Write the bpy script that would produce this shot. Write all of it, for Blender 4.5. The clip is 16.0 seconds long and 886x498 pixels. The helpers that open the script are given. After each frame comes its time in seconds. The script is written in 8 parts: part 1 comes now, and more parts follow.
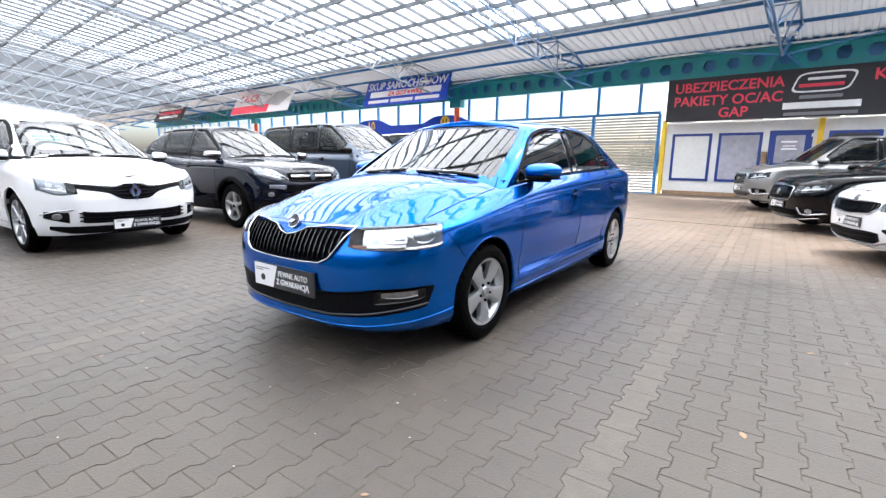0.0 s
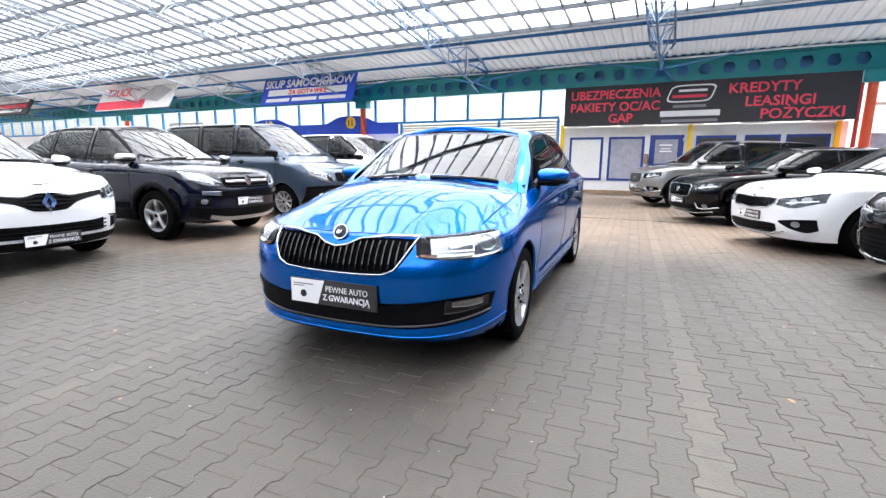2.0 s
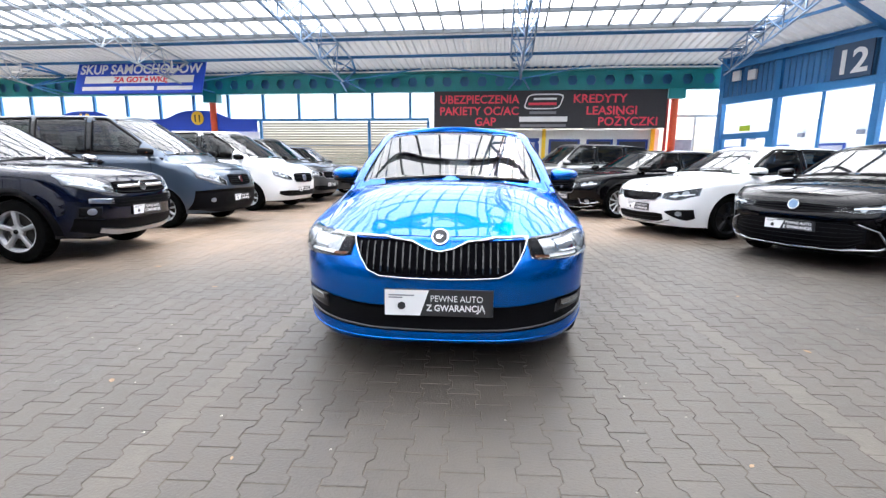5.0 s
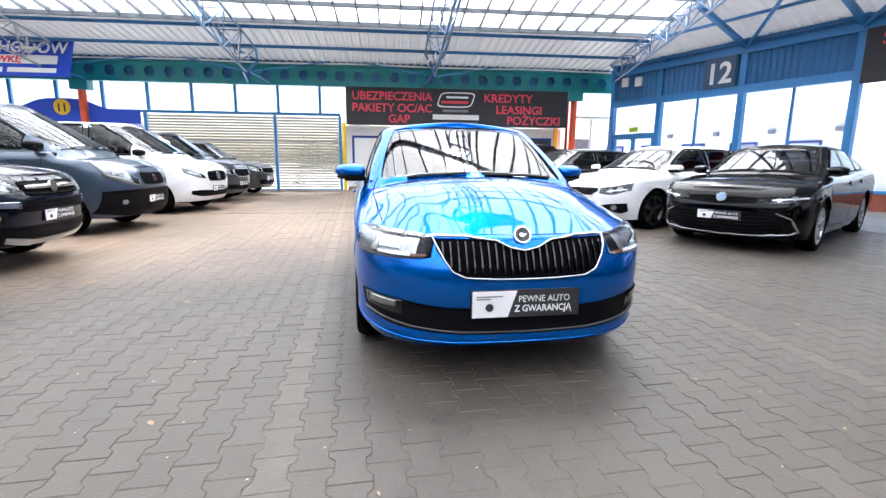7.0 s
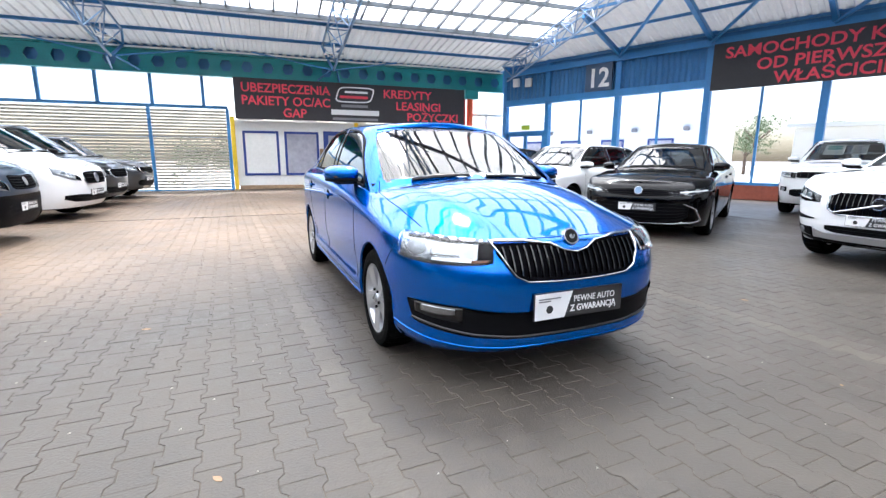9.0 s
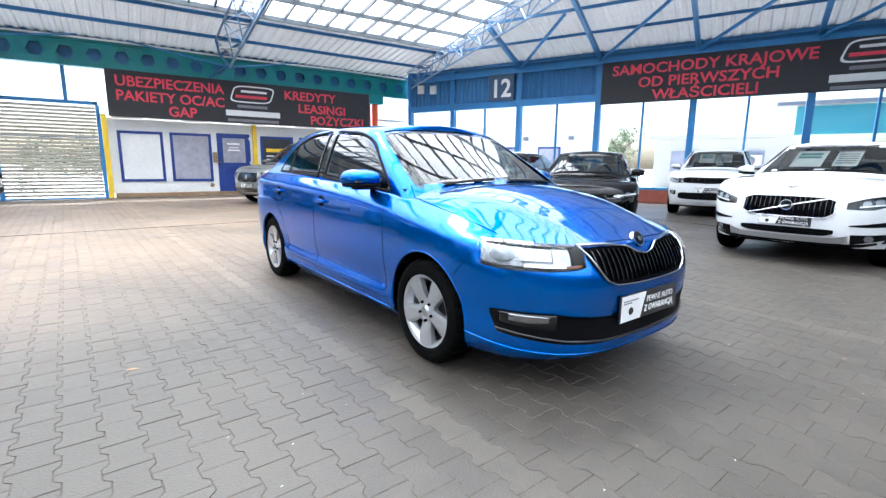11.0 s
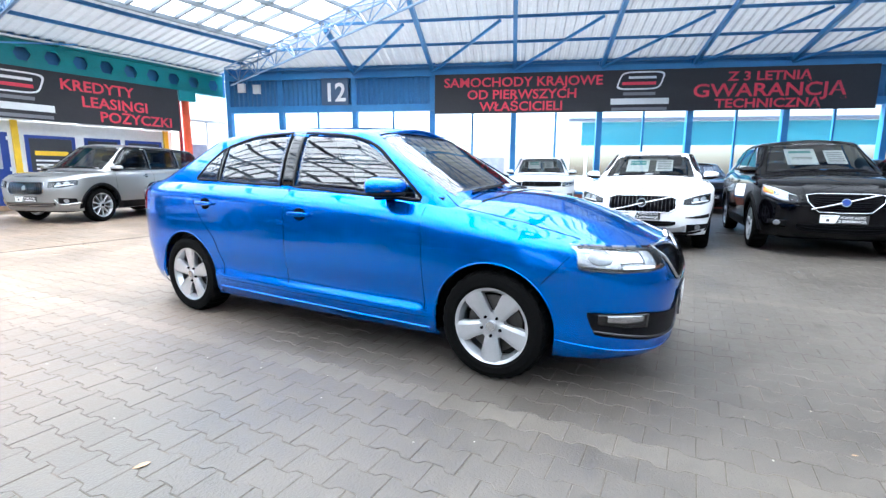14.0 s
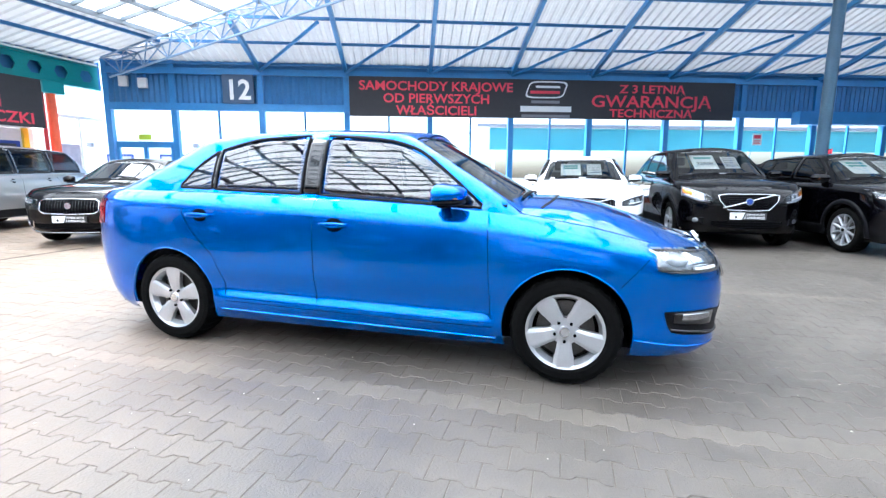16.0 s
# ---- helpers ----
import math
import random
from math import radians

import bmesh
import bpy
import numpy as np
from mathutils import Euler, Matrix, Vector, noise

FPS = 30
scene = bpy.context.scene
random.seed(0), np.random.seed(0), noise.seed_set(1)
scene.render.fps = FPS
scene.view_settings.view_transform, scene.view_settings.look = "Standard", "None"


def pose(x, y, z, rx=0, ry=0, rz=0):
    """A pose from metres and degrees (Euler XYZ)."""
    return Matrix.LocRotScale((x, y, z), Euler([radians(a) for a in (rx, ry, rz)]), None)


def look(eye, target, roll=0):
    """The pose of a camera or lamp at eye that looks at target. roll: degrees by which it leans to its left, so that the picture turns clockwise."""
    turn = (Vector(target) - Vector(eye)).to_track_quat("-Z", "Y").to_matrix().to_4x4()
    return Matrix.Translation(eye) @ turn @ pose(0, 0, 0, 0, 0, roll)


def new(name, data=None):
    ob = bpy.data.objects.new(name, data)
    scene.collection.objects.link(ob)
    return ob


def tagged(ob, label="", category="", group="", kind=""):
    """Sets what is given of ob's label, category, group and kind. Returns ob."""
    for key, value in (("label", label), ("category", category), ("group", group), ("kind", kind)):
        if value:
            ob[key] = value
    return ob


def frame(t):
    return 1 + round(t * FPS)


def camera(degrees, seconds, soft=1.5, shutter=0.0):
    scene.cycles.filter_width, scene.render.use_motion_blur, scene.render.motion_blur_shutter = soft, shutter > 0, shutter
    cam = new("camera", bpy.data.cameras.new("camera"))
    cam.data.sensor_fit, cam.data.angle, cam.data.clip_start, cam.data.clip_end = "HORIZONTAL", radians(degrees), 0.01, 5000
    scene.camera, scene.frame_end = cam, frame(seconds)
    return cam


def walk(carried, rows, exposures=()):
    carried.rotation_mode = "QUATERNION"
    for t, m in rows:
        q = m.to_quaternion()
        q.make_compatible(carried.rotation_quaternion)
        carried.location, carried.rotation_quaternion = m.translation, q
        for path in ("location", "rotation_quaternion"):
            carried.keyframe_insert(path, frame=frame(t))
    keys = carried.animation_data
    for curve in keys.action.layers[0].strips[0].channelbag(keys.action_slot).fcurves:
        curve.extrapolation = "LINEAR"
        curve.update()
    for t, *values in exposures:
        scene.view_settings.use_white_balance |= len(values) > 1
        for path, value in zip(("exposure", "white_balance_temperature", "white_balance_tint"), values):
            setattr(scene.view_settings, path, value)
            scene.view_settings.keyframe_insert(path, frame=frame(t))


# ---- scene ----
cam = camera(87.0, 16.0, soft=1.38)
# seconds, eye (metres), turn (degrees)
ROWS = [
    (0.0, 2.424, -2.304, 1.102, 79.28, -0.65, 39.64),
    (0.5, 2.255, -2.421, 1.109, 79.23, -0.54, 36.09),
    (1.0, 2.072, -2.550, 1.113, 79.25, -0.50, 33.02),
    (1.5, 1.877, -2.671, 1.117, 79.35, -0.49, 29.87),
    (2.0, 1.678, -2.791, 1.127, 79.50, -0.46, 26.40),
    (2.5, 1.478, -2.907, 1.136, 79.65, -0.38, 23.25),
    (3.0, 1.281, -2.992, 1.136, 79.79, -0.23, 20.65),
    (5.5, 0.139, -3.132, 1.112, 79.61, -0.53, 3.29),
    (6.0, -0.102, -3.100, 1.106, 79.54, -0.58, -0.42),
    (6.5, -0.338, -3.071, 1.102, 79.52, -0.60, -3.23),
    (7.0, -0.557, -3.038, 1.105, 79.50, -0.53, -5.88),
    (7.5, -0.761, -2.992, 1.113, 79.44, -0.39, -8.49),
    (8.0, -0.952, -2.932, 1.125, 79.31, -0.25, -11.67),
    (8.5, -1.147, -2.867, 1.142, 79.13, -0.18, -16.13),
    (11.0, -2.146, -2.235, 1.122, 79.87, -0.59, -34.07),
    (11.5, -2.290, -2.039, 1.112, 80.18, -0.46, -38.92),
    (12.0, -2.441, -1.849, 1.110, 80.38, -0.36, -44.00),
    (12.5, -2.582, -1.675, 1.114, 80.49, -0.28, -47.64),
    (13.0, -2.711, -1.514, 1.118, 80.58, -0.22, -50.92),
    (13.5, -2.842, -1.339, 1.120, 80.66, -0.25, -54.59),
    (14.0, -2.968, -1.133, 1.116, 80.75, -0.34, -57.68),
    (14.5, -3.070, -0.909, 1.115, 80.84, -0.38, -60.90),
    (15.0, -3.161, -0.685, 1.127, 80.91, -0.33, -64.77),
    (15.5, -3.241, -0.463, 1.136, 81.00, -0.26, -67.91),
    (16.0, -3.294, -0.236, 1.133, 81.15, -0.19, -70.83),
]
EXPOSURES = [(0.0, 1.68, 6020, 9), (8.5, 1.66, 5970, 9), (11.0, 1.78, 5720, 4.5), (13.0, 2.05, 5560, 4), (16.0, 2.36, 5540, 5)]
walk(cam, [(t, pose(x, y, z, rx, ry, rz)) for t, x, y, z, rx, ry, rz in ROWS], EXPOSURES)

# ---- daylight ----
world = bpy.data.worlds.new("world")
scene.world = world
world.use_nodes = True
wn = world.node_tree
sky = wn.nodes.new("ShaderNodeTexSky")
sky.sky_type, sky.sun_disc = "NISHITA", False
sky.sun_elevation, sky.sun_rotation = radians(58), radians(15)
sky.air_density, sky.dust_density, sky.ozone_density = 1.0, 4.0, 1.0
wn.nodes["Background"].inputs["Strength"].default_value = 0.15
wn.links.new(sky.outputs["Color"], wn.nodes["Background"].inputs["Color"])
sun = new("sun", bpy.data.lights.new("sun", "SUN"))
sun.data.energy, sun.data.angle, sun.data.color = 5.0, radians(8), (1.0, 0.95, 0.88)
sun.matrix_world = look((0, 0, 0), (-math.sin(radians(15)) * math.cos(radians(58)), -math.cos(radians(15)) * math.cos(radians(58)), -math.sin(radians(58))))


# ---- materials ----
def node_mat(name):
    m = bpy.data.materials.new(name)
    m.use_nodes = True
    return m, m.node_tree.nodes, m.node_tree.links, m.node_tree.nodes["Principled BSDF"]


def mat(name, col, rough=0.5, metal=0.0, coat=0.0, vary=0.0, scale=6.0, bump=0.0, bump_scale=40.0, rand=0.0, island=False, spec=0.5, rough_vary=0.0, painted_sun=None):
    """A surface with two scales of mottling, optional relief and a random shift for each piece."""
    m, n, l, b = node_mat(name)
    b.inputs["Base Color"].default_value = (*col, 1)
    b.inputs["Roughness"].default_value = rough
    b.inputs["Metallic"].default_value = metal
    b.inputs["Coat Weight"].default_value = coat
    b.inputs["Coat Roughness"].default_value = 0.02
    b.inputs["Specular IOR Level"].default_value = spec
    geo = n.new("ShaderNodeNewGeometry")
    if vary or rand or rough_vary:
        value = None
        if vary or rough_vary:
            t1, t2, add = n.new("ShaderNodeTexNoise"), n.new("ShaderNodeTexNoise"), n.new("ShaderNodeMath")
            t1.inputs["Scale"].default_value, t1.inputs["Detail"].default_value = scale, 5
            t2.inputs["Scale"].default_value, t2.inputs["Detail"].default_value = scale * 9, 4
            l.new(geo.outputs["Position"], t1.inputs["Vector"])
            l.new(geo.outputs["Position"], t2.inputs["Vector"])
            add.operation = "ADD"
            l.new(t1.outputs["Fac"], add.inputs[0])
            l.new(t2.outputs["Fac"], add.inputs[1])
            value = n.new("ShaderNodeMapRange")
            value.inputs["From Min"].default_value, value.inputs["From Max"].default_value = 0.6, 1.4
            value.inputs["To Min"].default_value, value.inputs["To Max"].default_value = 1 - vary, 1 + vary
            l.new(add.outputs[0], value.inputs["Value"])
            if rough_vary:
                rv = n.new("ShaderNodeMapRange")
                rv.inputs["From Min"].default_value, rv.inputs["From Max"].default_value = 0.6, 1.4
                rv.inputs["To Min"].default_value, rv.inputs["To Max"].default_value = rough - rough_vary, rough + rough_vary
                l.new(add.outputs[0], rv.inputs["Value"])
                l.new(rv.outputs[0], b.inputs["Roughness"])
        if rand:
            src = geo.outputs["Random Per Island"] if island else n.new("ShaderNodeObjectInfo").outputs["Random"]
            rr, mul = n.new("ShaderNodeMapRange"), n.new("ShaderNodeMath")
            rr.inputs["To Min"].default_value, rr.inputs["To Max"].default_value = 1 - rand, 1 + rand
            l.new(src, rr.inputs["Value"])
            mul.operation = "MULTIPLY"
            l.new(rr.outputs[0], mul.inputs[0])
            if value:
                l.new(value.outputs[0], mul.inputs[1])
            else:
                mul.inputs[1].default_value = 1
            value = mul
        mix = n.new("ShaderNodeVectorMath")
        mix.operation = "SCALE"
        mix.inputs[0].default_value = col
        l.new(value.outputs[0], mix.inputs["Scale"])
        l.new(mix.outputs[0], b.inputs["Base Color"])
        if painted_sun:
            # sunlight painted into the colour: paler, warmer drive lane by the far wall
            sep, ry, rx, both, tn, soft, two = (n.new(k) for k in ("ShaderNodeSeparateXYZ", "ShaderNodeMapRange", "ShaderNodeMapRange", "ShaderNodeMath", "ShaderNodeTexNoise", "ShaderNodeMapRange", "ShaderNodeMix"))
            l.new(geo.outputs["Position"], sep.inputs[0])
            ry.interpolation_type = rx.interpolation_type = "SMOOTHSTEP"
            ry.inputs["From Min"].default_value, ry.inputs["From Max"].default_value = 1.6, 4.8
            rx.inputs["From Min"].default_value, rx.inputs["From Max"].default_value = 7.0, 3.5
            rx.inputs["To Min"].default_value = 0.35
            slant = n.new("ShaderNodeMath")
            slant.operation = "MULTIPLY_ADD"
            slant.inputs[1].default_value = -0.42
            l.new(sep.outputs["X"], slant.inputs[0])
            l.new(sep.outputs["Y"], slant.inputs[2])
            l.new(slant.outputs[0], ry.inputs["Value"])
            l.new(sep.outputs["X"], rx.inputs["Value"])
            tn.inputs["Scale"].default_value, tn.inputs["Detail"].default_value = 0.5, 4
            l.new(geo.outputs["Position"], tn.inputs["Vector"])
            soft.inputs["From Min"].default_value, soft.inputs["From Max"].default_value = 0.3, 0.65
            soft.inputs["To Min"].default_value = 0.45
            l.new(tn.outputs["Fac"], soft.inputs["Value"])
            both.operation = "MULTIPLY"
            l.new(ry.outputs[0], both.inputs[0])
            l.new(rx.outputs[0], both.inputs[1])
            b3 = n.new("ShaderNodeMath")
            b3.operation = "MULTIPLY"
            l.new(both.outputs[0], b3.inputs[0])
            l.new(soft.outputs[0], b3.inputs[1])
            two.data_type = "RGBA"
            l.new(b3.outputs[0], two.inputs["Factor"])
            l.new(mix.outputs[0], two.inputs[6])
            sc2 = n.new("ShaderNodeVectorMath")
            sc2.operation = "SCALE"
            sc2.inputs[0].default_value = painted_sun
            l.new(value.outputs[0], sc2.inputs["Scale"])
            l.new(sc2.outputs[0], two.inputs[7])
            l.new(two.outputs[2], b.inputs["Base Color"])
    if bump:
        t3, bp = n.new("ShaderNodeTexNoise"), n.new("ShaderNodeBump")
        t3.inputs["Scale"].default_value, t3.inputs["Detail"].default_value = bump_scale, 6
        l.new(geo.outputs["Position"], t3.inputs["Vector"])
        bp.inputs["Strength"].default_value, bp.inputs["Distance"].default_value = bump, 0.01
        l.new(t3.outputs["Fac"], bp.inputs["Height"])
        l.new(bp.outputs[0], b.inputs["Normal"])
    return m


def paint(name, col, metal=0.3, rough=0.35, coat=1.0, edge=(1, 1, 1), coat_ior=1.5, base_spec=0.1):
    """Car paint: a flaked base under clear lacquer, with faint orange peel."""
    m, n, l, b = node_mat(name)
    b.inputs["Base Color"].default_value = (*col, 1)
    b.inputs["Metallic"].default_value, b.inputs["Roughness"].default_value = metal, rough
    b.inputs["Coat Weight"].default_value, b.inputs["Coat Roughness"].default_value = coat, 0.015
    b.inputs["Specular Tint"].default_value = (*edge, 1)
    b.inputs["Coat IOR"].default_value = coat_ior
    b.inputs["Specular IOR Level"].default_value = base_spec
    tc, t, bp = n.new("ShaderNodeTexCoord"), n.new("ShaderNodeTexNoise"), n.new("ShaderNodeBump")
    t.inputs["Scale"].default_value, t.inputs["Detail"].default_value = 9, 2
    l.new(tc.outputs["Object"], t.inputs["Vector"])
    bp.inputs["Strength"].default_value, bp.inputs["Distance"].default_value = 0.03, 0.01
    l.new(t.outputs["Fac"], bp.inputs["Height"])
    l.new(bp.outputs[0], b.inputs["Coat Normal"])
    return m


def glass(name, tint, gloss=1.0, ior=1.5):
    """Tinted pane: clear colour below, a sharp reflection above that grows at a slant."""
    m, n, l, b = node_mat(name)
    n.remove(b)
    tr, gl, mx, lw = n.new("ShaderNodeBsdfTransparent"), n.new("ShaderNodeBsdfGlossy"), n.new("ShaderNodeMixShader"), n.new("ShaderNodeLayerWeight")
    pw, fr = n.new("ShaderNodeMath"), n.new("ShaderNodeMapRange")
    tr.inputs["Color"].default_value = (*tint, 1)
    gl.inputs["Roughness"].default_value = 0.01
    gl.inputs["Color"].default_value = (gloss, gloss, gloss, 1)
    lw.inputs["Blend"].default_value = 0.5
    pw.operation, pw.inputs[1].default_value = "POWER", 5.0
    l.new(lw.outputs["Facing"], pw.inputs[0])
    fr.inputs["To Min"].default_value = ((ior - 1) / (ior + 1)) ** 2
    l.new(pw.outputs[0], fr.inputs["Value"])
    l.new(fr.outputs[0], mx.inputs[0])
    l.new(tr.outputs[0], mx.inputs[1])
    l.new(gl.outputs[0], mx.inputs[2])
    l.new(mx.outputs[0], n["Material Output"].inputs["Surface"])
    return m


def roof_light(name):
    """Milky roof glazing that lets most daylight through and scatters the rest."""
    m, n, l, b = node_mat(name)
    n.remove(b)
    tr, tl, mx = n.new("ShaderNodeBsdfTransparent"), n.new("ShaderNodeBsdfTranslucent"), n.new("ShaderNodeMixShader")
    t = n.new("ShaderNodeTexNoise")
    geo, rp = n.new("ShaderNodeNewGeometry"), n.new("ShaderNodeMapRange")
    t.inputs["Scale"].default_value = 0.6
    l.new(geo.outputs["Position"], t.inputs["Vector"])
    rp.inputs["To Min"].default_value, rp.inputs["To Max"].default_value = 0.8, 0.93
    l.new(t.outputs["Fac"], rp.inputs["Value"])
    tr.inputs["Color"].default_value = (0.93, 0.95, 0.96, 1)
    tl.inputs["Color"].default_value = (0.97, 0.97, 0.96, 1)
    l.new(rp.outputs[0], mx.inputs[0])
    l.new(tr.outputs[0], mx.inputs[1])
    l.new(tl.outputs[0], mx.inputs[2])
    l.new(mx.outputs[0], n["Material Output"].inputs["Surface"])
    return m


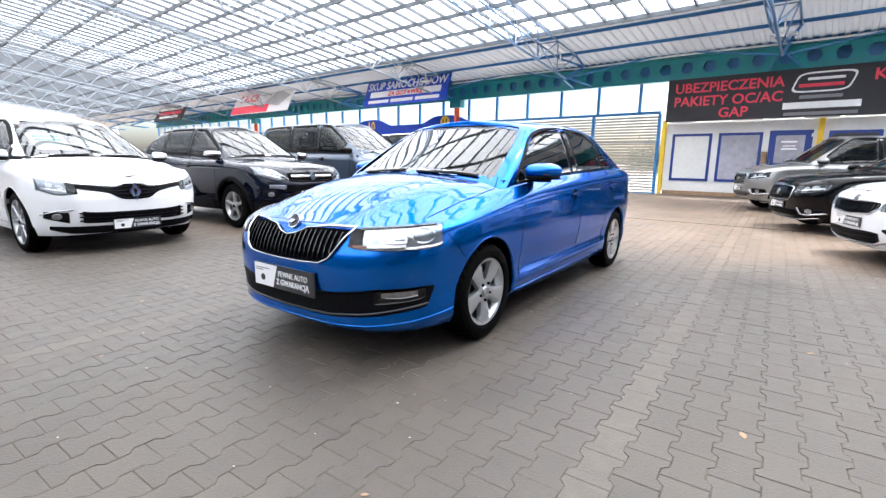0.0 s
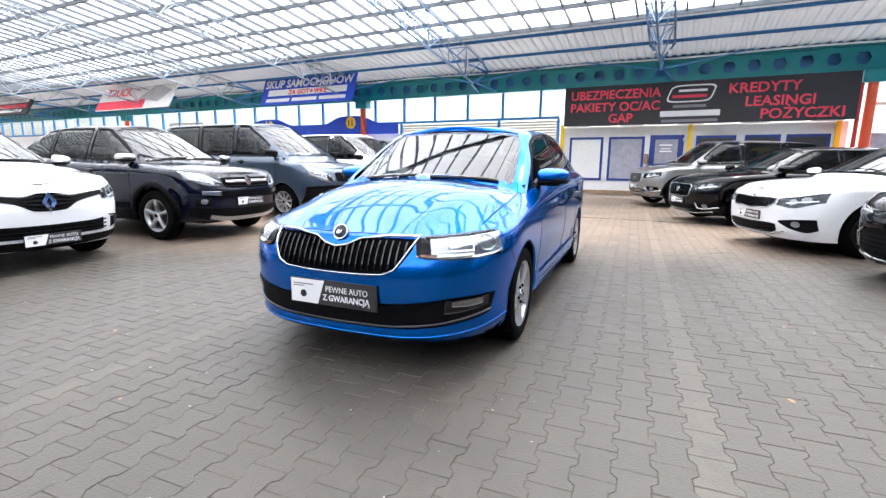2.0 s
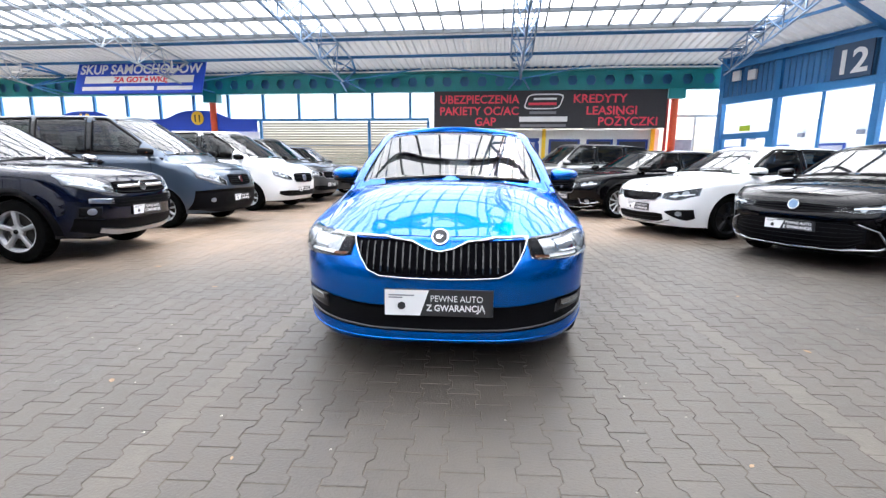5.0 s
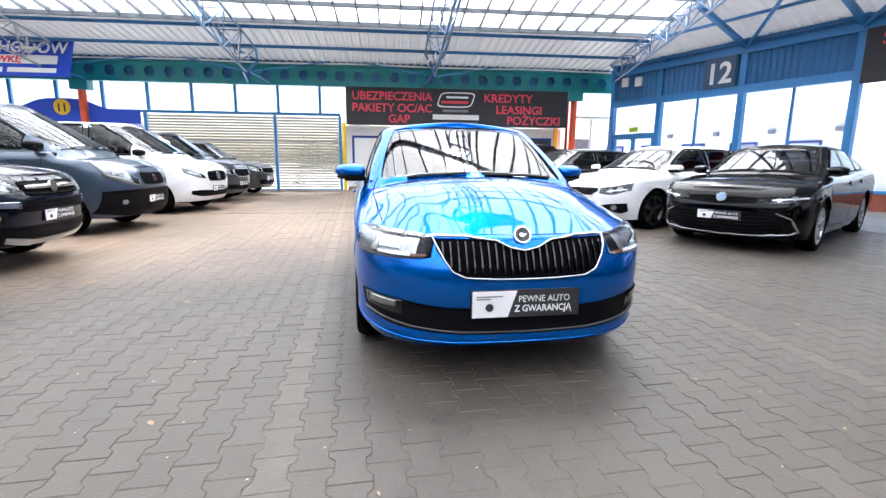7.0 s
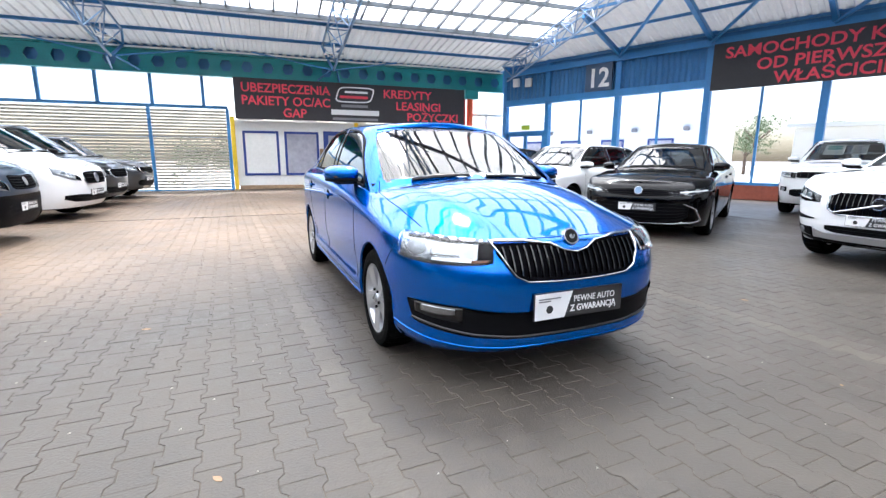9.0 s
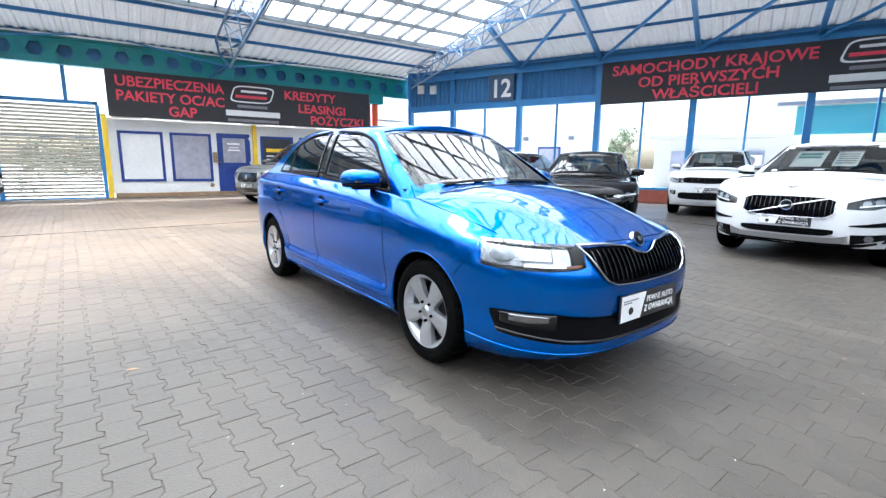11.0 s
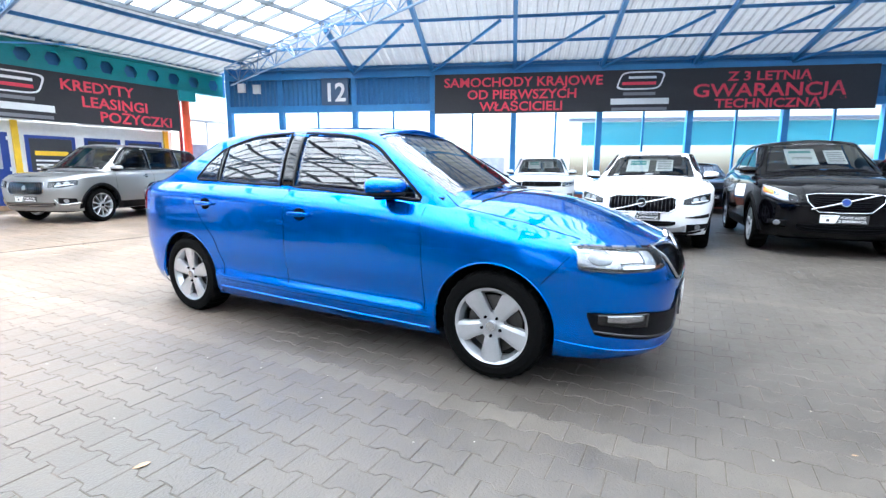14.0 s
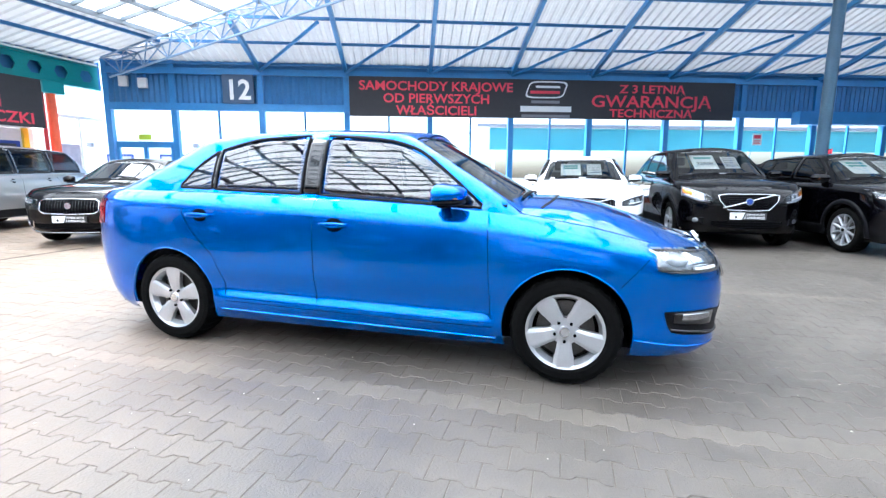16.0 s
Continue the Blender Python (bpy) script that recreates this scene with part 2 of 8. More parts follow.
M = {
    "blue": paint("blue_car_paint", (0.0, 0.114, 0.52), 0.82, 0.21, 1.0, (0.01, 0.5, 1.0), 1.37),
    "white": paint("white_car_paint", (0.75, 0.76, 0.77), 0.0, 0.4),
    "black": paint("black_car_paint", (0.0008, 0.0008, 0.0015), 0.0, 0.3, 1.0, coat_ior=1.32, base_spec=0.02),
    "navy": paint("dark_navy_paint", (0.0012, 0.003, 0.012), 0.1, 0.3, 1.0, coat_ior=1.42, base_spec=0.02),
    "slate": paint("slate_blue_paint", (0.05, 0.072, 0.108), 0.5, 0.3),
    "silver": paint("grey_silver_paint", (0.3, 0.3, 0.295), 0.7, 0.3),
    "graphite": paint("graphite_paint", (0.06, 0.062, 0.065), 0.6, 0.35),
    "glass": glass("dark_window_glass", (0.3, 0.33, 0.33), 1.0, ior=1.85),
    "side_glass": glass("side_window_glass", (0.2, 0.22, 0.22), 1.0, ior=1.5),
    "screen": glass("windscreen_glass", (0.45, 0.48, 0.48), 1.0, ior=1.85),
    "lens": glass("clear_lens", (0.92, 0.94, 0.95), 1.0, ior=1.28),
    "pane": glass("window_pane", (0.96, 0.97, 0.98), 0.6, ior=1.4),
    "rubber": mat("black_rubber", (0.0025, 0.0025, 0.0025), 0.75, spec=0.05, vary=0.3, scale=12, bump=0.3, bump_scale=120),
    "plastic": mat("black_plastic", (0.004, 0.004, 0.005), 0.55, spec=0.08, vary=0.2, scale=10, bump=0.1, bump_scale=300),
    "gloss_black": mat("gloss_black", (0.003, 0.003, 0.004), 0.08, coat=0.2, spec=0.4),
    "seam": mat("seam_shadow_gap", (0.002, 0.002, 0.003), 0.9, spec=0.05),
    "chrome": mat("chrome", (0.55, 0.56, 0.58), 0.1, 1.0),
    "alloy": mat("alloy_silver", (0.45, 0.46, 0.48), 0.3, 0.75, coat=0.4, vary=0.06, scale=15),
    "dark_alloy": mat("dark_alloy", (0.05, 0.05, 0.055), 0.35, 0.8, coat=0.3, vary=0.1, scale=15),
    "steel": mat("brake_steel", (0.07, 0.065, 0.06), 0.5, 0.8, vary=0.3, scale=20),
    "reflector": mat("lamp_reflector", (0.26, 0.27, 0.29), 0.3, 0.85, vary=0.35, scale=30),
    "lamp_chrome": mat("lamp_chrome", (0.34, 0.345, 0.36), 0.18, 0.95, vary=0.35, scale=22, bump=0.6, bump_scale=30),
    "pale_plate": mat("pale_grey_print", (0.45, 0.45, 0.46), 0.55, vary=0.3, scale=2),
    "dark_lamp": mat("dark_lamp_housing", (0.035, 0.037, 0.042), 0.25, 0.5, vary=0.4, scale=25),
    "dim_amber": mat("dim_amber_lamp", (0.11, 0.032, 0.012), 0.25, coat=0.3),
    "lamp_white": mat("lamp_white", (0.9, 0.9, 0.9), 0.2, 0.2),
    "red_lamp": mat("red_lamp", (0.35, 0.008, 0.01), 0.15, coat=0.6),
    "amber": mat("amber_lamp", (0.7, 0.22, 0.02), 0.2, coat=0.5),
    "interior": mat("dark_cabin_fabric", (0.015, 0.015, 0.017), 0.85, spec=0.15, vary=0.3, scale=25),
    "paper": mat("white_paper", (0.8, 0.8, 0.78), 0.7, vary=0.05, scale=10),
    "print": mat("black_print", (0.02, 0.02, 0.02), 0.6),
    "teal_print": mat("teal_print", (0.05, 0.3, 0.28), 0.6),
    "plate_black": mat("plate_black", (0.02, 0.02, 0.022), 0.35, coat=0.3),
    "plate_white": mat("plate_white", (0.8, 0.8, 0.8), 0.4, coat=0.3),
    "banner": mat("dark_banner_cloth", (0.022, 0.021, 0.026), 0.6, vary=0.15, scale=1.5, bump=0.15, bump_scale=4),
    "red_print": mat("red_print", (0.75, 0.045, 0.085), 0.55, vary=0.08, scale=4),
    "white_print": mat("white_print", (0.8, 0.8, 0.8), 0.55, vary=0.06, scale=4),
    "grey_print": mat("grey_print", (0.2, 0.2, 0.22), 0.55),
    "blue_sign": mat("blue_sign", (0.004, 0.055, 0.5), 0.45, vary=0.1, scale=2),
    "yellow": mat("yellow_paint", (0.85, 0.55, 0.02), 0.45, vary=0.12, scale=5),
    "teal": mat("teal_steel_paint", (0.012, 0.23, 0.25), 0.4, vary=0.15, scale=3, bump=0.05),
    "orange": mat("orange_steel_paint", (0.75, 0.1, 0.03), 0.45, vary=0.15, scale=3),
    "red_steel": mat("red_pipe_paint", (0.5, 0.02, 0.02), 0.4, vary=0.15, scale=3),
    "blue_steel": mat("blue_steel_paint", (0.035, 0.2, 0.47), 0.42, vary=0.15, scale=2.5, bump=0.05),
    "dark_blue": mat("dark_blue_sheet", (0.03, 0.15, 0.35), 0.45, vary=0.15, scale=2),
    "frame_blue": mat("frame_blue", (0.008, 0.036, 0.22), 0.4, vary=0.12, scale=4),
    "bar": mat("glazing_bar_paint", (0.1, 0.115, 0.13), 0.5, vary=0.2, scale=3),
    "truss": mat("pale_truss_paint", (0.32, 0.37, 0.42), 0.45, vary=0.2, scale=3),
    "sheet": mat("white_corrugated_sheet", (0.46, 0.46, 0.445), 0.5, vary=0.1, scale=0.8, bump=0.05, bump_scale=8),
    "white_wall": mat("white_wall_paint", (0.78, 0.78, 0.76), 0.55, vary=0.08, scale=1.2, bump=0.06, bump_scale=12),
    "slat": mat("pale_slat", (0.46, 0.43, 0.37), 0.5, vary=0.12, scale=2, rand=0.08),
    "wood": mat("raw_pallet_wood", (0.3, 0.2, 0.12), 0.8, vary=0.3, scale=6),
    "brick_red": mat("red_brick", (0.3, 0.08, 0.05), 0.8, vary=0.25, scale=10, bump=0.2),
    "roof_light": roof_light("milky_roof_glazing"),
    # the second colour holds the sunlight painted on the drive lane
    "ground_far": mat("worn_paving", (0.067, 0.0575, 0.0475), painted_sun=(0.245, 0.178, 0.128), rough=0.5, spec=0.42, vary=0.22, scale=0.7, bump=0.3, bump_scale=9, rough_vary=0.12),
    "joint": mat("sandy_joint", (0.068, 0.056, 0.043), 0.9, painted_sun=(0.2, 0.146, 0.104), vary=0.7, scale=5, bump=0.3),
    "paver": mat("grey_paver", (0.067, 0.0575, 0.0475), painted_sun=(0.245, 0.178, 0.128), rough=0.5, spec=0.42, vary=0.3, scale=1.3, bump=0.3, bump_scale=90, rand=0.07, island=True, rough_vary=0.14),
    "paver_one": mat("grey_paver_single", (0.067, 0.0575, 0.0475), painted_sun=(0.245, 0.178, 0.128), rough=0.5, spec=0.42, vary=0.3, scale=1.3, bump=0.3, bump_scale=90, rand=0.07, rough_vary=0.14),
    "paver_pale": mat("pale_paver", (0.086, 0.074, 0.06), 0.5, painted_sun=(0.28, 0.203, 0.145), spec=0.42, vary=0.2, scale=1.5, bump=0.3, bump_scale=90, rand=0.08, island=True),
    "canopy": mat("turquoise_canopy", (0.13, 0.48, 0.52), 0.5, vary=0.08, scale=1),
    "plaster_wall": mat("pale_plaster_wall", (0.6, 0.57, 0.5), 0.7, vary=0.1, scale=1),
    "leaf": mat("leaf_green", (0.07, 0.11, 0.04), 0.6, vary=0.3, scale=3),
    "bark": mat("bark", (0.1, 0.07, 0.05), 0.9, vary=0.3, scale=8),
    "asphalt": mat("asphalt", (0.16, 0.16, 0.155), 0.85, vary=0.2, scale=1, bump=0.2),
    "grey_wall": mat("grey_wall_paint", (0.3, 0.31, 0.32), 0.6, vary=0.15, scale=0.5),
    "pale_blue": mat("pale_blue_steel", (0.17, 0.27, 0.42), 0.42, vary=0.15, scale=2.5),
    "concrete": mat("sunlit_concrete", (0.58, 0.57, 0.54), 0.85, vary=0.12, scale=0.6, bump=0.1),
    "dry_leaf": mat("dry_leaf", (0.3, 0.19, 0.11), 0.7, vary=0.3, scale=60),
    "board_blue": mat("board_blue", (0.03, 0.07, 0.14), 0.45, vary=0.1, scale=3),
    "green_sign": mat("green_sign", (0.4, 0.55, 0.03), 0.5),
}

# thin roof sheets let a little daylight through
_t = M["sheet"].node_tree
_out, _b = _t.nodes["Material Output"], _t.nodes["Principled BSDF"]
_tl, _mx = _t.nodes.new("ShaderNodeBsdfTranslucent"), _t.nodes.new("ShaderNodeMixShader")
_tl.inputs["Color"].default_value = (0.9, 0.92, 0.95, 1)
_mx.inputs[0].default_value = 0.05
_t.links.new(_b.outputs[0], _mx.inputs[1])
_t.links.new(_tl.outputs[0], _mx.inputs[2])
_t.links.new(_mx.outputs[0], _out.inputs["Surface"])


# ---- small mesh helpers ----
def mesh_ob(name, verts, faces, material, parent=None, smooth=False, label=""):
    me = bpy.data.meshes.new(name)
    me.from_pydata([tuple(v) for v in verts], [], faces)
    me.materials.append(material)
    if smooth:
        me.shade_smooth()
    me.update()
    ob = new(name, me)
    if parent:
        ob.parent = parent
    return tagged(ob, label)


def part(name, bm, material, parent=None, label="", smooth=False):
    bmesh.ops.recalc_face_normals(bm, faces=bm.faces)
    me = bpy.data.meshes.new(name)
    bm.to_mesh(me)
    bm.free()
    me.materials.append(material)
    if smooth:
        me.shade_smooth()
    ob = new(name, me)
    if parent:
        ob.parent = parent
    return tagged(ob, label)


def box(bm, x0, y0, z0, x1, y1, z1, m=None, bevel=0.0):
    g = bmesh.ops.create_cube(bm, size=1, matrix=Matrix.Translation(((x0 + x1) / 2, (y0 + y1) / 2, (z0 + z1) / 2)) @ Matrix.Diagonal((abs(x1 - x0), abs(y1 - y0), abs(z1 - z0), 1)))
    vs = g["verts"]
    if bevel:
        es = list({e for v in vs for e in v.link_edges})
        r = bmesh.ops.bevel(bm, geom=es, offset=bevel, segments=2, affect="EDGES", profile=0.6)
        vs = list({v for f in r["faces"] for v in f.verts} | {v for v in vs if v.is_valid})
    if m is not None:
        bmesh.ops.transform(bm, matrix=m, verts=[v for v in vs if v.is_valid])
    return bm


def boxes(*args, m=None, bevel=0.0):
    bm = bmesh.new()
    for a in args:
        box(bm, *a, m=m, bevel=bevel)
    return bm


def tube(bm, a, b, r, n=8):
    a, b = Vector(a), Vector(b)
    q = (b - a).to_track_quat("Z", "Y").to_matrix().to_4x4()
    bmesh.ops.create_cone(bm, cap_ends=True, segments=n, radius1=r, radius2=r, depth=(b - a).length, matrix=Matrix.Translation((a + b) / 2) @ q)


def lathe(profile, n=40, axis_x=True):
    """Verts and faces of a ring shape: profile of (radius, offset along the axle)."""
    vs, fs, k = [], [], len(profile)
    for i in range(n):
        a = 2 * math.pi * i / n
        for r, o in profile:
            vs.append((o, r * math.cos(a), r * math.sin(a)))
    for i in range(n):
        for j in range(k - 1):
            fs.append((i * k + j, i * k + j + 1, (i + 1) % n * k + j + 1, (i + 1) % n * k + j))
    return vs, fs


def spline(pts):
    """A smooth curve through points with no overshoot."""
    x, y = np.array([p[0] for p in pts], float), np.array([p[1] for p in pts], float)
    if len(x) < 3:
        return lambda v: np.interp(v, x, y)
    h, d = np.diff(x), np.diff(y) / np.diff(x)
    m = np.zeros(len(x))
    m[0], m[-1] = d[0], d[-1]
    for i in range(1, len(x) - 1):
        m[i] = 0 if d[i - 1] * d[i] <= 0 else 3 * (h[i - 1] + h[i]) / ((2 * h[i] + h[i - 1]) / d[i - 1] + (h[i] + 2 * h[i - 1]) / d[i])

    def f(v):
        v = np.clip(v, x[0], x[-1])
        i = np.clip(np.searchsorted(x, v) - 1, 0, len(h) - 1)
        s = (v - x[i]) / h[i]
        return (2 * s**3 - 3 * s**2 + 1) * y[i] + (s**3 - 2 * s**2 + s) * h[i] * m[i] + (3 * s**2 - 2 * s**3) * y[i + 1] + (s**3 - s**2) * h[i] * m[i + 1]
    return f


def even_curve(pts):
    """A curve through points with unbroken curvature, for panels that mirror their surroundings."""
    x, y = np.array([p[0] for p in pts], float), np.array([p[1] for p in pts], float)
    n, h = len(x), np.diff(x)
    a, b = np.eye(n), np.zeros(n)
    for i in range(1, n - 1):
        a[i, i - 1:i + 2] = h[i - 1], 2 * (h[i - 1] + h[i]), h[i]
        b[i] = 6 * ((y[i + 1] - y[i]) / h[i] - (y[i] - y[i - 1]) / h[i - 1])
    m = np.linalg.solve(a, b)

    def f(v):
        v = np.clip(v, x[0], x[-1])
        i = np.clip(np.searchsorted(x, v) - 1, 0, n - 2)
        p, q = x[i + 1] - v, v - x[i]
        return (m[i] * p**3 + m[i + 1] * q**3) / (6 * h[i]) + (y[i] / h[i] - m[i] * h[i] / 6) * p + (y[i + 1] / h[i] - m[i + 1] * h[i] / 6) * q
    return f


def lettering(body, size, material, parent, m, name="lettering", align="LEFT", depth=0.006, sx=1.0, bold=0.0):
    """Raised letters, one mesh for each word: text runs along x, up is y, faces z, placed by m."""
    cu = bpy.data.curves.new(name, "FONT")
    cu.body, cu.size, cu.align_x, cu.extrude, cu.resolution_u, cu.offset = body, size, align, depth / 2, 3, bold
    tmp = new(name, cu)
    me = bpy.data.meshes.new_from_object(tmp.evaluated_get(bpy.context.evaluated_depsgraph_get()))
    bpy.data.objects.remove(tmp)
    bpy.data.curves.remove(cu)
    me.transform(Matrix.Diagonal((sx, 1, 1, 1)))
    spans = sorted((min(me.vertices[i].co.x for i in p.vertices), max(me.vertices[i].co.x for i in p.vertices), p.index) for p in me.polygons)
    words, reach = [[]], None
    for lo, hi, k in spans:
        if reach is not None and lo > reach + 0.17 * size * sx and len(words) <= body.count(" "):
            words.append([])
        reach = hi if reach is None else max(reach, hi)
        words[-1].append(k)
    made = None
    for w in words:
        used = sorted({i for k in w for i in me.polygons[k].vertices})
        idx = {i: j for j, i in enumerate(used)}
        made = mesh_ob(name, [me.vertices[i].co.copy() for i in used], [tuple(idx[i] for i in me.polygons[k].vertices) for k in w], material, parent)
        made.matrix_basis = m
    bpy.data.meshes.remove(me)
    return made


def thing(name, label, category, m=None, group="", kind=""):
    ob = new(name)
    ob.empty_display_size = 0.1
    if m is not None:
        ob.matrix_basis = m
    return tagged(ob, label, category, group, kind)

# ---- the hall ----
WALL_Y = 15.75
CORNER, U, N = Vector((8.12, 15.38, 0)), Vector((0.398, -0.917, 0)).normalized(), Vector((-0.917, -0.398, 0)).normalized()
B_ROT = math.degrees(math.atan2(U.y, U.x))
SLOPE, SLOPE_B, EAVE = 0.14, 0.3, 4.75


def on_b(s, z=0.0, off=0.0):
    """Frame on the glazed side wall: x along it away from the corner, y outwards, z up."""
    return Matrix.Translation(CORNER + U * s + N * off + Vector((0, 0, z))) @ Matrix.Rotation(radians(B_ROT), 4, "Z")


# ground: one sheet with the near paving laid on it
bm = bmesh.new()
bmesh.ops.create_grid(bm, x_segments=4, y_segments=4, size=400)
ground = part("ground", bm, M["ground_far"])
ground.location = (0, 0, -0.006)
tagged(ground, "worn grey-brown paved ground running out past the hall", "ground", kind="structure")

# castellated teal beam on wall A: cells with six-sided holes
def castellated(x0, x1, y, z0, z1, cells, name="castellated_beam"):
    vs, fs = [], []
    zm, r = (z0 + z1) / 2, (z1 - z0) * 0.27
    w = (x1 - x0) / cells
    for side_y in (y - 0.02, y + 0.02):
        for c in range(cells):
            cx = x0 + w * (c + 0.5)
            o = len(vs)
            vs += [(cx - w / 2, side_y, zm), (cx - w / 2, side_y, z1), (cx, side_y, z1), (cx + w / 2, side_y, z1), (cx + w / 2, side_y, zm), (cx + w / 2, side_y, z0), (cx, side_y, z0), (cx - w / 2, side_y, z0)]
            hexa = [(-1, 0), (-0.55, 0.9), (0, 0.9), (0.55, 0.9), (1, 0), (0.55, -0.9), (0, -0.9), (-0.55, -0.9)]
            vs += [(cx + r * a, side_y, zm + r * b) for a, b in hexa]
            for k in range(8):
                fs.append((o + k, o + (k + 1) % 8, o + 8 + (k + 1) % 8, o + 8 + k))
    half = cells * 16
    for c in range(cells):
        for k in range(8):
            a, b = c * 16 + 8 + k, c * 16 + 8 + (k + 1) % 8
            fs.append((a, b, b + half, a + half))
    beam = mesh_ob(name, vs, fs, M["teal"])
    for z in (z0, z1):
        part("flange", boxes((x0, y - 0.12, z - 0.02, x1, y + 0.12, z + 0.02)), M["teal"], beam)
    return tagged(beam, "teal steel beam with a row of six-sided holes", "beam", "castellated beams", "structure")


COLS = (-30.0, -11.7, 6.62)
castellated(-11.7, 6.62, WALL_Y, 3.9, 4.62, 27)
castellated(-30.0, -11.7, WALL_Y, 3.9, 4.62, 27)
castellated(-48.3, -30.0, WALL_Y, 3.9, 4.62, 27)
castellated(6.62, 8.1, WALL_Y, 3.9, 4.62, 2)
for x in COLS:
    col = thing("orange_column", "orange painted round steel column under the teal beam", "column", Matrix.Translation((x, WALL_Y, 0)), "orange columns", "structure")
    bm = bmesh.new()
    tube(bm, (0, 0, 0), (0, 0, 3.55), 0.13, 20)
    part("shaft", bm, M["orange"], col, smooth=False)
    part("teal_cap", boxes((-0.3, -0.2, 3.55, 0.3, 0.2, 3.9), bevel=0.02), M["teal"], col)
# white cable along the top of the beam
bm = bmesh.new()
for i in range(40):
    xa, xb = -30 + i * 0.95, -30 + (i + 1) * 0.95
    tube(bm, (xa, WALL_Y - 0.16, 4.66 + 0.02 * math.sin(i * 0.9)), (xb, WALL_Y - 0.16, 4.66 + 0.02 * math.sin((i + 1) * 0.9)), 0.03, 6)
tagged(part("cable", bm, M["white_print"]), "white cable conduit clipped above the teal beam", "cable", kind="structure")

# wall A above the beam, and the glazed band under it
part("wall_a_top", boxes((-48.3, WALL_Y + 0.15, 3.9, 8.3, WALL_Y + 0.3, 5.0)), M["dark_blue"])
tagged(bpy.data.objects["wall_a_top"], "dark blue sheet strip under the eaves", "wall", kind="structure")
band = thing("window_1", "band of clear panes with blue posts under the beam", "window", None, "", "structure")
px = [-48.3 + 1.55 * i for i in range(36)]
for i, x in enumerate(px):
    if x > 7.9:
        break
    part("window_post", boxes((x - 0.05, WALL_Y + 0.1, 2.85, x + 0.05, WALL_Y + 0.2, 3.9)), M["blue_steel"], band)
part("window_rail", boxes((-48.3, WALL_Y + 0.095, 2.82, -2.6, WALL_Y + 0.205, 2.92)), M["blue_steel"], band)
part("pane", boxes((-48.3, WALL_Y + 0.148, 2.92, 8.0, WALL_Y + 0.152, 3.9)), M["pane"], band)

# slatted screen between the stalls and the office
screen = thing("slatted_screen", "pale metal slatted screen in a blue frame", "fence", Matrix.Translation((0, WALL_Y + 0.15, 0)), "", "structure")
sx0, sx1 = -9.7, -2.62
for x in (sx0, -5.05, sx1):
    part("screen_post", boxes((x - 0.05, -0.06, 0, x + 0.05, 0.06, 2.82)), M["blue_steel"], screen)
bm = bmesh.new()
box(bm, sx0, -0.045, 0, sx1, -0.02, 0.05)
slat_me = None
for k in range(26):
    z = 0.12 + k * 0.104
    if slat_me is None:
        b2 = bmesh.new()
        box(b2, sx0 + 0.06, -0.008, -0.037, sx1 - 0.06, 0.008, 0.037, m=Matrix.Rotation(radians(12), 4, "X"))
        first = part("slat", b2, M["slat"], screen)
        slat_me = first.data
        first.location = (0, 0, z)
    else:
        ob = new("slat", slat_me)
        ob.parent, ob.location = screen, (0, 0, z)
part("bottom_rail", bm, M["blue_steel"], screen)
for z in (0.87, 1.37, 1.85):
    part("mid_rail", boxes((sx0 + 0.06, 0.012, z - 0.016, sx1 - 0.06, 0.03, z + 0.016)), M["dark_blue"], screen)

# office cabin: white walls, framed panels, blue door, on timber bearers
OY = WALL_Y + 0.45
part("office_wall", boxes((-2.45, OY, 0.14, 6.3, OY + 0.15, 2.5)), M["white_wall"])
office = tagged(bpy.data.objects["office_wall"], "white office cabin front standing on timber bearers", "office", kind="structure")
for a, b in ((-2.4, -0.55), (-0.545, 2.0), (2.005, 6.2)):
    part("timber_bearer", boxes((a, OY - 0.06, 0.0, b, OY + 0.2, 0.13)), M["wood"], office)
for x in (-2.5, 1.95, 6.05):
    part("yellow_post", boxes((x - 0.07, OY - 0.1, 0.0, x + 0.07, OY - 0.003, 2.6), bevel=0.006), M["yellow"], office)


def framed_panel(x0, x1, z0, z1, fill, parent, name="window_panel"):
    w = 0.085
    fr = part(name, boxes((x0, OY - 0.05, z0, x0 + w, OY - 0.003, z1), (x1 - w, OY - 0.05, z0, x1, OY - 0.003, z1), (x0 + w, OY - 0.05, z0, x1 - w, OY - 0.003, z0 + w), (x0 + w, OY - 0.05, z1 - w, x1 - w, OY - 0.003, z1)), M["frame_blue"], parent)
    part("panel_fill", boxes((x0 + w, OY - 0.03, z0 + w, x1 - w, OY - 0.004, z1 - w)), fill, fr)
    return fr


foil = mat("frosted_grey_foil", (0.36, 0.36, 0.42), 0.25, vary=0.3, scale=0.6, coat=0.4)
framed_panel(-2.2, -0.95, 0.5, 2.12, M["white_wall"], office)
framed_panel(-0.75, 0.5, 0.5, 2.12, foil, office)
door = tagged(part("door_1", boxes((0.68, OY - 0.06, 0.14, 1.78, OY - 0.003, 2.16), bevel=0.008), M["frame_blue"]), "blue office door with a frosted upper pane", "door", kind="structure")
part("door_pane", boxes((0.86, OY - 0.075, 1.15, 1.6, OY - 0.058, 2.0)), foil, door)
part("lower_panel", boxes((0.86, OY - 0.07, 0.3, 1.6, OY - 0.058, 1.05), bevel=0.004), M["frame_blue"], door)
part("door_handle", boxes((0.74, OY - 0.12, 1.1, 0.77, OY - 0.06, 1.25)), M["chrome"], door)
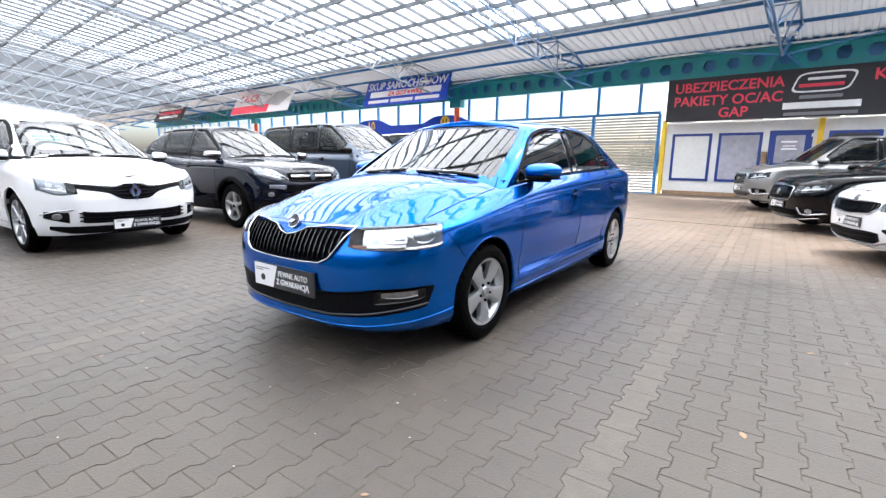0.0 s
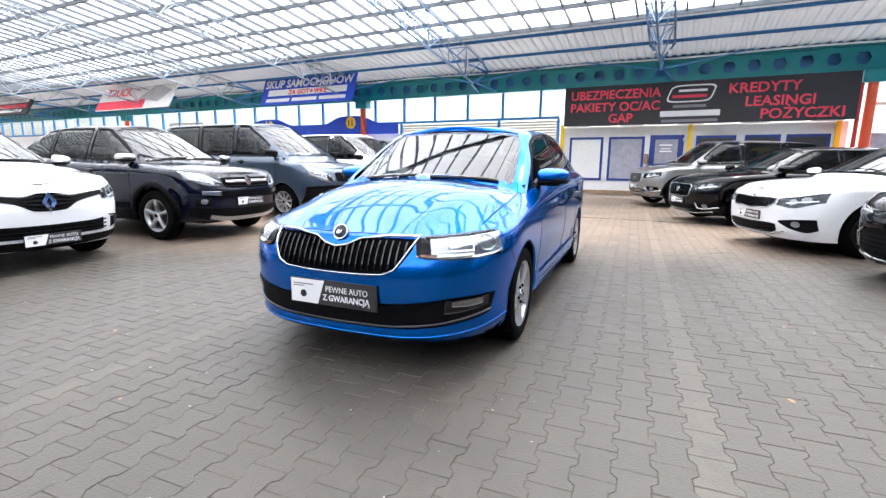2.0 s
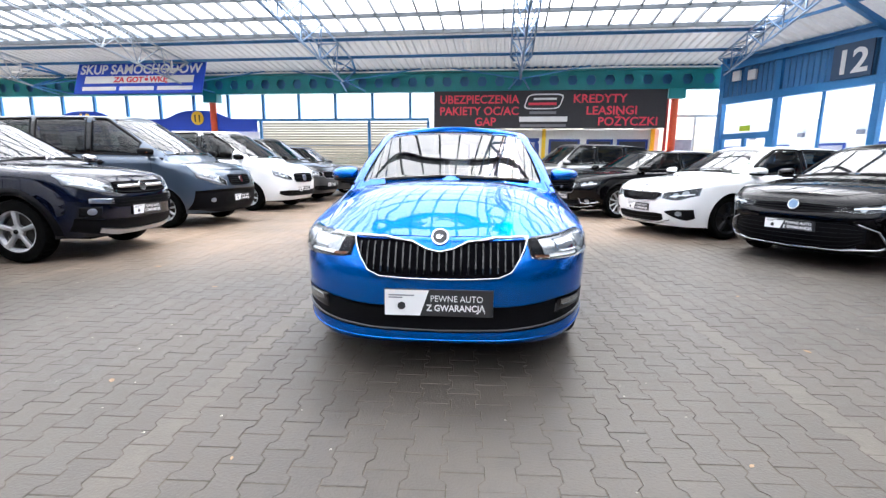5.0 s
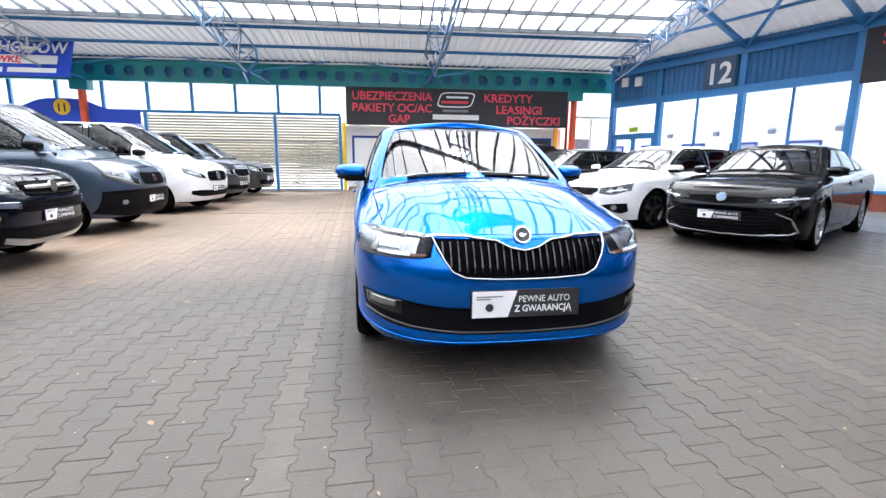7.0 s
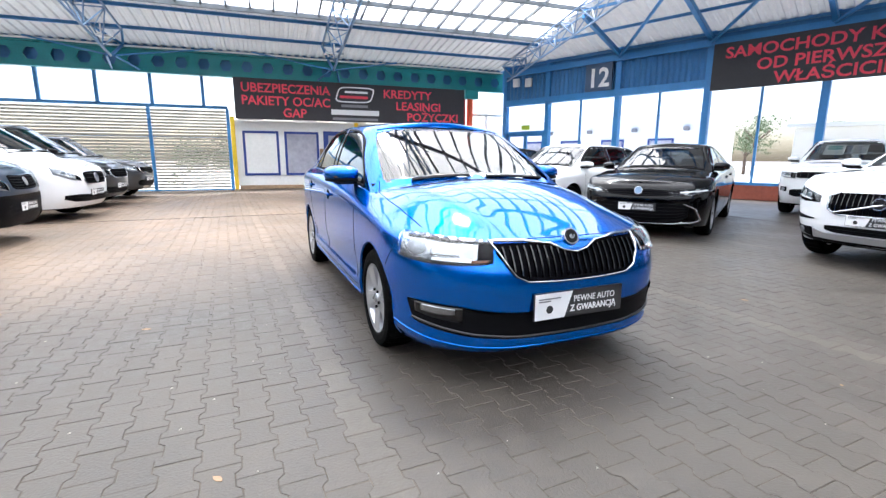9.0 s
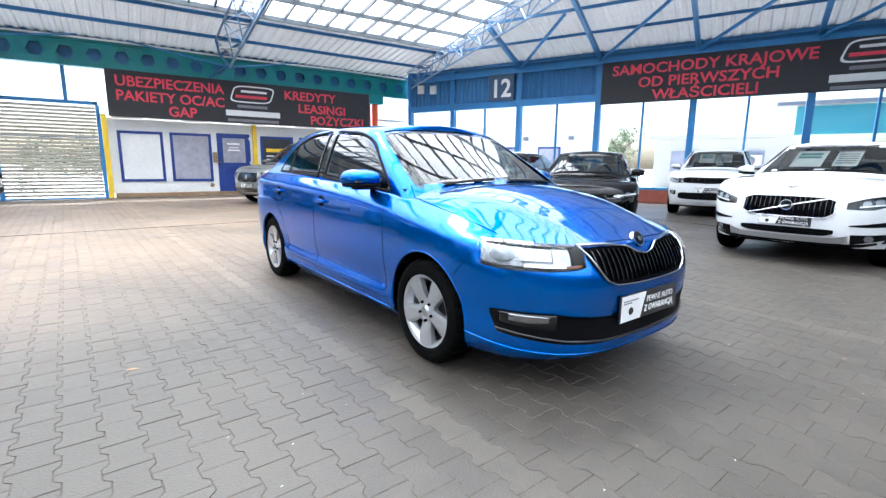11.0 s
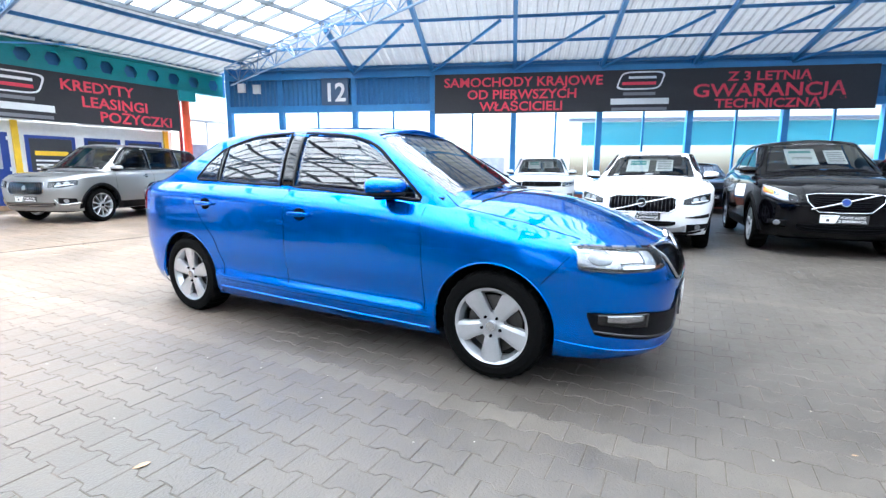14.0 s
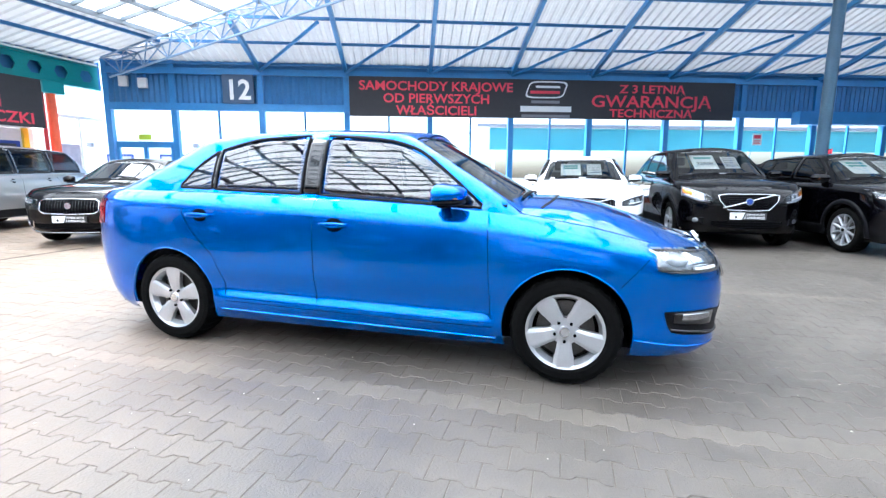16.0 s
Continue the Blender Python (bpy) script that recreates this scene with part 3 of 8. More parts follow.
for nb in ((1.0, 1.78, 1.42, 1.83), (1.05, 1.66, 1.38, 1.69), (1.02, 1.56, 1.42, 1.61)):
    part("notice_bar", boxes((nb[0], OY - 0.08, nb[1], nb[2], OY - 0.076, nb[3])), M["white_print"], door)
poster = mat("dark_poster", (0.03, 0.03, 0.035), 0.35, coat=0.3, vary=0.2, scale=3)
for a, b in ((2.15, 3.35), (3.6, 4.6), (4.75, 5.9)):
    fr = framed_panel(a, b, 0.6, 2.12, poster, office, "poster_panel")
    part("poster_bar", boxes((a + 0.2, OY - 0.036, 1.55, b - 0.2, OY - 0.031, 1.68)), M["yellow"], fr)
    for k in range(5):
        part("poster_bar", boxes((a + 0.2, OY - 0.036, 1.38 - 0.12 * k, b - 0.25 - 0.05 * (k % 2), OY - 0.031, 1.43 - 0.12 * k)), M["white_print"], fr)
part("letter_box", boxes((0.53, OY - 0.12, 1.15, 0.66, OY - 0.003, 1.5), bevel=0.008), M["wood"], office, "small brown letter box")
bm = bmesh.new()
tube(bm, (0.45, OY - 0.02, 0.36), (0.45, OY - 0.002, 0.36), 0.07, 16)
part("vent_cap", bm, M["wood"], office)
for hz in (0.35, 1.1, 1.95):
    part("hinge", boxes((1.74, OY - 0.085, hz, 1.79, OY - 0.062, hz + 0.1)), M["white_print"], door)
bm = bmesh.new()
for k in range(9):
    box(bm, -2.3 + k * 0.95, OY - 0.25, 2.5 + 0.02 * (k % 2), -2.3 + k * 0.95 + 0.85, OY - 0.02, 2.62, bevel=0.01)
part("awning", bm, M["white_wall"], office)
bm = bmesh.new()
tube(bm, (6.35, WALL_Y - 0.05, 0), (6.35, WALL_Y - 0.05, 3.6), 0.055, 14)
tagged(part("red_pipe", bm, M["red_steel"]), "red painted riser pipe beside the orange column", "pipe", kind="structure")


def banner(name, x0, x1, z0, z1, m, label):
    """Printed cloth sign in an own frame: x along it, faces -y."""
    ob = part(name, boxes((x0, 0, z0, x1, 0.04, z1), bevel=0.006), M["banner"])
    ob.matrix_basis = m
    return tagged(ob, label, "banner", "dealer banners")


UP = Matrix.Rotation(radians(90), 4, "X")


def write(ob, text, x, z, size, material, sx=1.0, y=-0.006, bold=0.0, align="CENTER"):
    return lettering(text, size, M[material], ob, Matrix.Translation((x, y, z)) @ UP, align=align, sx=sx, bold=bold)


def emblem(ob, cx, z, k=1.0):
    """Plain shapes of the firm's mark: a rounded outline, a red bar and bars for the name."""
    vs, fs, n = [], [], 48
    for i in range(n):
        a = 2 * math.pi * i / n
        c, q = math.cos(a), math.sin(a)
        u, v = abs(c) ** 0.4 * (1 if c > 0 else -1), abs(q) ** 0.4 * (1 if q > 0 else -1)
        for r in (1.0, 0.88):
            x, zz = u * 0.72 * (r if r == 1 else 0.93), v * 0.3 * (r if r == 1 else 0.84)
            vs += [(cx + (x + zz * 0.35) * k, -0.012, z + (0.38 + zz) * k), (cx + (x + zz * 0.35) * k, -0.002, z + (0.38 + zz) * k)]
    for i in range(n):
        o, p = 4 * i, 4 * ((i + 1) % n)
        fs += [(o, p, p + 2, o + 2), (o, o + 1, p + 1, p), (o + 2, p + 2, p + 3, o + 3)]
    mesh_ob("emblem_outline", vs, fs, M["white_print"], ob)
    part("emblem_stroke", boxes((cx - 0.4 * k, -0.012, z + 0.44 * k, cx + 0.5 * k, -0.002, z + 0.52 * k), bevel=0.004), M["white_print"], ob)
    part("emblem_bar", boxes((cx - 0.6 * k, -0.014, z + 0.24 * k, cx + 0.5 * k, -0.002, z + 0.34 * k), bevel=0.004), M["red_print"], ob)
    part("name_bar", boxes((cx - 0.55 * k, -0.01, z - 0.1 * k, cx + 0.5 * k, -0.002, z + 0.0 * k)), M["grey_print"], ob)
    part("name_bar", boxes((cx - 0.95 * k, -0.012, z - 0.4 * k, cx + 0.95 * k, -0.002, z - 0.2 * k), bevel=0.004), M["white_print"], ob)
    part("name_bar", boxes((cx - 0.9 * k, -0.01, z - 0.6 * k, cx + 0.9 * k, -0.002, z - 0.5 * k)), M["grey_print"], ob)


sign_a = banner("banner_over_office", -2.35, 6.3, 2.5, 3.89, Matrix.Translation((0, WALL_Y - 0.158, 0)), "dark banner with red lettering over the office")
for txt, x, z, sx in (("UBEZPIECZENIA", -0.6, 3.43, 0.98), ("PAKIETY OC/AC", -0.6, 3.0, 0.98), ("GAP", -0.35, 2.6, 1.0), ("KREDYTY", 3.9, 3.43, 1.05), ("LEASINGI", 4.35, 3.0, 1.05), ("POŻYCZKI", 4.95, 2.6, 1.05)):
    write(sign_a, txt, x, z, 0.43, "red_print", sx, bold=0.008)
emblem(sign_a, 1.85, 3.12, 0.95)

# blue banner hanging from the roof over the stalls
skup = part("banner_blue", boxes((-2.7, 0, 0, 2.7, 0.06, 1.6), bevel=0.01), M["blue_sign"])
skup.matrix_basis = Matrix.Translation((-13.7, 14.0, 3.72)) @ Matrix.Rotation(radians(-20), 4, "X")
tagged(skup, "blue banner with white lettering hung from the roof", "banner", "roof banners")
write(skup, "SKUP SAMOCHODÓW", 0, 0.82, 0.54, "white_print", 0.93, bold=0.014)
part("white_band", boxes((-2.3, -0.012, 0.42, 2.3, -0.002, 0.72)), M["white_print"], skup)
write(skup, "ZA GOTÓWKĘ", 0.1, 0.46, 0.3, "red_print", 1.1, y=-0.016, bold=0.01)
for bx_ in (-2.35, -0.75, 0.85):
    part("number_bar", boxes((bx_, -0.012, 0.12, bx_ + 1.45, -0.002, 0.28)), M["white_print"], skup)
part("small_bar", boxes((-2.4, -0.012, 1.4, -0.9, -0.002, 1.46)), M["white_print"], skup)
mesh_ob("emblem_shape", [(-0.35, -0.012, 1.54), (0.2, -0.012, 1.54), (0.12, -0.012, 1.32), (-0.12, -0.012, 1.22)], [(0, 3, 2, 1)], M["yellow"], skup)
for hx_ in (-2.5, 2.46):
    part("hanger", boxes((hx_, 0.02, 1.6, hx_ + 0.04, 0.05, 2.0)), M["truss"], skup)
truck = part("banner_red_white", boxes((-3.3, 0, 0, 3.3, 0.06, 1.7), bevel=0.01), M["white_print"])
truck.matrix_basis = Matrix.Translation((-25.3, 13.2, 3.85)) @ Matrix.Rotation(radians(-28), 4, "X")
tagged(truck, "white and red banner hung from the roof", "banner", "roof banners")
write(truck, "TRUCK", -1.55, 0.85, 0.74, "red_print", 0.95, bold=0.014)
part("red_band", boxes((-3.28, -0.012, 0.03, 1.1, -0.002, 0.55)), M["red_print"], truck)
mesh_ob("grey_shape", [(0.4, -0.012, 0.6), (2.2, -0.012, 0.35), (3.1, -0.012, 1.0), (1.7, -0.012, 1.5)], [(0, 1, 2, 3)], M["pale_plate"], truck)
far = part("banner_far", boxes((-2.7, 0, 0, 2.7, 0.06, 1.35), bevel=0.01), M["banner"])
far.matrix_basis = Matrix.Translation((-39, 13.2, 4.0)) @ Matrix.Rotation(radians(-28), 4, "X")
tagged(far, "dark blue banner with red and white bars hung from the roof", "banner", "roof banners")
part("white_bar", boxes((-2.2, -0.012, 0.9, 2.2, -0.002, 1.15)), M["white_print"], far)
part("white_bar", boxes((-1.8, -0.012, 0.2, 1.8, -0.002, 0.4)), M["white_print"], far)
part("red_bar", boxes((-2.2, -0.012, 0.5, 2.2, -0.002, 0.8)), M["red_print"], far)

# stall fascias with round numbers
for cx, num, disc in ((-12.45, "11", True), (-17.75, "10", False)):
    vs, fs, n = [], [], 30
    for i in range(n + 1):
        x = -2.62 + 5.24 * i / n
        zt = 2.92 + 0.34 * math.exp(-((x / 1.2) ** 4)) - 0.04 * (abs(x) / 2.6)
        vs += [(x, 0, 2.4), (x, 0, zt), (x, 0.06, 2.4), (x, 0.06, zt)]
        if i:
            k = 4 * i
            fs += [(k - 4, k, k + 1, k - 3), (k - 2, k - 1, k + 3, k + 2), (k - 3, k + 1, k + 3, k - 1), (k - 4, k - 2, k + 2, k)]
    fascia = mesh_ob("stall_fascia", vs, fs, M["blue_sign"])
    fascia.location = (cx, WALL_Y + 0.02, 0)
    tagged(fascia, "blue curved stall fascia with a yellow number", "sign", "stall fascias")
    if disc:
        bm = bmesh.new()
        tube(bm, (0.0, -0.02, 2.95), (0.0, 0.0, 2.95), 0.28, 28)
        part("number_disc", bm, M["yellow"], fascia)
        write(fascia, num, 0.0, 2.8, 0.4, "print", 0.95, y=-0.026, bold=0.01)
    else:
        write(fascia, num, 0.0, 2.72, 0.62, "yellow", 1.0, y=-0.012, bold=0.015)
part("stall_front", boxes((-15.1, WALL_Y + 0.16, 0, -9.8, WALL_Y + 0.26, 2.4), (-23.8, WALL_Y + 0.16, 0, -15.2, WALL_Y + 0.26, 2.4), (-48.0, WALL_Y + 0.16, 0, -23.9, WALL_Y + 0.26, 2.8)), M["white_wall"])
tagged(bpy.data.objects["stall_front"], "white stall fronts below the fascias", "stall", kind="structure")
auto = part("notice_board", boxes((-1.5, 0, 0, 1.5, 0.04, 1.0)), M["white_print"])
auto.location = (-24.5, WALL_Y + 0.12, 2.3)
tagged(auto, "white stall board with dark lettering", "sign")
write(auto, "AUTO", 0, 0.52, 0.42, "print")
write(auto, "SALON", 0, 0.08, 0.42, "print")
for xx in (-27.5, -33.5):
    tri = mesh_ob("warning_triangle", [(-0.35, 0, 0), (0.35, 0, 0), (0, 0, 0.65), (-0.35, 0.03, 0), (0.35, 0.03, 0), (0, 0.03, 0.65)], [(0, 1, 2), (5, 4, 3), (0, 3, 4, 1), (1, 4, 5, 2), (2, 5, 3, 0)], M["yellow"])
    tri.location = (xx, WALL_Y + 0.13, 2.4)
    tagged(tri, "yellow triangular sign on the stall front", "sign")

# ---- glazed side wall B ----
POSTS = [0.0, 2.08] + [4.91 + 2.83 * i for i in range(11)]
wall_b = thing("window_2", "tall blue-framed glazed wall along the hall side", "window", on_b(0), "", "structure")
for s_ in POSTS:
    part("window_post", boxes((s_ - 0.09, -0.1, 0, s_ + 0.09, 0.1, 4.85)), M["blue_steel"], wall_b)
for a, b in zip(POSTS, POSTS[1:]):
    mid = (a + b) / 2
    if b - a > 2.5:
        part("mullion", boxes((mid - 0.03, -0.04, 0.5, mid + 0.03, 0.04, 3.27)), M["blue_steel"], wall_b)
    part("pane", boxes((a + 0.09, -0.004, 0.5, b - 0.09, 0.004, 3.27)), M["pane"], wall_b)
end_s = POSTS[-1]
part("head_rail", boxes((0, -0.13, 3.27, end_s, 0.13, 3.5)), M["blue_steel"], wall_b)
part("top_rail", boxes((0, -0.13, 4.42, end_s, 0.13, 4.62)), M["blue_steel"], wall_b)
part("sill_rail", boxes((0, -0.08, 0.42, end_s, 0.08, 0.5)), M["blue_steel"], wall_b)
part("low_wall", boxes((0, -0.06, 0, end_s, 0.12, 0.42)), M["brick_red"], wall_b)
vs, fs = [], []
n = int(end_s / 0.09)
for i in range(n + 1):
    x = end_s * i / n
    d = -0.05 if i % 2 else 0.0
    vs += [(x, d, 3.5), (x, d, 4.42)]
    if i:
        fs.append((2 * i - 2, 2 * i, 2 * i + 1, 2 * i - 1))
mesh_ob("ribbed_panel", vs, fs, M["dark_blue"], wall_b)
part("panel_backing", boxes((0, 0.02, 3.5, end_s, 0.08, 4.42)), M["dark_blue"], wall_b)
part("eaves_strip", boxes((0, 0.1, 4.62, end_s, 0.2, 5.1)), M["dark_blue"], wall_b)
# glazed corner between the two walls
corner = thing("window_3", "white glazed corner bay between the two walls", "window", None, "", "structure")
part("corner_frame", boxes((6.75, WALL_Y + 0.1, 2.9, 8.2, WALL_Y + 0.2, 3.0), (7.4, WALL_Y + 0.1, 0, 7.47, WALL_Y + 0.2, 2.9)), M["white_wall"], corner)
part("corner_door", boxes((6.8, WALL_Y + 0.12, 0, 7.38, WALL_Y + 0.18, 2.1)), foil, corner)
# side door in the first bay
sd = thing("door_2", "blue-framed glass door in the side wall", "door", on_b(0.14), "", "structure")
part("door_frame", boxes((0.0, -0.05, 0.5, 0.09, 0.05, 2.25), (1.73, -0.05, 0.5, 1.82, 0.05, 2.25), (0.09, -0.05, 2.05, 1.73, 0.05, 2.25), (0.85, -0.05, 0.5, 0.97, 0.05, 2.05)), M["blue_steel"], sd)
part("exit_sign", boxes((0.75, -0.09, 2.3, 1.15, -0.06, 2.48)), M["green_sign"], sd)

plate12 = part("number_board", boxes((0, -0.02, 0, 1.0, 0.02, 0.92)), M["board_blue"])
plate12.matrix_basis = on_b(3.72, 3.5, 0.16)
tagged(plate12, "dark board with the white number 12", "sign")
write(plate12, "12", 0.5, 0.14, 0.88, "white_print", 0.95, y=-0.03, bold=0.02)
sign_b = part("banner_on_glazing", boxes((0, 0, 0, 13.6, 0.04, 1.3), bevel=0.006), M["banner"])
sign_b.matrix_basis = on_b(7.85, 3.14, 0.2)
tagged(sign_b, "long dark banner with red lettering over the windows", "banner", "dealer banners")
for txt, x, z, k, sx in (("SAMOCHODY KRAJOWE", 2.95, 0.87, 0.42, 1.12), ("OD PIERWSZYCH", 2.95, 0.47, 0.42, 1.1), ("WŁAŚCICIELI", 2.95, 0.08, 0.42, 1.1), ("Z 3 LETNIĄ", 10.55, 0.9, 0.38, 1.25), ("GWARANCJĄ", 10.55, 0.42, 0.56, 1.28), ("TECHNICZNĄ", 10.55, 0.08, 0.38, 1.25)):
    write(sign_b, txt, x, z, k, "red_print", sx, bold=0.008)
emblem(sign_b, 6.75, 0.6, 0.95)
for s_, z in ((0.45, 4.0), (1.05, 3.95)):
    bx = part("junction_box", boxes((0, -0.05, 0, 0.28, 0.05, 0.32), bevel=0.01), M["white_wall"])
    bx.matrix_basis = on_b(s_, z, 0.12)
    tagged(bx, "small pale junction box on the ribbed panel", "box", "junction boxes")
# porch over a door further along
porch = part("porch_beam", boxes((0, -0.3, 0, 4.6, 0.1, 0.45), bevel=0.02), M["blue_steel"])
porch.matrix_basis = on_b(23.6, 3.0, 0.4)
tagged(porch, "blue steel door hood on the side wall", "canopy", kind="structure")
pole = thing("roof_column", "blue-grey steel column carrying a red extinguisher box", "column", Matrix.Translation((10.6, -5.1, 0)), "", "structure")
bm = bmesh.new()
tube(bm, (0, 0, 0), (0, 0, 7.0), 0.13, 20)
part("shaft", bm, mat("blue_grey_steel", (0.05, 0.11, 0.17), 0.45, vary=0.15, scale=2.5, bump=0.05), pole)
notice = part("pane_notice", boxes((0, -0.006, 0, 0.36, 0.0, 0.42)), M["white_print"])
notice.matrix_basis = on_b(22.42, 2.3, 0.03)
tagged(notice, "white notice with red marks stuck on the glazing", "notice")
part("notice_mark", boxes((0.05, -0.009, 0.24, 0.31, -0.0065, 0.37)), M["red_print"], notice)
for k in range(3):
    part("notice_bar", boxes((0.05, -0.009, 0.05 + 0.05 * k, 0.31 - 0.05 * (k % 2), -0.0065, 0.075 + 0.05 * k)), M["red_print"], notice)
ext = thing("fire_extinguisher", "red fire extinguisher hung on the steel column", "extinguisher", Matrix.Translation((10.45, -5.2, 0.95)))
bm = bmesh.new()
tube(bm, (0, 0, 0), (0, 0, 0.45), 0.08, 16)
part("cylinder", bm, M["red_steel"], ext)
part("valve", boxes((-0.05, -0.03, 0.45, 0.05, 0.03, 0.52)), M["plastic"], ext)
part("sign_plate", boxes((-0.12, -0.02, 0.62, 0.12, 0.0, 0.86)), M["red_print"], ext)

# closing walls that lie behind the camera
part("wall_back", boxes((-60, -20.3, 0, 30, -20, 6)), M["grey_wall"])
tagged(bpy.data.objects["wall_back"], "plain pale wall closing the hall", "wall", kind="structure")
part("wall_end", boxes((-60.3, -20, 0, -60, 16, 6)), M["white_wall"])
tagged(bpy.data.objects["wall_end"], "plain pale wall at the hall's far end", "wall", kind="structure")

# ---- roof ----
RIDGE_Y = -1.5
BAND = 3.7


def hip_x(y):
    """x at which the two slopes meet, for a given y."""
    y = max(y, RIDGE_Y)
    d = (SLOPE * (WALL_Y + 0.3 - y) - 0.1) / SLOPE_B
    return CORNER.x - (d + 0.398 * (y - CORNER.y)) / 0.917


def corrugated(name, p0, du, dv, nu, length, clip=None):
    """Ribbed sheet: ribs run along dv, steps of du."""
    vs, fs = [], []
    prof = ((0.0, 0.0), (0.36, 0.0), (0.5, 0.045), (0.86, 0.045))
    for i in range(nu):
        for f, h in prof:
            base = Vector(p0) + Vector(du) * (i + f)
            l0, l1 = clip(base) if clip else (0.0, length)
            a, b = base + Vector(dv) * l0, base + Vector(dv) * l1
            vs += [(a.x, a.y, a.z + h), (b.x, b.y, b.z + h)]
    for i in range(len(vs) // 2 - 1):
        fs.append((2 * i, 2 * i + 2, 2 * i + 3, 2 * i + 1))
    return mesh_ob(name, vs, fs, M["sheet"])


DVA = Vector((0, -1, SLOPE))
eave_a = Vector((-60, WALL_Y + 0.3, EAVE - 0.02))


def clip_a(b):
    # the band ends where the side slope begins
    hi = BAND
    if b.x > hip_x(WALL_Y + 0.3):
        return 0.0, 0.0
    while hi > 0 and b.x > hip_x(b.y - hi) and hi > 0.02:
        hi -= 0.1
    return 0.0, max(hi, 0.0)


roof_a = corrugated("ceiling_edge", eave_a, (0.28, 0, 0), DVA, 260, BAND, clip_a)
tagged(roof_a, "white ribbed sheet roof along the wall", "ceiling", kind="structure")


def clip_b(b):
    d = 11.0
    while d > 0.1 and hip_x((b + Vector((N.x, N.y, 0)) * d).y) > (b + Vector((N.x, N.y, 0)) * d).x:
        d -= 0.1
    return 0.0, d


DVB = Vector((N.x, N.y, SLOPE_B))
start_b = CORNER - N * 0.3 + Vector((0, 0, EAVE + 0.08 - 0.06)) - U * 0.3
roof_b = corrugated("ceiling_side", start_b, U * 0.28, DVB, 150, 16.0, clip_b)
tagged(roof_b, "white ribbed sheet roof above the glazed wall", "ceiling", kind="structure")

def slat_bar(bm, a, b, w, h):
    """A flat bar of width w and depth h from a to b."""
    a, b = Vector(a), Vector(b)
    d = b - a
    rot = Matrix.Rotation(math.atan2(d.y, d.x), 4, "Z") @ Matrix.Rotation(-math.asin(d.z / d.length), 4, "Y")
    box(bm, 0, -w / 2, -h / 2, d.length, w / 2, h / 2, m=Matrix.Translation(a) @ rot)


# milky skylight on the long slopes, with glazing bars and purlins
SKY0, SKY1 = WALL_Y + 0.3 - BAND, RIDGE_Y
zs = lambda y: EAVE + SLOPE * (WALL_Y + 0.3 - y)
def sky_right(y):
    return min(hip_x(y), 22.0)
vs, fs = [], []
ny = 24
for i in range(ny + 1):
    y = SKY0 + (SKY1 - SKY0) * i / ny
    vs += [(-60, y, zs(y) + 0.12), (sky_right(y), y, zs(y) + 0.12)]
    if i:
        fs.append((2 * i - 2, 2 * i - 1, 2 * i + 1, 2 * i))
y2 = 2 * RIDGE_Y - SKY0 + 1.0
b0 = len(vs)
vs += [(-60, SKY1, zs(SKY1) + 0.12), (sky_right(SKY1), SKY1, zs(SKY1) + 0.12), (-60, y2, zs(2 * RIDGE_Y - y2) + 0.12), (sky_right(SKY1), y2, zs(2 * RIDGE_Y - y2) + 0.12)]
fs.append((b0, b0 + 1, b0 + 3, b0 + 2))
skylight = mesh_ob("ceiling_skylight", vs, fs, M["roof_light"])
tagged(skylight, "milky glazed skylight over the hall", "ceiling", kind="structure")
bm = bmesh.new()
x = -58.0
while x < 6.5:
    if x <= sky_right(SKY0):
        yy = SKY0
        while yy > SKY1 and sky_right(yy) > x:
            yy -= 0.25
        slat_bar(bm, (x, SKY0, zs(SKY0)), (x, yy, zs(yy)), 0.05, 0.1)
    for dx in (0.0, 0.31):
        slat_bar(bm, (x + dx, SKY1, zs(SKY1)), (x + dx, y2, zs(2 * RIDGE_Y - y2)), 0.04, 0.08)
    x += 0.62
bars = tagged(part("glazing_bars", bm, M["bar"]), "slim glazing bars under the skylight", "roof frame", kind="structure")
sky_purlins = thing("skylight_purlins", "grey purlins across the skylight", "roof frame", None, "", "structure")
for i in range(15):
    bm = bmesh.new()
    y = SKY0 - i * 1.2
    if y < SKY1:
        break
    slat_bar(bm, (-58, y, zs(y) - 0.06), (sky_right(y), y, zs(y) - 0.06), 0.065, 0.12)
    part("purlin", bm, M["bar"], sky_purlins)
for i in range(10):
    bm = bmesh.new()
    y = SKY1 - 0.6 - i * 1.55
    slat_bar(bm, (-58, y, zs(2 * RIDGE_Y - y) - 0.06), (sky_right(SKY1), y, zs(2 * RIDGE_Y - y) - 0.06), 0.08, 0.12)
    part("purlin", bm, M["bar"], sky_purlins)
part("ceiling_back", boxes((-60, -20.2, 4.7, 30, y2, 4.75)), M["sheet"])
tagged(bpy.data.objects["ceiling_back"], "white sheet roof at the back of the hall", "ceiling", kind="structure")
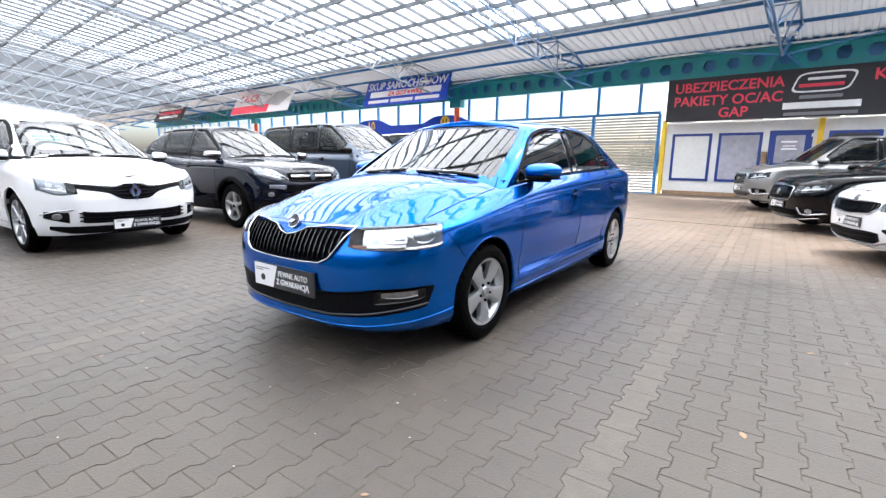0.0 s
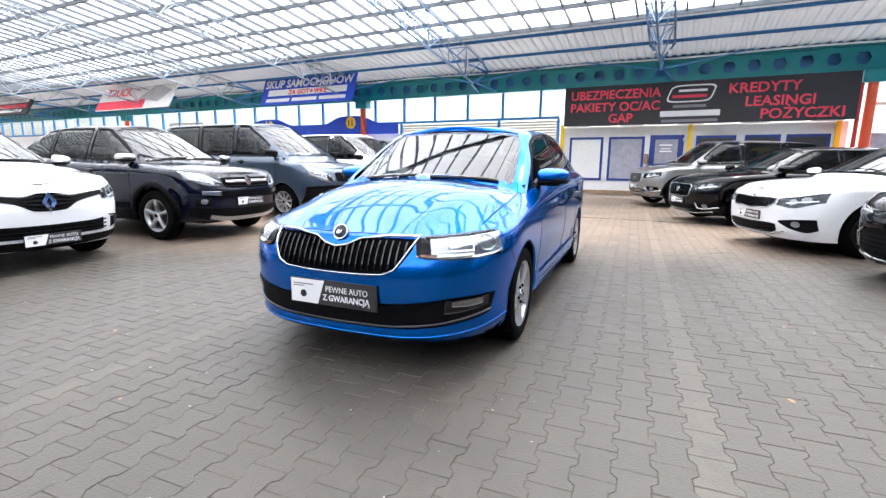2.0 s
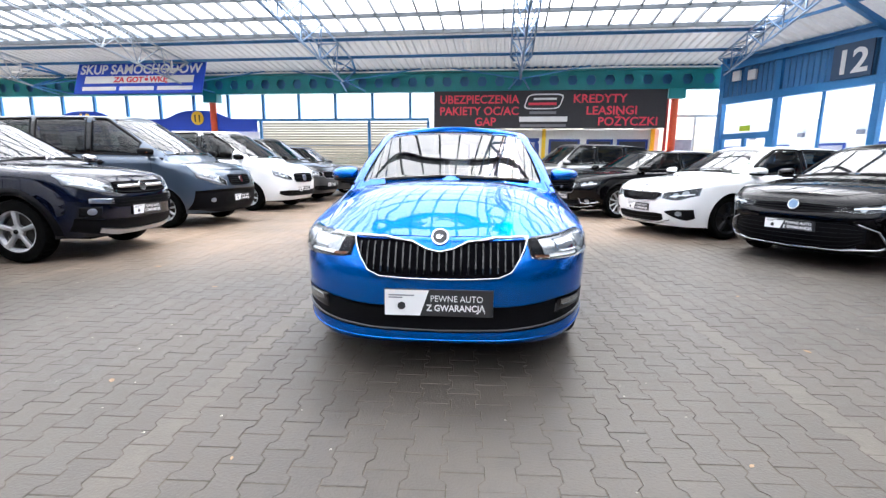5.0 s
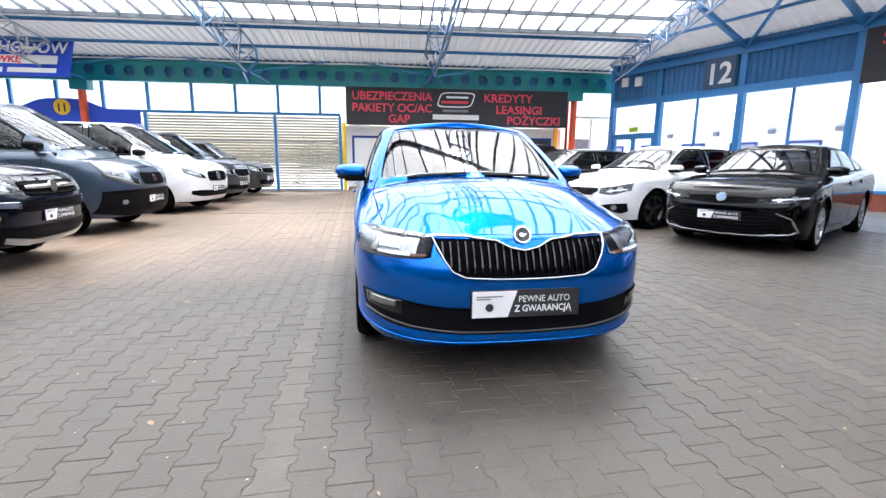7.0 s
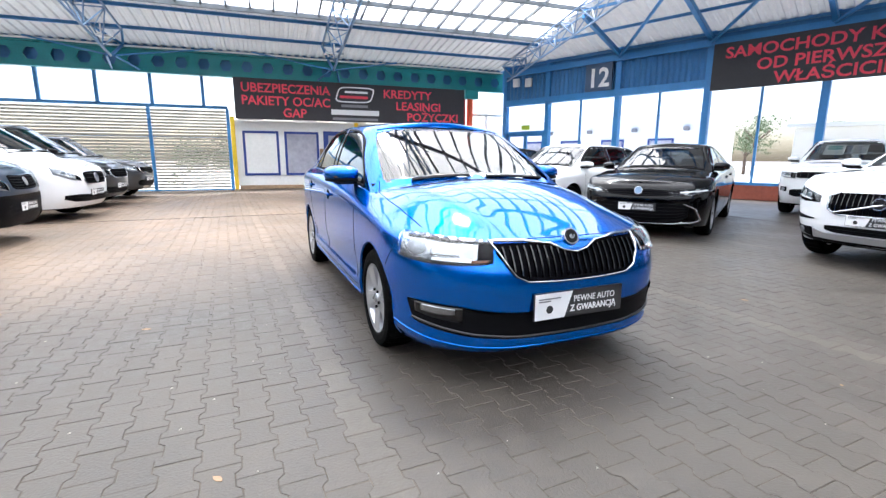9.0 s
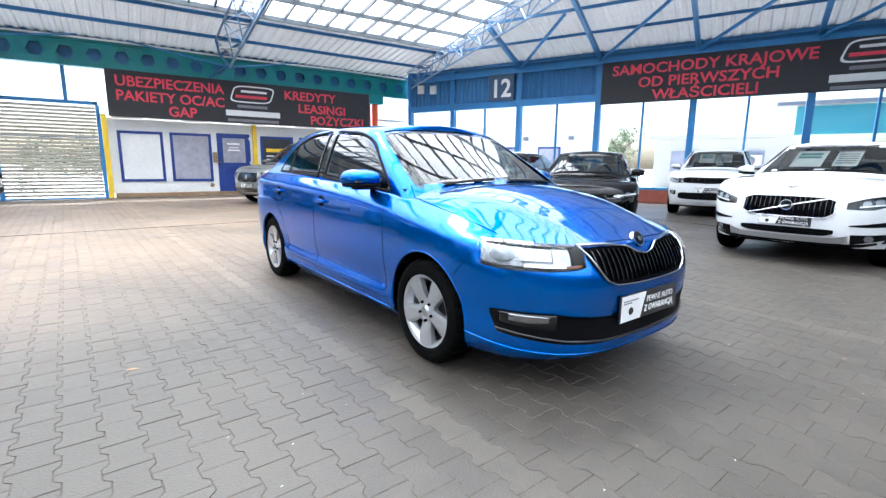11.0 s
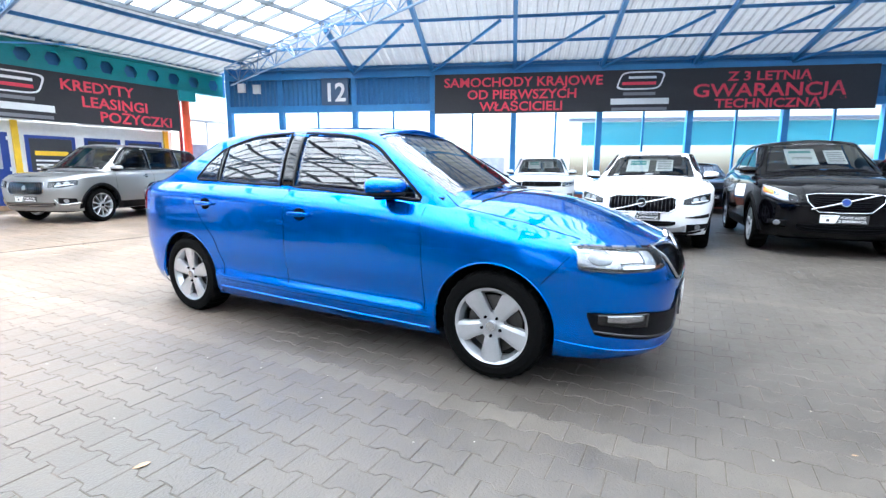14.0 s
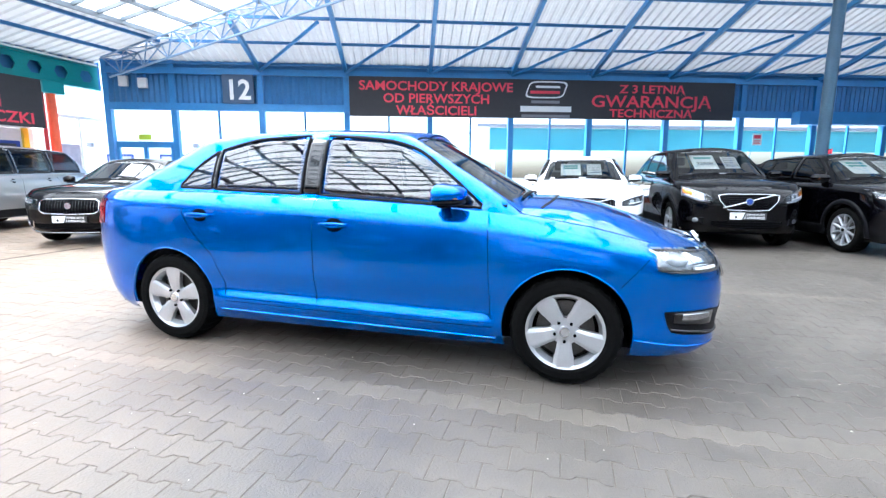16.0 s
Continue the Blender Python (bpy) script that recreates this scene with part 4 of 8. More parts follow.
# blue purlins under the sheets
wall_purlins = thing("wall_purlins", "blue purlins under the ribbed roof", "roof frame", None, "", "structure")
for k in (0.15, 1.75, 3.3):
    bm = bmesh.new()
    y = WALL_Y + 0.3 - k
    x1 = hip_x(y)
    box(bm, -60, y - 0.04, zs(y) - 0.12, x1, y + 0.04, zs(y) - 0.03)
    part("purlin", bm, M["dark_blue"], wall_purlins)
side_purlins = thing("side_purlins", "blue purlins under the side roof", "roof frame", None, "", "structure")
for k in range(9):
    bm = bmesh.new()
    d = 0.15 + k * 1.2
    p = CORNER + N * d
    ss = -2.0
    while ss < 12 and hip_x((p + U * ss).y) > (p + U * ss).x:
        ss += 0.1
    a, b = p + U * ss, p + U * 36
    z = EAVE + 0.05 + SLOPE_B * d
    m = Matrix.Translation(a + Vector((0, 0, z - 0.1))) @ Matrix.Rotation(radians(B_ROT), 4, "Z")
    box(bm, 0, -0.03, -0.02, (b - a).length, 0.03, 0.06, m=m)
    part("purlin", bm, M["dark_blue"], side_purlins)


def truss(name, a, b, depth, width, n, material, label):
    """Three-chord lattice girder from a to b, hanging below that line."""
    a, b = Vector(a), Vector(b)
    d = (b - a).normalized()
    w = d.cross(Vector((0, 0, 1))).normalized() * width / 2
    dn = Vector((0, 0, -depth))
    bm = bmesh.new()
    tube(bm, a + w, b + w, 0.032, 6)
    tube(bm, a - w, b - w, 0.032, 6)
    tube(bm, a + dn, b + dn, 0.036, 6)
    L = (b - a).length
    for i in range(n):
        p, q, r = a + d * L * i / n, a + d * L * (i + 0.5) / n + dn, a + d * L * (i + 1) / n
        for sgn in (w, -w):
            tube(bm, p + sgn, q, 0.02, 5)
            tube(bm, q, r + sgn, 0.02, 5)
        tube(bm, p + w, p - w, 0.02, 5)
        tube(bm, p + w, r - w, 0.016, 5)
    return tagged(part(name, bm, M[material]), label, "truss", "roof trusses", "structure")


for k in range(11):
    x = 0.9 - 6.4 * k
    ya, yb = WALL_Y - 1.6, RIDGE_Y
    truss("roof_truss", (x, ya, zs(ya) - 0.2), (x, yb, zs(yb) - 0.2), 0.75, 0.7, 11, "truss" if k > 1 else "pale_blue", "lattice roof truss of thin pale tubes")
    truss("roof_truss", (x, yb, zs(yb) - 0.2), (x, y2, zs(2 * RIDGE_Y - y2) - 0.2), 0.75, 0.7, 11, "truss", "lattice roof truss of thin pale tubes")
    bm = bmesh.new()
    foot = Vector((x, WALL_Y - 0.05, 4.7))
    for sgn in (-0.35, 0.35):
        tube(bm, foot, (x + sgn, ya, zs(ya) - 0.2), 0.04, 6)
        tube(bm, (x + sgn * 1.1, WALL_Y - 0.1, 3.95), (x + sgn * 0.3, ya, zs(ya) - 0.95), 0.03, 6)
    tube(bm, foot, (x, ya, zs(ya) - 0.95), 0.045, 6)
    # knee braces spreading under the sheets
    tube(bm, (x, ya, zs(ya) - 0.95), (x - 2.6, WALL_Y - 0.1, 4.75), 0.025, 5)
    tube(bm, (x, ya, zs(ya) - 0.95), (x + 2.6, WALL_Y - 0.1, 4.75), 0.025, 5)
    tagged(part("truss_foot", bm, M["blue_steel"]), "blue tube struts where a truss meets the beam", "truss", "truss feet", "structure")
# hip truss at the corner and rafters above the glazed wall
hx = hip_x(0.0)
truss("hip_truss", (CORNER.x - 0.3, CORNER.y - 0.6, EAVE), (hx, 0.0, zs(0.0) - 0.3), 0.55, 0.45, 14, "pale_blue", "blue lattice hip truss rising from the corner")
for i, s_ in enumerate(POSTS[2:]):
    p = CORNER + U * s_
    ln = clip_b(p)[1]
    ln = min(ln, 13.0)
    if ln < 1:
        continue
    q = p + N * ln
    m = Matrix.Translation(p + Vector((0, 0, EAVE - 0.05))) @ Matrix.Rotation(radians(B_ROT), 4, "Z") @ Matrix.Rotation(-math.atan(SLOPE_B), 4, "X")
    b2 = bmesh.new()
    box(b2, -0.06, -ln * 1.045, -0.17, 0.06, 0, -0.03, m=m)
    # slanting brace from the post to the next bay
    a0 = p + N * 0.1 + Vector((0, 0, 4.55))
    tube(b2, a0, p + N * 2.6 + U * 2.4 + Vector((0, 0, EAVE + SLOPE_B * 2.6 - 0.15)), 0.05, 8)
    tagged(part("rafter", b2, M["blue_steel"]), "blue steel rafter with a slanting brace", "rafter", "side rafters", "structure")
# slim work lamps on the trusses
for x in (-5.6, -12.0, -18.4, 0.9):
    lamp = part("roof_lamp", boxes((-0.3, -0.12, 0, 0.3, 0.12, 0.06), (-0.02, -0.02, 0.06, 0.02, 0.02, 0.35), bevel=0.008), M["white_wall"])
    lamp.location = (x, WALL_Y - 1.9, 4.5)
    tagged(lamp, "small white lamp hung below a truss", "lamp", "roof lamps")

# ---- outside, seen through the panes ----
yard = part("yard", boxes((-12, 0.25, -0.01, 70, 120, 0.0)), M["concrete"])
yard.matrix_basis = on_b(0, 0.0, 0)
tagged(yard, "sunlit pale concrete yard outside the glazed wall", "yard", kind="structure")
lane = part("lane", boxes((-48, WALL_Y + 0.7, -0.01, 7.0, WALL_Y + 30, 0.0)), M["concrete"])
tagged(lane, "sunlit pale concrete lane behind the stalls", "yard", kind="structure")
hedge_v, hedge_f, hr = [], [], random.Random(9)
CLUMPS = [(hr.uniform(-5.0, -1.6), hr.uniform(0.9, 1.9), hr.uniform(0.35, 0.75)) for _ in range(16)] + [(hr.uniform(-10.5, -5.0), hr.uniform(0.2, 1.5), hr.uniform(0.25, 0.5)) for _ in range(14)]
for _ in range(7000):
    cx, cz, cr = CLUMPS[hr.randrange(30)] if hr.random() < 0.5 else CLUMPS[hr.randrange(16)]
    c = Vector((hr.gauss(cx, cr * 0.6), WALL_Y + 5.2 + hr.uniform(-0.6, 0.6), max(0.06, hr.gauss(cz, cr * 0.5))))
    q = Euler((hr.uniform(0, 6), hr.uniform(0, 6), hr.uniform(0, 6))).to_matrix()
    o, k = len(hedge_v), hr.uniform(0.035, 0.075)
    hedge_v += [c + q @ Vector(v) * k for v in ((-1, 0, 0), (0, -0.5, 0.1), (1, 0, 0), (0, 0.5, 0.1))]
    hedge_f += [(o, o + 1, o + 2, o + 3)]
tagged(mesh_ob("hedge", hedge_v, hedge_f, M["leaf"]), "loose green hedge behind the slatted screen", "hedge", kind="stuff")
shop = part("shop_building", boxes((-9, 0, 0, 4.8, 5, 3.4), bevel=0.03), M["white_wall"])
shop.matrix_basis = on_b(0, 0, -9)
tagged(shop, "low white shop building across the yard", "building")
for k in range(5):
    wx = -8.2 + k * 2.6
    wn_ = part("window", boxes((wx, -0.06, 0.2 if k % 2 else 0.9, wx + 1.3, -0.004, 2.2)), M["frame_blue"], shop)
    part("pane", boxes((wx + 0.1, -0.075, 0.3 if k % 2 else 1.0, wx + 1.2, -0.062, 2.1)), foil, wn_)
    part("wall_lamp", boxes((wx + 1.75, -0.2, 2.55, wx + 2.0, -0.004, 2.75), bevel=0.02), M["grey_print"], shop)
annex = part("annex_building", boxes((0, 0, 0, 6.5, 6, 2.75), bevel=0.03), M["plaster_wall"])
annex.matrix_basis = on_b(7.5, 0, -14)
tagged(annex, "low pale yellow building across the yard", "building")
part("roof", boxes((-0.3, -0.3, 2.75, 6.8, 6.3, 2.95), bevel=0.02), M["concrete"], annex)
for k in range(2):
    part("window", boxes((0.9 + k * 3.0, -0.05, 0.9, 2.4 + k * 3.0, 0.05, 2.1)), foil, annex)
canopy = thing("canopy", "turquoise striped canopy on white posts in the yard", "canopy", on_b(13.4, 0, -4.2))
part("fascia", boxes((0, 0, 2.3, 30, 0.06, 3.25), bevel=0.01), M["canopy"], canopy)
for k in range(6):
    part("fascia_rib", boxes((0, -0.025, 2.36 + k * 0.15, 30, -0.002, 2.40 + k * 0.15)), M["canopy"], canopy)
part("roof_edge", boxes((-0.6, -0.3, 3.26, 30.3, 3.4, 3.4), bevel=0.02), M["grey_wall"], canopy)
for k in range(8):
    bm = bmesh.new()
    tube(bm, (0.3 + k * 4.1, 0.6, 0), (0.3 + k * 4.1, 0.6, 3.26), 0.07, 12)
    part("post", bm, M["white_wall"], canopy)
unit = part("ventilator_box", boxes((0, 0, 0, 0.8, 0.35, 0.6), bevel=0.02), M["white_wall"])
unit.matrix_basis = on_b(12.0, 1.25, -13.95) @ Matrix.Translation((0, -0.36, 0))
tagged(unit, "white ventilator box on the pale building", "ventilator")
bm = bmesh.new()
tube(bm, (0.3, -0.012, 0.3), (0.3, -0.002, 0.3), 0.22, 20)
part("fan_guard", bm, M["grey_print"], unit)


def tree(at, h, seed):
    """Tapered trunk with limbs and a loose crown of small leaves."""
    r = random.Random(seed)
    ob = thing("tree", "small leafy green tree beyond the yard", "tree", Matrix.Translation(at), "yard trees")
    bm = bmesh.new()
    bmesh.ops.create_cone(bm, cap_ends=True, segments=8, radius1=0.14, radius2=0.05, depth=h * 0.75, matrix=Matrix.Translation((0, 0, h * 0.375)))
    for _ in range(6):
        a, z = r.uniform(0, 6.28), r.uniform(0.35, 0.65) * h
        tube(bm, (0, 0, z), (math.cos(a) * h * 0.22, math.sin(a) * h * 0.22, z + h * 0.2), 0.035, 5)
    part("trunk", bm, M["bark"], ob)
    lv, lf = [], []
    for _ in range(26):
        c = Vector((r.gauss(0, 0.17) * h, r.gauss(0, 0.17) * h, h * r.uniform(0.5, 1.0)))
        for _ in range(45):
            q, k = Euler((r.uniform(0, 6), r.uniform(0, 6), r.uniform(0, 6))).to_matrix(), r.uniform(0.05, 0.1)
            p, o = c + Vector((r.gauss(0, 0.07), r.gauss(0, 0.07), r.gauss(0, 0.06))) * h, len(lv)
            lv += [p + q @ Vector(v) * k for v in ((-1, 0, 0), (0, -0.5, 0.1), (1, 0, 0), (0, 0.5, 0.1))]
            lf.append((o, o + 1, o + 2, o + 3))
    mesh_ob("crown", lv, lf, M["leaf"], ob)


for k, (s_, off, h) in enumerate(((3.5, -24, 3.9), (8.6, -17, 3.0), (2.2, -27, 3.4))):
    tree(on_b(s_, 0, off).translation, h, 20 + k)

# ---- cars: a shell from plan outlines, with panes, lamps and trim laid on its surface ----
from mathutils.bvhtree import BVHTree


def arc(n, p, q):
    """Quarter of a rounded outline: (share of half-width, share of depth) from the middle line to the flank."""
    f = np.linspace(0, math.pi / 2, n)
    return np.sin(f) ** (2 / p), np.cos(f) ** (2 / q)


def car_shell(s):
    """Lower body with bonnet and deck, and the greenhouse. Returns verts, faces and the cabin floor."""
    bend = even_curve if s.get("flank") else spline
    nose, tail, side, edge, crown = bend(s["nose"]), spline(s["tail"]), spline(s["side"]), bend(s["edge"]), bend(s["crown"])
    fine = s.get("fine", 1)
    hw, zb = s["hw"], s["zb"]
    depth_f, depth_r = s.get("depth_f", 0.75), s.get("depth_r", 0.6)
    yf0, yr0 = min(p[1] for p in s["nose"]), max(p[1] for p in s["tail"])
    ycf, ycr = yf0 + depth_f, yr0 - depth_r
    nf = 26 * fine
    xa, da = arc(nf, s.get("pf", 3.4), s.get("qf", 2.5))
    xr, dr = arc(20, s.get("pr", 3.6), s.get("qr", 2.5))
    ym = np.linspace(ycf, ycr, 70 * fine)[1:-1]
    nt = s.get("rows", 26)
    cols = []
    for k in range(nf):
        cols.append(("f", xa[k], da[k]))
    for y in ym:
        cols.append(("m", 1.0, y))
    for k in reversed(range(20)):
        cols.append(("r", xr[k], dr[k]))
    V, F = [], []
    grid = {}
    tt = np.linspace(0, 1, nt) ** 0.92
    for c, (kind, x, d) in enumerate(cols):
        y0 = ycf - d * (ycf - yf0) if kind == "f" else (d if kind == "m" else ycr + d * (yr0 - ycr))
        zt = float(edge(y0))
        zbot = zb + (s.get("lift_f", 0.02) * max(0, (ycf - 0.25 - y0) / depth_f) ** 2 if kind == "f" else 0) + (s.get("lift_r", 0.06) * ((y0 - ycr) / depth_r) ** 2 if kind == "r" else 0)
        section = s["flank"](y0, zt) if s.get("flank") else None
        for r, t in enumerate(tt):
            z = zbot + t * (zt - zbot)
            w = float(section(z)) if section else hw * float(side(z))
            y = ycf - d * (ycf - float(nose(z))) if kind == "f" else (d if kind == "m" else ycr + d * (float(tail(z)) - ycr))
            if t > 0.9 and not section:
                w -= s.get("round", 0.035) * ((t - 0.9) / 0.1) ** 2
            px = x * w
            # soft crease along the flank
            for cz, cw, ch in s.get("crease", ()):
                if kind == "m" or x > 0.9:
                    px += ch * math.exp(-(((z - cz) / cw) ** 2))
            grid[c, r] = len(V)
            V.append((px, y, z))
    nl = len(V)
    mir = {i: (i if abs(V[i][0]) < 1e-6 else None) for i in range(nl)}
    for i in range(nl):
        if mir[i] is None:
            mir[i] = len(V)
            V.append((-V[i][0], V[i][1], V[i][2]))
    for c in range(len(cols) - 1):
        for r in range(nt - 1):
            q = (grid[c, r], grid[c + 1, r], grid[c + 1, r + 1], grid[c, r + 1])
            F.append(q)
            F.append(tuple(mir[i] for i in reversed(q)))
    # bonnet, cabin deck and boot lid
    nk = s.get("across", 11)
    top = {}
    cab0, cab1, gw = s["cab"][0] + 0.22, s["cab"][1] - 0.2, s["g_half"][0] - 0.05
    for c in range(len(cols)):
        e = grid[c, nt - 1]
        ex, ey, ez = V[e]
        for k in range(2 * nk + 1):
            u = 1 - k / nk
            if k == 0:
                top[c, k] = e
            elif k == 2 * nk:
                top[c, k] = mir[e]
            else:
                px = ex * u
                z = ez + float(crown(ey)) * (1 - abs(u) ** s.get("crown_pow", 2.2)) * 1.09 * ex * ex / (ex * ex + 0.06)
                top[c, k] = len(V)
                V.append((px, ey, z))
    if s.get("flank"):
        # the bonnet is one even surface, blended into its edges
        ids = [i for (c, k), i in top.items() if 0 < k < 2 * nk and V[i][1] < 0.5]
        share = {i: abs(1 - k / nk) for (c, k), i in top.items()}
        p = np.array([V[i] for i in ids])
        terms = lambda p: np.stack([(p[:, 0] / 0.7) ** a * (p[:, 1] / 0.6) ** b for a in (0, 2, 4, 6) for b in (0, 1, 2, 3, 4)], 1)
        inside = np.array([share[i] < 0.86 and V[i][1] > -0.7 for i in ids])
        c4 = np.linalg.lstsq(terms(p[inside]), p[inside][:, 2], rcond=None)[0]
        z4 = terms(p) @ c4
        ease = lambda v: (lambda t: t * t * (3 - 2 * t))(min(1.0, max(0.0, v)))
        for i, z in zip(ids, z4):
            x, y, z0 = V[i]
            w = ease((0.9 - share[i]) / 0.16) * ease((y + 0.7) / 0.12)
            xc = 0.3 + 0.28 * (y - yf0)
            fold = 0.007 * math.exp(-(((abs(x) - xc) / 0.085) ** 2)) * ease((y - yf0 - 0.12) / 0.3)
            V[i] = (x, y, z0 + w * (z - z0) + fold)
    for c in range(len(cols) - 1):
        for k in range(2 * nk):
            q = (top[c, k], top[c + 1, k], top[c + 1, k + 1], top[c, k + 1])
            ctr = [sum(V[i][a] for i in q) / 4 for a in range(3)]
            if cab0 < ctr[1] < cab1 and abs(ctr[0]) < gw:
                continue
            F.append(tuple(dict.fromkeys(q)) if len(set(q)) > 2 else None)
    # greenhouse
    wf, wr = spline([(0, s["cab"][0]), (1, s["roof"][0])] if "ws" not in s else s["ws"]), spline([(0, s["cab"][1]), (1, s["roof"][1])] if "rs" not in s else s["rs"])
    gh = spline([(0, s["g_half"][0]), (0.5, (s["g_half"][0] + s["g_half"][1]) / 2 + 0.015), (1, s["g_half"][1])])
    roof = bend(s["roof_z"])
    ng, nr = 18 * fine, 18 * fine
    gxa, gda = arc(ng, s.get("gp", 3.6), 2.2)
    gxr, gdr = arc(ng, s.get("gpr", 3.6), 2.4)
    bf, br = s.get("bow_f", 0.32), s.get("bow_r", 0.3)
    gcols = [("f", gxa[k], gda[k]) for k in range(ng)] + [("m", 1, v) for v in np.linspace(0, 1, 46 * fine)[1:-1]] + [("r", gxr[k], gdr[k]) for k in reversed(range(ng))]
    gt = np.linspace(0, 1, nr)
    gg = {}
    n0 = len(V)
    for c, (kind, x, d) in enumerate(gcols):
        for r, t in enumerate(gt):
            a, b = float(wf(t)), float(wr(t))
            y = a + bf * (1 - d) if kind == "f" else (a + bf + d * (b - br - a - bf) if kind == "m" else b - br * (1 - d))
            zlow = float(edge(y)) - 0.02 + float(crown(y)) * (1 - abs(x)) * 0.8
            zr = float(roof(y)) - s.get("roof_drop", 0.045)
            z = zlow + t * (zr - zlow)
            w = float(gh(t)) * (1 - s.get("taper", 0.0) * max(0, (y - (a + b) / 2) / (b - a) * 2) ** 2)
            if t > 0.9:
                w -= 0.03 * ((t - 0.9) / 0.1) ** 2
            gg[c, r] = len(V)
            V.append((x * w, y, z))
    n1 = len(V)
    gm = {}
    for i in range(n0, n1):
        if abs(V[i][0]) < 1e-6:
            gm[i] = i
        else:
            gm[i] = len(V)
            V.append((-V[i][0], V[i][1], V[i][2]))
    for c in range(len(gcols) - 1):
        for r in range(nr - 1):
            q = (gg[c, r], gg[c + 1, r], gg[c + 1, r + 1], gg[c, r + 1])
            F.append(q)
            F.append(tuple(gm[i] for i in reversed(q)))
    nk = 9
    tp = {}
    for c in range(len(gcols)):
        e = gg[c, nr - 1]
        ex, ey, ez = V[e]
        for k in range(2 * nk + 1):
            u = 1 - k / nk
            if k == 0:
                tp[c, k] = e
            elif k == 2 * nk:
                tp[c, k] = gm[e]
            else:
                tp[c, k] = len(V)
                V.append((ex * u, ey, ez + s.get("roof_drop", 0.045) * (1 - abs(u) ** 2.3) * min(1.0, ex / 0.3)))
    for c in range(len(gcols) - 1):
        for k in range(2 * nk):
            F.append((tp[c, k], tp[c + 1, k], tp[c + 1, k + 1], tp[c, k + 1]))
    F = [tuple(dict.fromkeys(f)) for f in F if f]
    F = [f for f in F if len(f) > 2]
    return V, F


def cut_arches(V, F, s):
    """Opens the wheel arches and draws the rim of each opening to its circle."""
    V = [list(v) for v in V]
    cz, out = s["wheel_r"] - 0.0, set()
    for wy, R in ((0.0, s["arch_r"]), (s["wb"], s["arch_r"])):
        inside = [abs(v[0]) > 0.45 * s["hw"] and v[2] < 1.0 and (v[1] - wy) ** 2 + (v[2] - cz) ** 2 < R * R for v in V]
        for k, f in enumerate(F):
            if all(inside[i] for i in f):
                out.add(k)
        for k, f in enumerate(F):
            if k in out:
                continue
            for i in f:
                if inside[i]:
                    dy, dz = V[i][1] - wy, V[i][2] - cz
                    l = math.hypot(dy, dz) or 1
                    V[i][1], V[i][2] = wy + dy / l * R, cz + dz / l * R
                    inside[i] = False
    return V, [f for k, f in enumerate(F) if k not in out]


RAYS = {"wrap": lambda u, v, sg: (Vector((3 * sg * math.sin(math.radians(u)), 0.1 - 3 * math.cos(math.radians(u)), v)), Vector((-sg * math.sin(math.radians(u)), math.cos(math.radians(u)), 0))), "side": lambda u, v, sg: (Vector((3 * sg, u, v)), Vector((-sg, 0, 0))), "front": lambda u, v, sg: (Vector((u * sg, -6, v)), Vector((0, 1, 0))),
        "rear": lambda u, v, sg: (Vector((u * sg, 9, v)), Vector((0, -1, 0))), "top": lambda u, v, sg: (Vector((u * sg, v, 4)), Vector((0, 0, -1)))}


def touch(tree, view, u, v, sg, off):
    o, d = RAYS[view](u, v, sg)
    p, n, i, dist = tree.ray_cast(o, d)
    if p is None:
        p, n, i, dist = tree.find_nearest(o + d * {"side": 2.2, "front": 5.2, "rear": 5.5, "top": 3.0, "wrap": 2.1}[view])
    if n.dot(d) > 0:
        n = -n
    return p + n * off, n


def fair_pane(vs, inner):
    """Draws the points of a pane to one even curved surface, as bent glass has."""
    p = np.array([tuple(v) for v in vs])
    x, z = p[:, 0] / 0.6, (p[:, 2] - p[:, 2].mean()) / 0.2
    terms = lambda x, z: np.stack([np.ones_like(x), z, z * z, x**2, x**2 * z, x**4, x**4 * z, x**6], 1)
    c = np.linalg.lstsq(terms(x, z), p[:, 1], rcond=None)[0]
    y = terms(x, z) @ c
    for i, v in enumerate(vs):
        lift = y[i] - v.y - 0.006 + 0.03 * x[i] ** 2
        v.y += lift
        inner[i].y += lift


